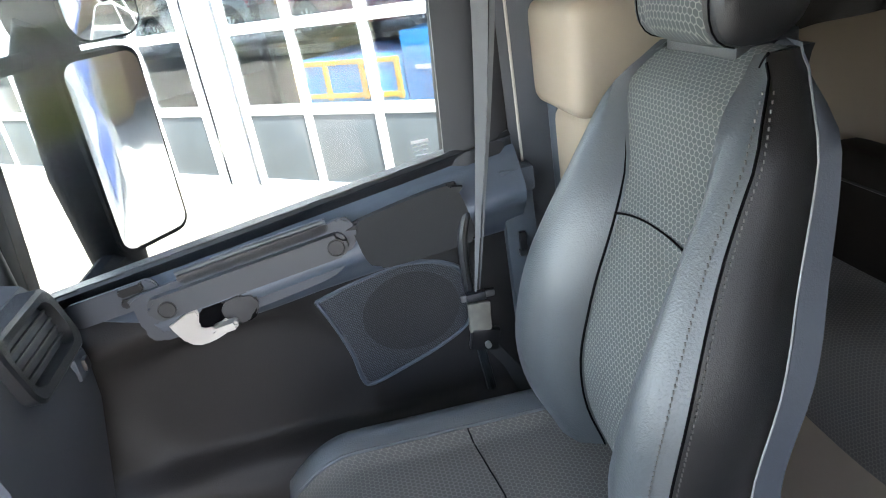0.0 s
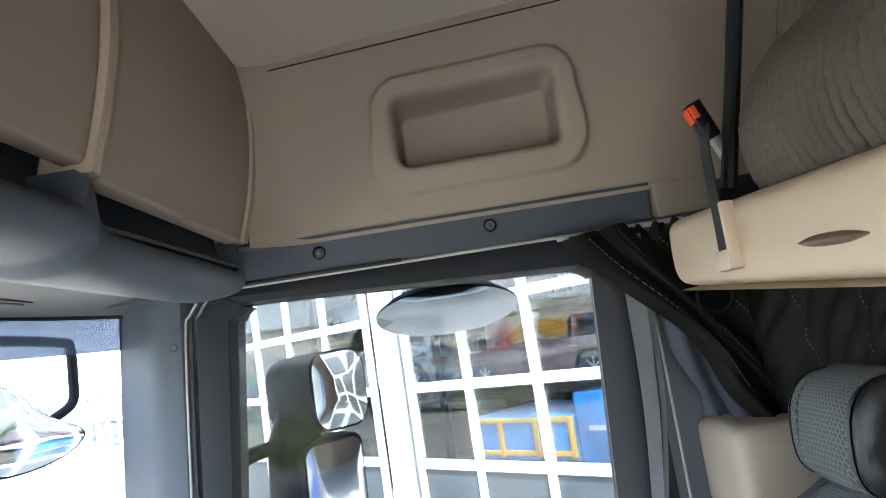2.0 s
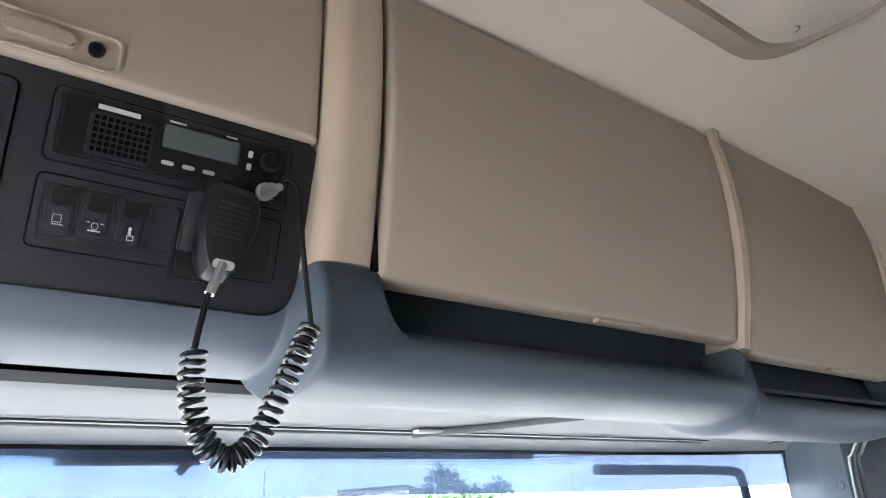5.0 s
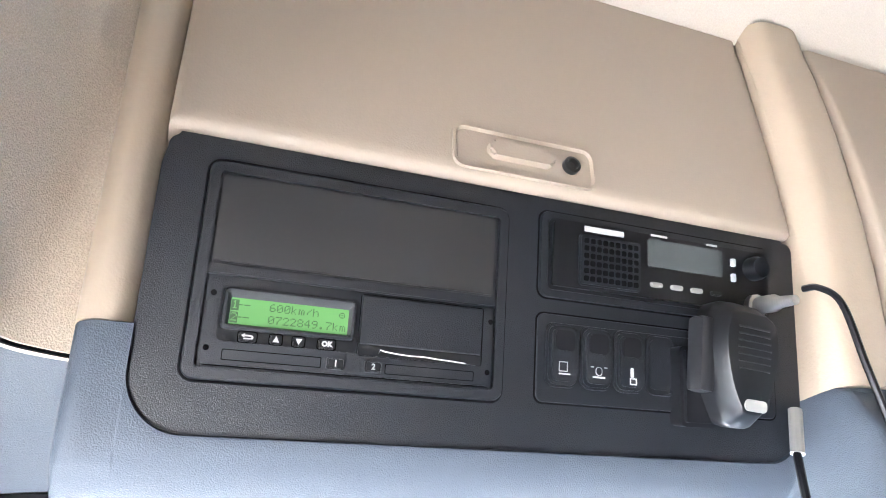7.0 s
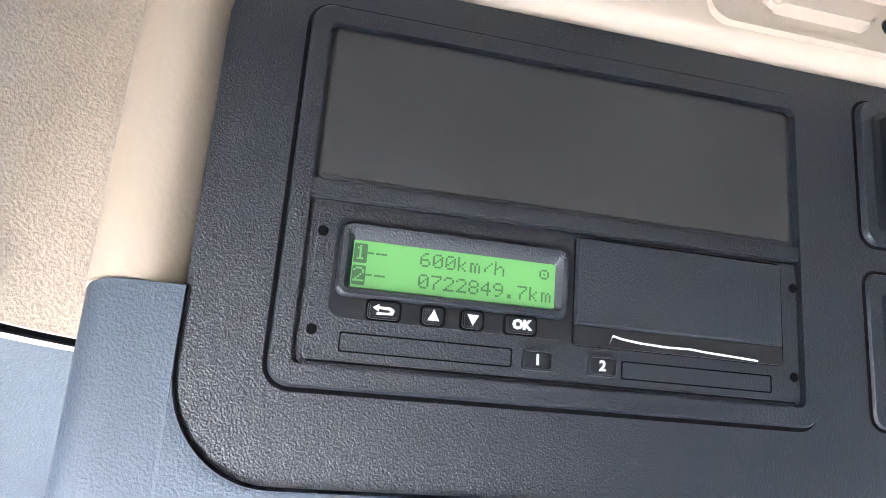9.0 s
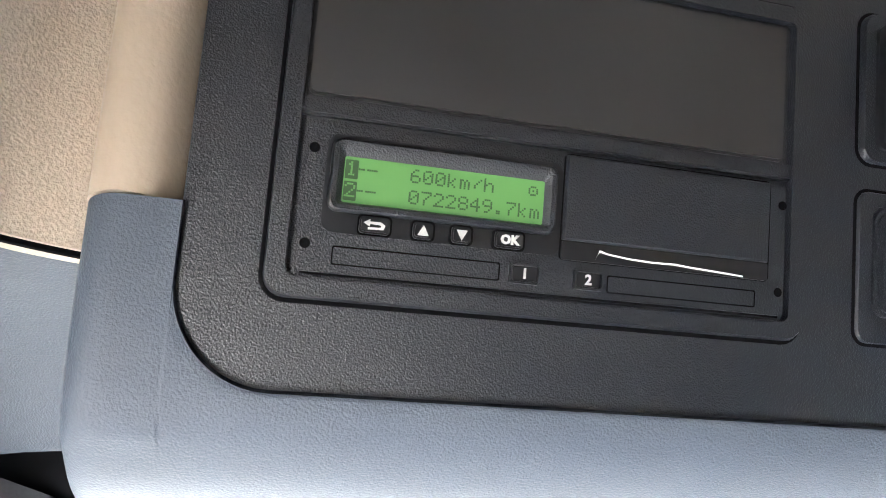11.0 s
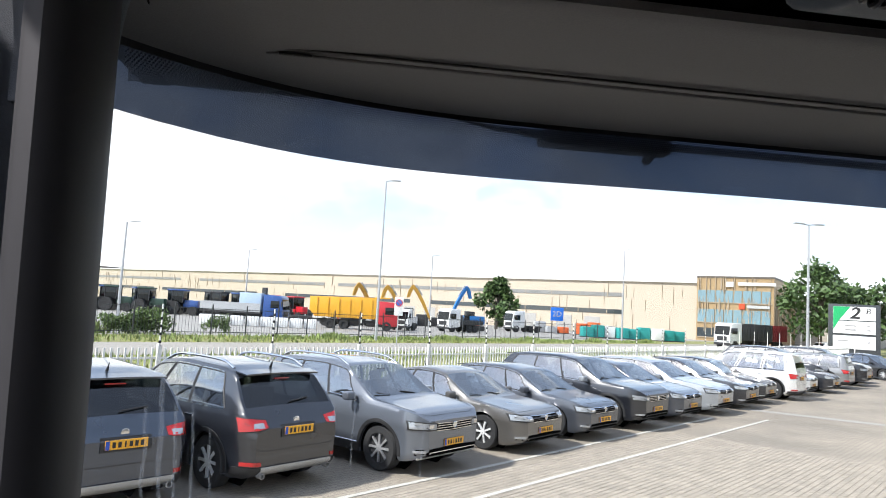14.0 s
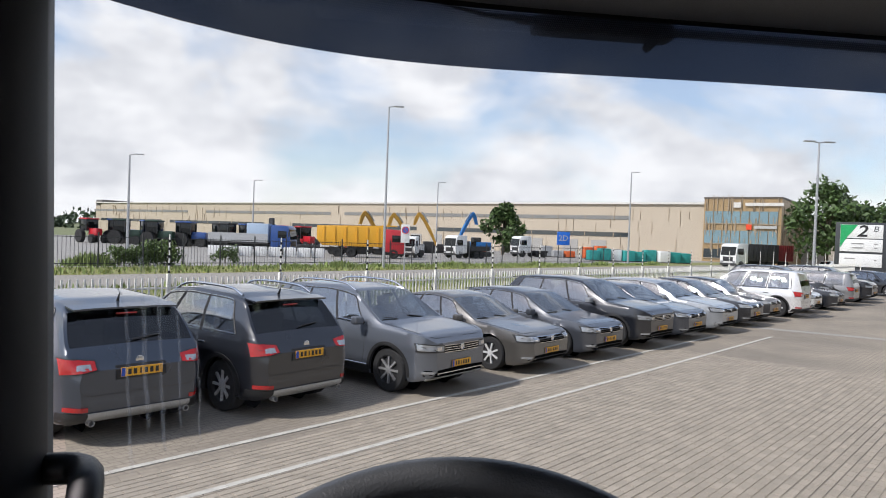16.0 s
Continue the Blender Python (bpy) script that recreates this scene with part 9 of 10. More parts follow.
def tree(x, y, h, w, label, seed, mat=LEAF, trunk=0.3, base=0.28, per=46, size=0.45):
    rnd = random.Random(seed)
    t = thing("tree", label, "tree", "trees round the yard", at=Matrix.Translation((x, y, 0)))
    part("trunk", tube([(x, y, -0.1), (x + 0.1, y, h * 0.3), (x, y + 0.1, h * 0.62), (x + 0.1, y, h * 0.9)], [trunk, trunk * 0.7, trunk * 0.4, trunk * 0.1], sides=10), BARK, t)
    clumps = []
    for k in range(34):
        a, v = rnd.uniform(0, 6.283), rnd.uniform(0, 1)
        prof = math.sin(math.pi * (0.12 + 0.86 * v)) ** 0.75
        r = w / 2 * prof * rnd.uniform(0.35, 0.95)
        z = h * (base + (1 - base) * v * 0.93)
        clumps.append(((x + r * math.cos(a), y + r * math.sin(a), z), w * rnd.uniform(0.12, 0.20)))
    for k in range(7):
        c = clumps[k][0]
        z0 = h * rnd.uniform(0.25, 0.5)
        part("limb", tube([(x, y, z0), ((x + c[0]) / 2, (y + c[1]) / 2, (z0 + c[2]) / 2 + 0.2), c], [trunk * 0.35, trunk * 0.22, 0.02], sides=6), BARK, t)
    vv, ff = leaves(clumps, per, size, seed)
    me = bpy.data.meshes.new("crown")
    me.from_pydata(vv, [], ff)
    me.materials.append(mat)
    ob = new("crown", me)
    hang(ob, t)
    return t


tree(21.7, 110, 8.3, 6.8, "round dense dark green tree", 11, per=90, size=0.40, base=0.12)
tree(57.5, 80, 11.2, 9.8, "tall leafy green tree with a loose crown", 12, per=80, size=0.42)
tree(66.0, 82, 10.0, 10.0, "broad leafy green tree", 13, per=80, size=0.42)
tree(72.0, 95, 10.5, 9.0, "broad leafy green tree", 14, per=60)
for k, (x, y, h, w) in enumerate(((32, 23, 9, 8), (40, 30, 10, 9), (48, 34, 9, 9), (27, 30, 8, 7))):
    tree(x + 18, y + 10, h, w, "leafy green tree beyond the yard", 30 + k, LEAF_LIGHT, per=60)


def bush(x, y, h, w, label, seed, mat=LEAF_LIGHT, n=14, per=70, size=0.16, deep=None):
    rnd = random.Random(seed)
    b = thing("bush", label, "bush", "bushes on the verge", at=Matrix.Translation((x, y, 0)))
    clumps = []
    for k in range(n):
        a = rnd.uniform(-w / 2, w / 2)
        clumps.append(((x + a * 0.75 + rnd.uniform(-0.4, 0.4), y + a * 0.65 + rnd.uniform(-0.4, 0.4), h * rnd.uniform(0.15, 0.72)), h * rnd.uniform(0.22, 0.34)))
    vv, ff = leaves(clumps, per, size, seed)
    me = bpy.data.meshes.new("foliage")
    me.from_pydata(vv, [], ff)
    me.materials.append(mat)
    ob = new("foliage", me)
    hang(ob, b)
    part("stem", tube([(x, y, 0), (x, y, h * 0.5)], 0.05, sides=6), BARK, b)


def blades(rnd, vv, ff, x, y, h, wide):
    """One leaning blade, as a bent strip of two faces."""
    a = rnd.uniform(0, 6.283)
    dx, dy = math.cos(a) * wide, math.sin(a) * wide
    lx, ly = rnd.uniform(-0.25, 0.25) * h, rnd.uniform(-0.25, 0.25) * h
    n = len(vv)
    vv.extend([(x - dx, y - dy, 0), (x + dx, y + dy, 0), (x + dx * 0.8 + lx * 0.4, y + dy * 0.8 + ly * 0.4, h * 0.6), (x - dx * 0.8 + lx * 0.4, y - dy * 0.8 + ly * 0.4, h * 0.6), (x + lx, y + ly, h)])
    ff.extend([(n, n + 1, n + 2, n + 3), (n + 3, n + 2, n + 4)])


def weeds(x, y, h, w, label, seed, count, wide=0.05):
    rnd = random.Random(seed)
    b = thing("weeds", label, "weeds", "weeds on the verge", at=Matrix.Translation((x, y, 0)))
    vv, ff = [], []
    for k in range(count):
        q = rnd.gauss(0, w * 0.28)
        top_h = h * (1 - 0.5 * min(1.0, abs(q) / (w * 0.6))) * rnd.uniform(0.45, 1.0)
        blades(rnd, vv, ff, x + q * 0.78 + rnd.gauss(0, 0.25), y + q * 0.62 + rnd.gauss(0, 0.25), top_h, wide)
    me = bpy.data.meshes.new("foliage")
    me.from_pydata(vv, [], ff)
    me.materials.append(LEAF_LIGHT)
    hang(new("foliage", me), b)


bush(-14.4, 46.2, 1.9, 2.4, "bushy green shrub on the verge", 1, LEAF_SHRUB, 26, 160, 0.10)
bush(-15.9, 44.8, 1.35, 1.8, "low green shrub on the verge", 2, LEAF_SHRUB, 16, 140, 0.10)
bush(-11.2, 52.1, 1.4, 1.3, "small green shrub beside the dark fence", 3, LEAF_SHRUB, 12, 120, 0.09)
weeds(-17.4, 43.6, 1.0, 2.4, "green weeds on the verge", 4, 500, 0.05)
for k in range(14):
    weeds(-6 + 3.2 * k, 48.9 + 2.6 * k, 0.40 + 0.25 * (k % 3 == 1), 4.2, "low green weeds along the fence", 40 + k, 260, 0.04)
# loose blades over the grass strips
rnd_g = random.Random(5)
vv, ff = [], []
for k in range(9000):
    d_ = rnd_g.choice((rnd_g.uniform(7.3, 11.0), rnd_g.uniform(16.0, 21.0), rnd_g.uniform(28.6, 34.8)))
    q = yard(rnd_g.uniform(-12, 60), d_)
    blades(rnd_g, vv, ff, q.x, q.y, rnd_g.uniform(0.10, 0.38), 0.03)
me = bpy.data.meshes.new("grass_blades")
me.from_pydata(vv, [], ff)
me.materials.append(LEAF_LIGHT)
tagged(new("grass_blades", me), "loose blades of rough grass", "grass", kind="stuff")
# tufts make the near verge uneven
vv, ff = [], []
rnd = random.Random(7)
for k in range(9000):
    p = yard(rnd.uniform(-12, 60), rnd.uniform(7.3, 21) if k % 3 else rnd.uniform(28.5, 34), 0)
    a = rnd.uniform(0, 6.283)
    h, w = rnd.uniform(0.06, 0.22), rnd.uniform(0.03, 0.08)
    n = len(vv)
    vv += [(p.x - w * math.cos(a), p.y - w * math.sin(a), -0.01), (p.x + w * math.cos(a), p.y + w * math.sin(a), -0.01), (p.x + rnd.uniform(-0.06, 0.06), p.y + rnd.uniform(-0.06, 0.06), h)]
    ff.append((n, n + 1, n + 2))
me = bpy.data.meshes.new("grass_tufts")
me.from_pydata(vv, [], ff)
me.materials.append(leaf_material("grass_blades", (0.20, 0.22, 0.06)))
tagged(new("grass_tufts", me), "rough grass tufts on the verges", "grass", kind="stuff")
# far woods on the horizon
rnd = random.Random(9)
clumps = []
for k in range(150):
    a = radians(-62 + 130 * k / 150)
    r = rnd.uniform(330, 420)
    clumps.append(((r * math.sin(a), r * math.cos(a), rnd.uniform(1, 5)), rnd.uniform(4, 8)))
vv, ff = leaves(clumps, 90, 1.6, 9)
me = bpy.data.meshes.new("far_woods")
me.from_pydata(vv, [], ff)
me.materials.append(leaf_material("far_wood_leaves", (0.05, 0.08, 0.04)))
tagged(new("far_woods", me), "far line of dark green woods", "woods", kind="stuff")

# ---- vehicles in the storage yard ----
YELLOW = principled("yellow_machine_paint", (0.72, 0.36, 0.02), 0.45, vary=0.12, scale=0.8, coat=0.2)
T_RED = principled("red_truck_paint", (0.50, 0.02, 0.03), 0.35, vary=0.08, scale=0.8, coat=0.4)
T_BLUE = principled("blue_truck_paint", (0.02, 0.07, 0.25), 0.35, vary=0.08, scale=0.8, coat=0.4)
T_WHITE = principled("white_truck_paint", (0.75, 0.75, 0.74), 0.35, vary=0.06, scale=0.8, coat=0.3)
T_DARK = principled("dark_chassis", (0.03, 0.03, 0.032), 0.6, vary=0.2, scale=1)
T_GREEN = principled("dark_green_machine_paint", (0.02, 0.05, 0.035), 0.4, vary=0.15, scale=1)
T_TEAL = principled("teal_tarpaulin", (0.02, 0.28, 0.26), 0.6, vary=0.2, scale=1)
T_MAROON = principled("maroon_container", (0.22, 0.025, 0.03), 0.5, vary=0.1, scale=1)
T_ORANGE = principled("orange_crates", (0.60, 0.12, 0.03), 0.6, vary=0.2, scale=1)
T_GREY = principled("grey_load_sides", (0.36, 0.37, 0.38), 0.5, vary=0.12, scale=1)
BIG = mesh_of(lathe([(0.25, -0.15), (0.5, -0.15), (0.5, 0.15), (0.25, 0.15), (0.22, 0.08), (0, 0.08)], turn=Euler((radians(90), 0, 0)).to_matrix(), sides=18), TYRE, "truck_tyre")


def truck(label, cab_mat, x, y, heading, length=8.0, load=None, axles=(0.12, 0.62, 0.78), s=1.0):
    """A lorry; local x ahead."""
    m = Matrix.Translation((x, y, 0)) @ Matrix.Rotation(radians(heading), 4, "Z") @ Matrix.Scale(s, 4)
    t = thing("truck", label, "truck", "lorries in the storage yard", at=Matrix.Translation((x, y, 0)))

    def put(name, bm, mat, lab=""):
        bm.transform(m)
        return part(name, bm, mat, t, lab)
    f = length / 2
    put("chassis", box((length, 0.9, 0.3), (0, 0, 0.85), 0.03), T_DARK)
    o = [(f, 0.55), (f + 0.02, 1.5), (f - 0.18, 2.9), (f - 0.5, 3.1), (f - 2.1, 3.15), (f - 2.15, 0.75), (f - 0.6, 0.55)]
    put("cab", extrude([(a, b) for a, b in o], "y", -1.2, 1.2, r=0.06), cab_mat)
    put("windscreen", extrude([(f + 0.01, 1.65), (f - 0.13, 2.7), (f - 0.10, 2.72), (f + 0.04, 1.66)], "y", -1.08, 1.08), CAR_GLASS)
    for sy in (-1, 1):
        put("side_window", box((0.95, 0.02, 0.75), (f - 0.85, sy * 1.205, 2.15), 0.008), CAR_GLASS)
        put("mirror", box((0.1, 0.15, 0.6), (f - 0.1, sy * 1.38, 2.2), 0.03), T_DARK)
        put("headlamp", box((0.06, 0.4, 0.2), (f + 0.02, sy * 0.9, 0.85), 0.02), LAMP_CLEAR)
    put("grille", box((0.04, 1.5, 0.55), (f + 0.03, 0, 1.2), 0.02), T_DARK)
    put("bumper", box((0.15, 2.4, 0.3), (f - 0.02, 0, 0.55), 0.05), T_DARK)
    for a in axles:
        for sy in (-1, 1):
            shared("wheel", BIG, m @ Matrix.Translation((f - a * length, sy * 1.05, 0.5)), t)
    if load is not None:
        load(put, f, length)
    return t


def tipper(mat):
    def f_(put, f, length):
        o = [(-f - 0.2, 3.3), (f - 2.3, 3.5), (f - 2.3, 1.2), (-f + 0.4, 1.2), (-f - 0.2, 1.9)]
        put("tipper_body", extrude(o, "y", -1.25, 1.25, r=0.04), mat)
        for k in range(6):
            for sy in (-1, 1):
                put("rib", box((0.12, 0.10, 2.0), (-f + 0.6 + k * (length - 3.4) / 5, sy * 1.28, 2.25)), mat)
        put("canopy", box((1.6, 2.4, 0.12), (f - 1.7, 0, 3.5), 0.03), mat)
    return f_


def flat_load(mat, h=0.7, extra=None):
    def f_(put, f, length):
        put("bed", box((length - 2.4, 2.5, 0.2), (-1.2, 0, 1.15)), T_DARK)
        for sy in (-1, 1):
            put("side_board", box((length - 2.4, 0.05, h), (-1.2, sy * 1.25, 1.25 + h / 2)), mat)
        put("tail_board", box((0.05, 2.5, h), (-f, 0, 1.25 + h / 2)), mat)
        if extra:
            put("box", box((2.4, 2.3, 2.0), (f - 3.6, 0, 2.25), 0.05), extra)
            put("crane", box((0.5, 0.5, 2.6), (f - 2.55, 0.2, 2.6), 0.05), T_DARK)
    return f_


def container(mat):
    def f_(put, f, length):
        put("box", box((length - 2.3, 2.45, 2.1), (-1.1, 0, 2.1), 0.03), mat)
        for k in range(9):
            for sy in (-1, 1):
                put("rib", box((0.08, 0.06, 1.95), (-f + 0.3 + k * (length - 2.7) / 8, sy * 1.25, 2.1)), mat)
    return f_


truck("blue lorry with a crane and grey load sides", T_BLUE, -13.0, 75, -12, 9.0, flat_load(T_GREY, 0.9, principled("pale_blue_box", (0.35, 0.45, 0.58), 0.5)))
truck("red lorry with a yellow tipper body", T_RED, -1.2, 74, -6, 9.2, tipper(YELLOW))
truck("white tractor unit behind the blue lorry", T_WHITE, -6.4, 82, -20, 5.5)
truck("white tractor unit beside the warehouse", T_WHITE, 24.0, 100, 200, 5.8)
truck("white small lorry parked among others", T_WHITE, 4.6, 80, 250, 5.0, s=0.8)
truck("white small lorry with a flat bed", T_WHITE, 11.8, 84, 215, 6.5, flat_load(T_DARK, 0.4), s=0.9)
truck("white lorry with dark and maroon containers", T_WHITE, 47.5, 80.5, 200, 7.8, container(T_DARK))
truck("maroon container trailer beside the warehouse", T_MAROON, 52.5, 84.0, 200, 6.0, container(T_MAROON))
car("white car parked by the road", "hatch", (4.3, 1.8, 1.5), "white", Matrix.Translation((56, 76, 0)) @ Matrix.Rotation(radians(10), 4, "Z"), group="parked cars", fine=False)


def tractor(x, y, mat, heading, s=1.0):
    m = Matrix.Translation((x, y, 0)) @ Matrix.Rotation(radians(heading), 4, "Z") @ Matrix.Scale(s, 4)
    t = thing("tractor", "farm tractor with a glazed cab", "tractor", "tractors in the storage yard", at=Matrix.Translation((x, y, 0)))

    def put(name, bm, mt):
        bm.transform(m)
        part(name, bm, mt, t)
    put("bonnet", box((1.9, 0.8, 0.9), (1.0, 0, 1.4), 0.12), mat)
    put("cab", box((1.5, 1.5, 1.5), (-0.5, 0, 2.25), 0.08), CAR_GLASS)
    put("roof", box((1.7, 1.7, 0.18), (-0.5, 0, 3.05), 0.06), mat)
    for sy in (-1, 1):
        for px in (0.2, -1.2):
            put("cab_post", box((0.07, 0.07, 1.5), (px, sy * 0.75, 2.25)), T_DARK)
        bm = lathe([(0.3, -0.25), (0.85, -0.25), (0.85, 0.25), (0.3, 0.25), (0, 0.2)], turn=Euler((radians(90), 0, 0)).to_matrix(), sides=18)
        bm.transform(Matrix.Translation((-0.9, sy * 0.9, 0.85)))
        put("rear_wheel", bm, TYRE)
        bm = lathe([(0.2, -0.18), (0.55, -0.18), (0.55, 0.18), (0.2, 0.18), (0, 0.15)], turn=Euler((radians(90), 0, 0)).to_matrix(), sides=16)
        bm.transform(Matrix.Translation((1.6, sy * 0.8, 0.55)))
        put("front_wheel", bm, TYRE)


rnd = random.Random(21)
for k in range(13):
    tractor(-37 + 2.3 * k + rnd.uniform(-0.4, 0.4), 92 + rnd.uniform(-3, 5), rnd.choice((T_DARK, T_GREEN, T_DARK, T_BLUE, T_DARK, T_RED)), rnd.uniform(-60, 10), 1.05)


def excavator(x, y, mat, heading, h, label):
    m = Matrix.Translation((x, y, 0)) @ Matrix.Rotation(radians(heading), 4, "Z")
    t = thing("excavator", label, "excavator", "excavators in the storage yard", at=Matrix.Translation((x, y, 0)))

    def put(name, bm, mt):
        bm.transform(m)
        part(name, bm, mt, t)
    put("house", box((2.4, 2.0, 1.1), (-0.4, 0, 1.5), 0.1), mat)
    put("cab", box((1.2, 0.9, 1.3), (0.6, 0.5, 2.0), 0.08), CAR_GLASS)
    put("boom", loft([[(a, yy, z + dz) for yy, dz in ((-0.2, -w), (0.2, -w), (0.2, w), (-0.2, w))] for a, z, w in ((3.4, 1.4, 0.30), (2.5, h * 0.58, 0.42), (1.5, h * 0.88, 0.36), (0.9, h, 0.24))]), mat)
    put("stick", loft([[(a + da, yy, z) for yy, da in ((-0.15, -w), (0.15, -w), (0.15, w), (-0.15, w))] for a, z, w in ((1.0, h + 0.12, 0.22), (0.62, h - 0.55, 0.26), (0.35, h - 1.5, 0.18))]), mat)
    put("ram", tube([(2.2, 0, h * 0.80), (1.3, 0, h + 0.22)], 0.10, sides=8), T_GREY)
    for sy in (-1, 1):
        put("track", box((3.2, 0.5, 0.7), (0, sy * 0.9, 0.4), 0.2), T_DARK)


DIGGER = principled("weathered_yellow_paint", (0.46, 0.25, 0.03), 0.5, vary=0.3, scale=0.8)
excavator(-2.0, 86, DIGGER, 20, 5.3, "yellow excavator with a raised arm")
excavator(1.6, 86, DIGGER, 10, 5.2, "yellow excavator with a raised arm")
excavator(5.0, 88, DIGGER, 5, 5.5, "yellow excavator with a raised arm")
excavator(14.5, 92, principled("blue_machine_paint", (0.01, 0.15, 0.42), 0.4, vary=0.1, scale=1), 200, 5.9, "blue excavator with a raised arm")
rnd = random.Random(5)
for k in range(26):
    x, y = -10 + 1.9 * k + rnd.uniform(-0.5, 0.5), 100 + rnd.uniform(-4, 4) + 0.15 * k
    if 18 < x < 26:
        continue
    mat = rnd.choice((T_DARK, T_DARK, T_GREY, T_ORANGE, T_RED)) if x < 32 else rnd.choice((T_TEAL, T_TEAL, T_WHITE, T_ORANGE))
    w, h = rnd.uniform(1.4, 2.6), rnd.uniform(1.0, 2.1)
    c = thing("stacked_goods", "covered stack of goods in the storage yard", "stack", "stacks in the storage yard", at=Matrix.Translation((x, y, 0)))
    part("stack", box((w, 1.6, h), (x, y, h / 2), 0.12), mat, c)
    part("pallet", box((w + 0.1, 1.7, 0.12), (x, y, 0.06)), T_DARK, c)
for k in range(9):
    x, y, h = 31.5 + 1.75 * k, 93.5 + 0.4 * (k % 3), 1.5 + 0.3 * ((k * 7) % 4) / 3
    c = thing("stacked_goods", "teal-covered stack of goods in the storage yard" if k % 4 != 2 else "white-covered stack of goods in the storage yard", "stack", "stacks in the storage yard", at=Matrix.Translation((x, y, 0)))
    part("stack", box((1.6, 1.6, h), (x, y, h / 2), 0.12), T_TEAL if k % 4 != 2 else T_WHITE, c)
    part("pallet", box((1.7, 1.7, 0.12), (x, y, 0.06)), T_DARK, c)
for k in range(8):
    c = thing("white_barrier", "white water-filled barrier block", "barrier", "barriers along the storage yard", at=Matrix.Translation((-15 + 1.35 * k, 66 + 0.35 * k, 0)))
    part("block", box((1.25, 0.5, 0.95), (-15 + 1.35 * k, 66 + 0.35 * k, 0.48), 0.1), T_WHITE, c)

# ---- workshop with glazed doors, beside the truck ----
GD = Vector((0.690, 0.724, 0))
GN = Vector((-0.724, 0.690, 0))
G0 = Vector((8.33, 0.57, 0))
GM = Matrix.Translation(G0) @ Matrix(((GD.x, -GN.x, 0, 0), (GD.y, -GN.y, 0, 0), (0, 0, 1, 0), (0, 0, 0, 1)))   # x along, y into the building
FRAME_W = principled("white_door_frames", (0.66, 0.66, 0.65), 0.4, vary=0.04, scale=2)
PANEL_G = principled("grey_door_panels", (0.045, 0.052, 0.056), 0.5, vary=0.25, scale=2.5, speck=0.3, grain=0.002, grain_scale=60)
PANE = glass("workshop_pane", (0.80, 0.82, 0.83), reflect=0.20)
BRICKW = principled("brown_brick_wall", (0.25, 0.17, 0.12), 0.85, vary=0.25, scale=3, grain=0.004, grain_scale=40)
shop = thing("workshop", "workshop with large white-framed glazed doors", "workshop", at=Matrix.Translation(G0))


def gput(name, bm, mat, lab="", parent=None):
    bm.transform(GM)
    return part(name, bm, mat, parent or shop, lab)


gput("upper_wall", box((34, 0.3, 3.2), (2.0, 0.2, 6.9)), FRAME_W, "white wall over the doors")
gput("roof", box((34, 18, 0.3), (2.0, 9, 8.4)), T_GREY)
gput("back_wall", box((34, 0.3, 8.3), (2.0, 17.5, 4.15)), BRICKW)
gput("end_wall", box((0.3, 18, 8.3), (-15, 9, 4.15)), BRICKW)
gput("end_wall", box((0.3, 18, 8.3), (12.2, 9, 4.15)), FRAME_W)
gput("floor", box((34, 18, 0.02), (2.0, 9, 0.0)), CONCRETE)
ROWS = (0.06, 1.10, 2.15, 3.20, 4.20, 5.25)
for d0, n in ((-9.25, 4), (-4.35, 5), (2.30, 4), (7.35, 4)):
    leaf = thing("garage_door", "white-framed glazed sectional door with grey lower panels", "garage door", "workshop doors", at=Matrix.Translation(G0 + GD * (d0 + 2)))
    pitch = 1.155 if n == 5 else 1.15
    for k in range(n + 1):
        gput("bar", box((0.115, 0.08, 5.3), (d0 + pitch * k, 0, 2.65), 0.01), FRAME_W, "", leaf)
    for z in ROWS:
        gput("cross_bar", box((pitch * n, 0.07, 0.13), (d0 + pitch * n / 2, 0.0, z), 0.01), FRAME_W, "", leaf)
    for k in range(n):
        gput("lower_panel", box((pitch - 0.1, 0.04, 0.94), (d0 + pitch * (k + 0.5), 0.02, 0.58), 0.005), PANEL_G, "scuffed grey lower panel", leaf)
        for r in range(1, 5):
            gput("pane", box((pitch - 0.1, 0.012, ROWS[r + 1] - ROWS[r] - 0.12), (d0 + pitch * (k + 0.5), 0.02, (ROWS[r] + ROWS[r + 1]) / 2)), PANE, "", leaf).visible_shadow = False
for a in (-4.52, 1.86, 7.13, 12.0):
    gput("door_post", box((0.38, 0.22, 5.3), (a, 0.02, 2.65), 0.02), FRAME_W)
# what stands inside, behind the panes
TIP_Y = 1.25
tip = thing("tipper_body", "blue tipper body with yellow edges inside the workshop", "tipper body", at=Matrix.Translation(GM @ Vector((0.5, 1.6, 0))))
TBLUE = principled("bright_blue_paint", (0.03, 0.25, 0.62), 0.4, vary=0.12, scale=1, coat=0.2)
gput("side", box((2.0, 1.6, 0.62), (0.62, TIP_Y + 0.8, 1.18), 0.03), TBLUE, "", tip)
gput("rear_section", box((2.6, 1.7, 0.95), (-1.72, TIP_Y + 0.85, 1.32), 0.03), TBLUE, "", tip)
for zz in (0.98, 1.45):
    gput("yellow_edge", box((1.96, 0.05, 0.07), (0.62, TIP_Y - 0.02, zz), 0.012), YELLOW, "yellow edge", tip)
for xx in (1.58, 0.98, 0.30, -0.32):
    gput("yellow_edge", box((0.07, 0.06, 0.56), (xx, TIP_Y - 0.02, 1.2), 0.012), YELLOW, "yellow edge", tip)
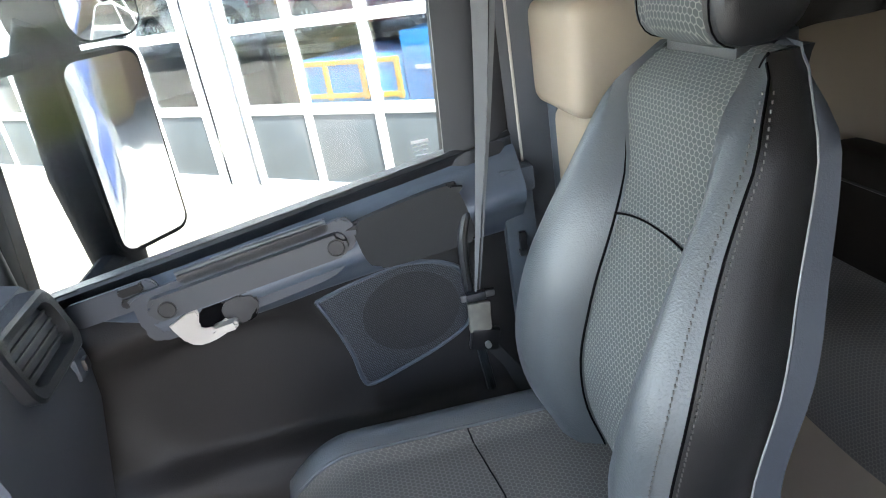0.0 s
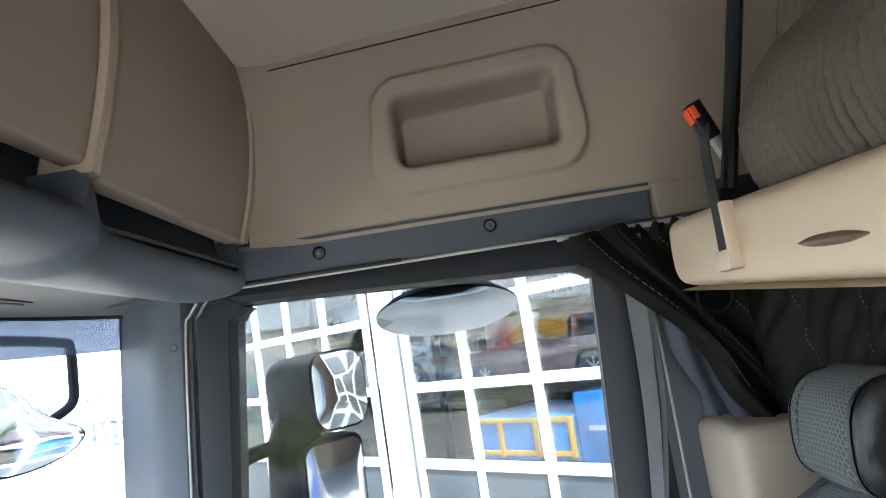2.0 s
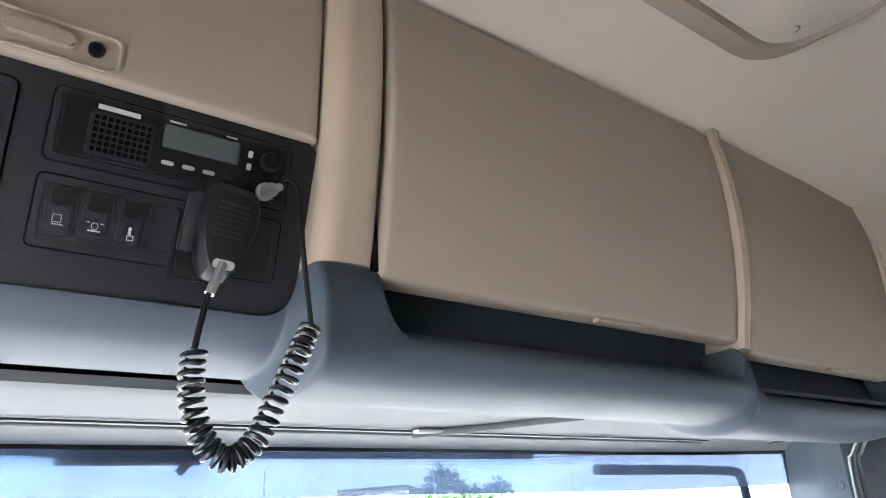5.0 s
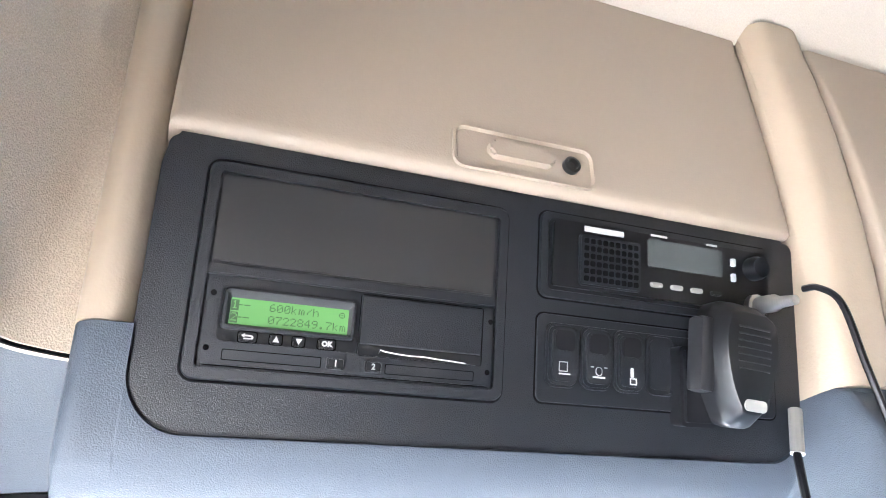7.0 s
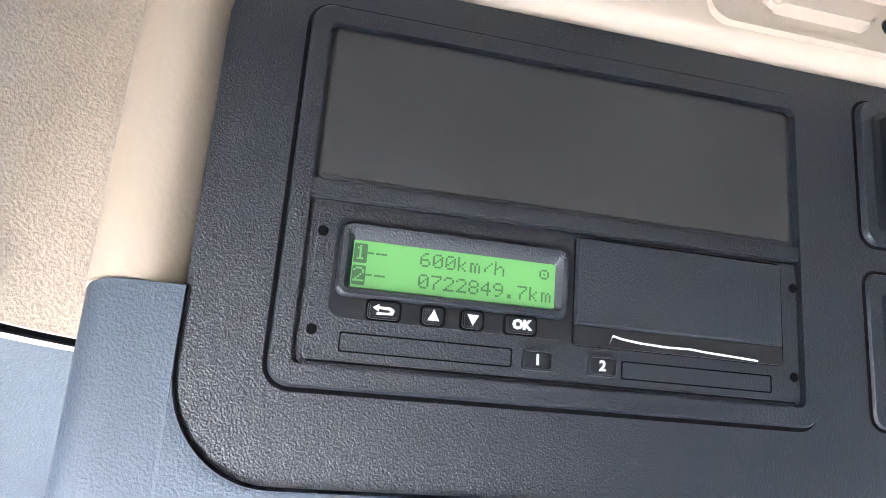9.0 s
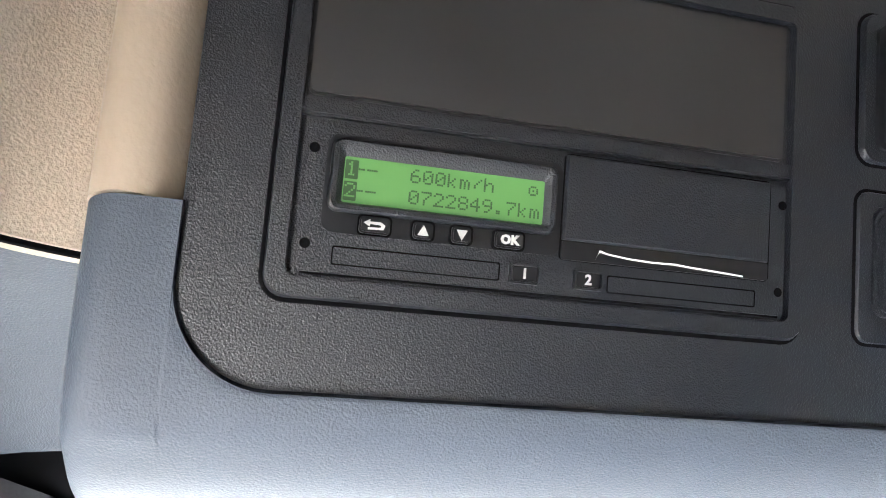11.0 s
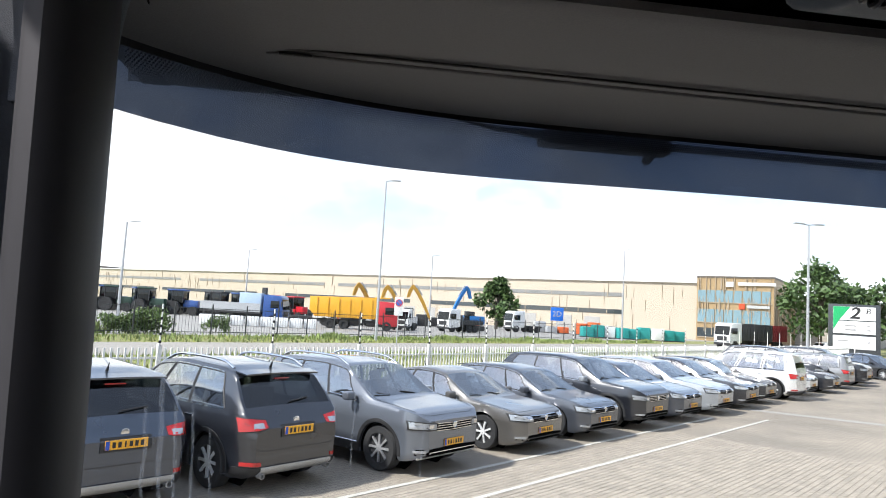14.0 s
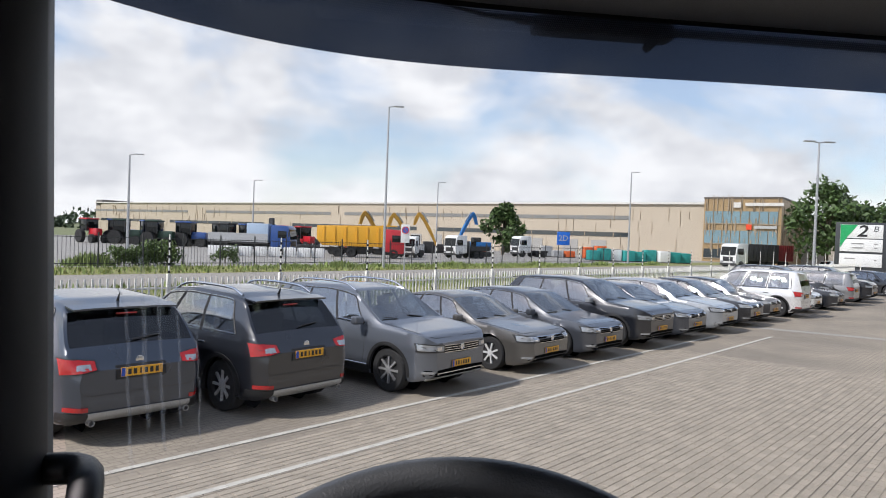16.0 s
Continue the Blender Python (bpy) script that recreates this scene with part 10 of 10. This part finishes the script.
gput("white_stripe", box((2.2, 0.03, 0.06), (-1.72, TIP_Y - 0.015, 1.32)), T_WHITE, "", tip)
gput("undercarriage", box((4.2, 1.2, 0.75), (-0.8, TIP_Y + 0.9, 0.45), 0.05), T_DARK, "", tip)
for n_, x, y, z, sx, sy, sz, mt in (("red", -5.5, 10.0, 3.2, 3.6, 2.2, 1.8, T_RED), ("red", 3.0, 7.5, 2.3, 2.2, 2.0, 1.8, T_MAROON), ("white", 5.2, 6.0, 2.3, 2.3, 2.2, 2.4, T_WHITE), ("green", 0.4, 6.0, 0.9, 2.6, 1.2, 0.6, principled("green_machine_paint", (0.03, 0.22, 0.08), 0.5)), ("grey", -2.6, 9.0, 4.2, 6.0, 1.0, 1.6, T_GREY), ("dark", 2.0, 10, 1.2, 6, 2, 1.2, T_DARK), ("orange", -7.5, 9.0, 3.6, 1.6, 1.6, 1.3, T_ORANGE)):
    st = thing("lorry_cab", n_ + " lorry part standing in the workshop", "lorry cab", "lorries in the workshop", at=Matrix.Translation(GM @ Vector((x, y, 0))))
    gput("shell", box((sx, sy, sz), (x, y, z), 0.12, seg=3), mt, "", st)
    if sz > 1.5:
        gput("window", box((sx * 0.7, 0.03, sz * 0.32), (x, y - sy / 2 - 0.01, z + sz * 0.2), 0.01), CAR_GLASS, "", st)
    gput("stand", box((sx * 0.8, sy * 0.8, z - sz / 2), (x, y, (z - sz / 2) / 2), 0.02), T_DARK, "", st)

# cars on a two-storey rack in the workshop
rack = thing("storage_rack", "dark steel rack carrying cars inside the workshop", "rack", at=Matrix.Translation(GM @ Vector((2, 5, 0))))
for zz in (1.55, 3.15):
    gput("shelf", box((14.5, 2.2, 0.08), (2.3, 4.6, zz - 0.04), 0.01), T_DARK, "", rack)
for xx in (-4.8, -0.1, 4.7, 9.4):
    for yy in (3.6, 5.6):
        gput("upright", box((0.12, 0.12, 4.6), (xx, yy, 2.3), 0.01), T_DARK, "", rack)
for xx, zz, shp, size, col in ((-2.3, 1.55, "hatch", (4.1, 1.72, 1.42), "red"), (2.2, 1.55, "wagon", (4.3, 1.74, 1.42), "red"), (7.0, 1.55, "van", (4.2, 1.75, 1.55), "silver"), (-2.4, 3.15, "suv", (4.3, 1.8, 1.6), "red"), (2.4, 3.15, "hatch", (4.0, 1.7, 1.4), "red"), (7.1, 3.15, "sedan", (4.4, 1.75, 1.4), "grey")):
    car("dented " + col + " " + {"hatch": "hatchback", "suv": "off-road car", "van": "high-roofed car"}.get(shp, shp) + " stored on a steel rack", shp, size, col, GM @ Matrix.Translation((xx, 4.6, zz)), group="cars in the workshop", fine=False)

# white building with a barred window, farther on
W0, WD = Vector((15.9, 9.0, 0)), Vector((0.46, 0.888, 0))
WM2 = Matrix.Translation(W0) @ Matrix(((WD.x, WD.y, 0, 0), (WD.y, -WD.x, 0, 0), (0, 0, 1, 0), (0, 0, 0, 1)))
wb = thing("white_building", "white rendered building with barred windows", "building", at=Matrix.Translation(W0))
RENDER_W = principled("white_render", (0.74, 0.73, 0.70), 0.85, vary=0.05, scale=0.6, grain=0.003, grain_scale=60)


def wput(name, bm, mat, lab=""):
    bm.transform(WM2)
    return part(name, bm, mat, wb, lab)


wput("wall", box((16, 8, 7.0), (8.3, 4.0, 3.5), 0.02), RENDER_W)
wput("base", box((16.1, 8.1, 0.5), (8.3, 4.0, 0.25)), T_GREY)
for a in (0.9, 4.6, 8.2, 12.0):
    wput("window", box((1.9, 0.10, 1.75), (a + 0.2, -0.02, 1.85), 0.01), DARKGLASS)
    for k in range(5):
        wput("window_bar", box((0.07, 0.08, 1.75), (a - 0.7 + 0.45 * k, -0.08, 1.85)), FRAME_W)
    for z in (1.0, 1.55, 2.1, 2.70):
        wput("window_bar", box((1.95, 0.08, 0.07), (a + 0.2, -0.08, z)), FRAME_W)


# ---- paving bricks: those beside the lines one by one, the rest joined ----
PITCH, LONG = 0.107, 0.214


def paver_material(name, source):
    m = principled(name, (0.305, 0.266, 0.213), 0.9, vary=0.2, scale=2.2, grain=0.003, grain_scale=120, bump=0.5, speck=0.4, random_tone=0.11)
    nt = m.node_tree
    info = [n for n in nt.nodes if n.bl_idname == "ShaderNodeObjectInfo"][0]
    if source == "island":
        geo = nt.nodes.new("ShaderNodeNewGeometry")
        for link in list(info.outputs["Random"].links):
            nt.links.new(geo.outputs["Random Per Island"], link.to_socket)
        nt.nodes.remove(info)
    return m


def paver_shape(x, y, wob=0.0):
    """Eight corners and five faces of one brick, with worn edges."""
    a, b = LONG / 2 - 0.002, PITCH / 2 - 0.0035
    v = [(x + sx * a, y + sy * b, -0.004) for sx, sy in ((-1, -1), (1, -1), (1, 1), (-1, 1))] + [(x + sx * (a - 0.006), y + sy * (b - 0.006), 0.0065 + wob) for sx, sy in ((-1, -1), (1, -1), (1, 1), (-1, 1))]
    f = [(4, 5, 6, 7), (0, 1, 5, 4), (1, 2, 6, 5), (2, 3, 7, 6), (3, 0, 4, 7)]
    return v, f


PIECE, JOINED = paver_material("paving_brick", "object"), paver_material("paving_bricks_joined", "island")
v, f = paver_shape(0, 0)
brick_me = bpy.data.meshes.new("brick")
brick_me.from_pydata(v, [], f)
brick_me.materials.append(PIECE)
rnd = random.Random(77)
vv, ff = [], []
for r in range(66):
    d = -0.30 - PITCH * r
    for c in range(72):
        s = -1.6 + LONG * (c + 0.5 * (r % 2))
        wob = rnd.uniform(-0.0015, 0.0012)
        if 36 <= r < 48 and 14 <= c < 39:
            b = new("brick", brick_me)
            b.parent = pave
            b.matrix_basis = yard_m(s, d, wob)
        else:
            q, g = paver_shape(0, 0, wob)
            m = yard_m(s, d, 0)
            n = len(vv)
            vv.extend(tuple(m @ Vector(p)) for p in q)
            ff.extend(tuple(n + i for i in face) for face in g)
me = bpy.data.meshes.new("far_bricks")
me.from_pydata(vv, [], ff)
me.materials.append(JOINED)
ob = new("far_bricks", me)
ob.parent = pave
tagged(ob, kind="stuff")
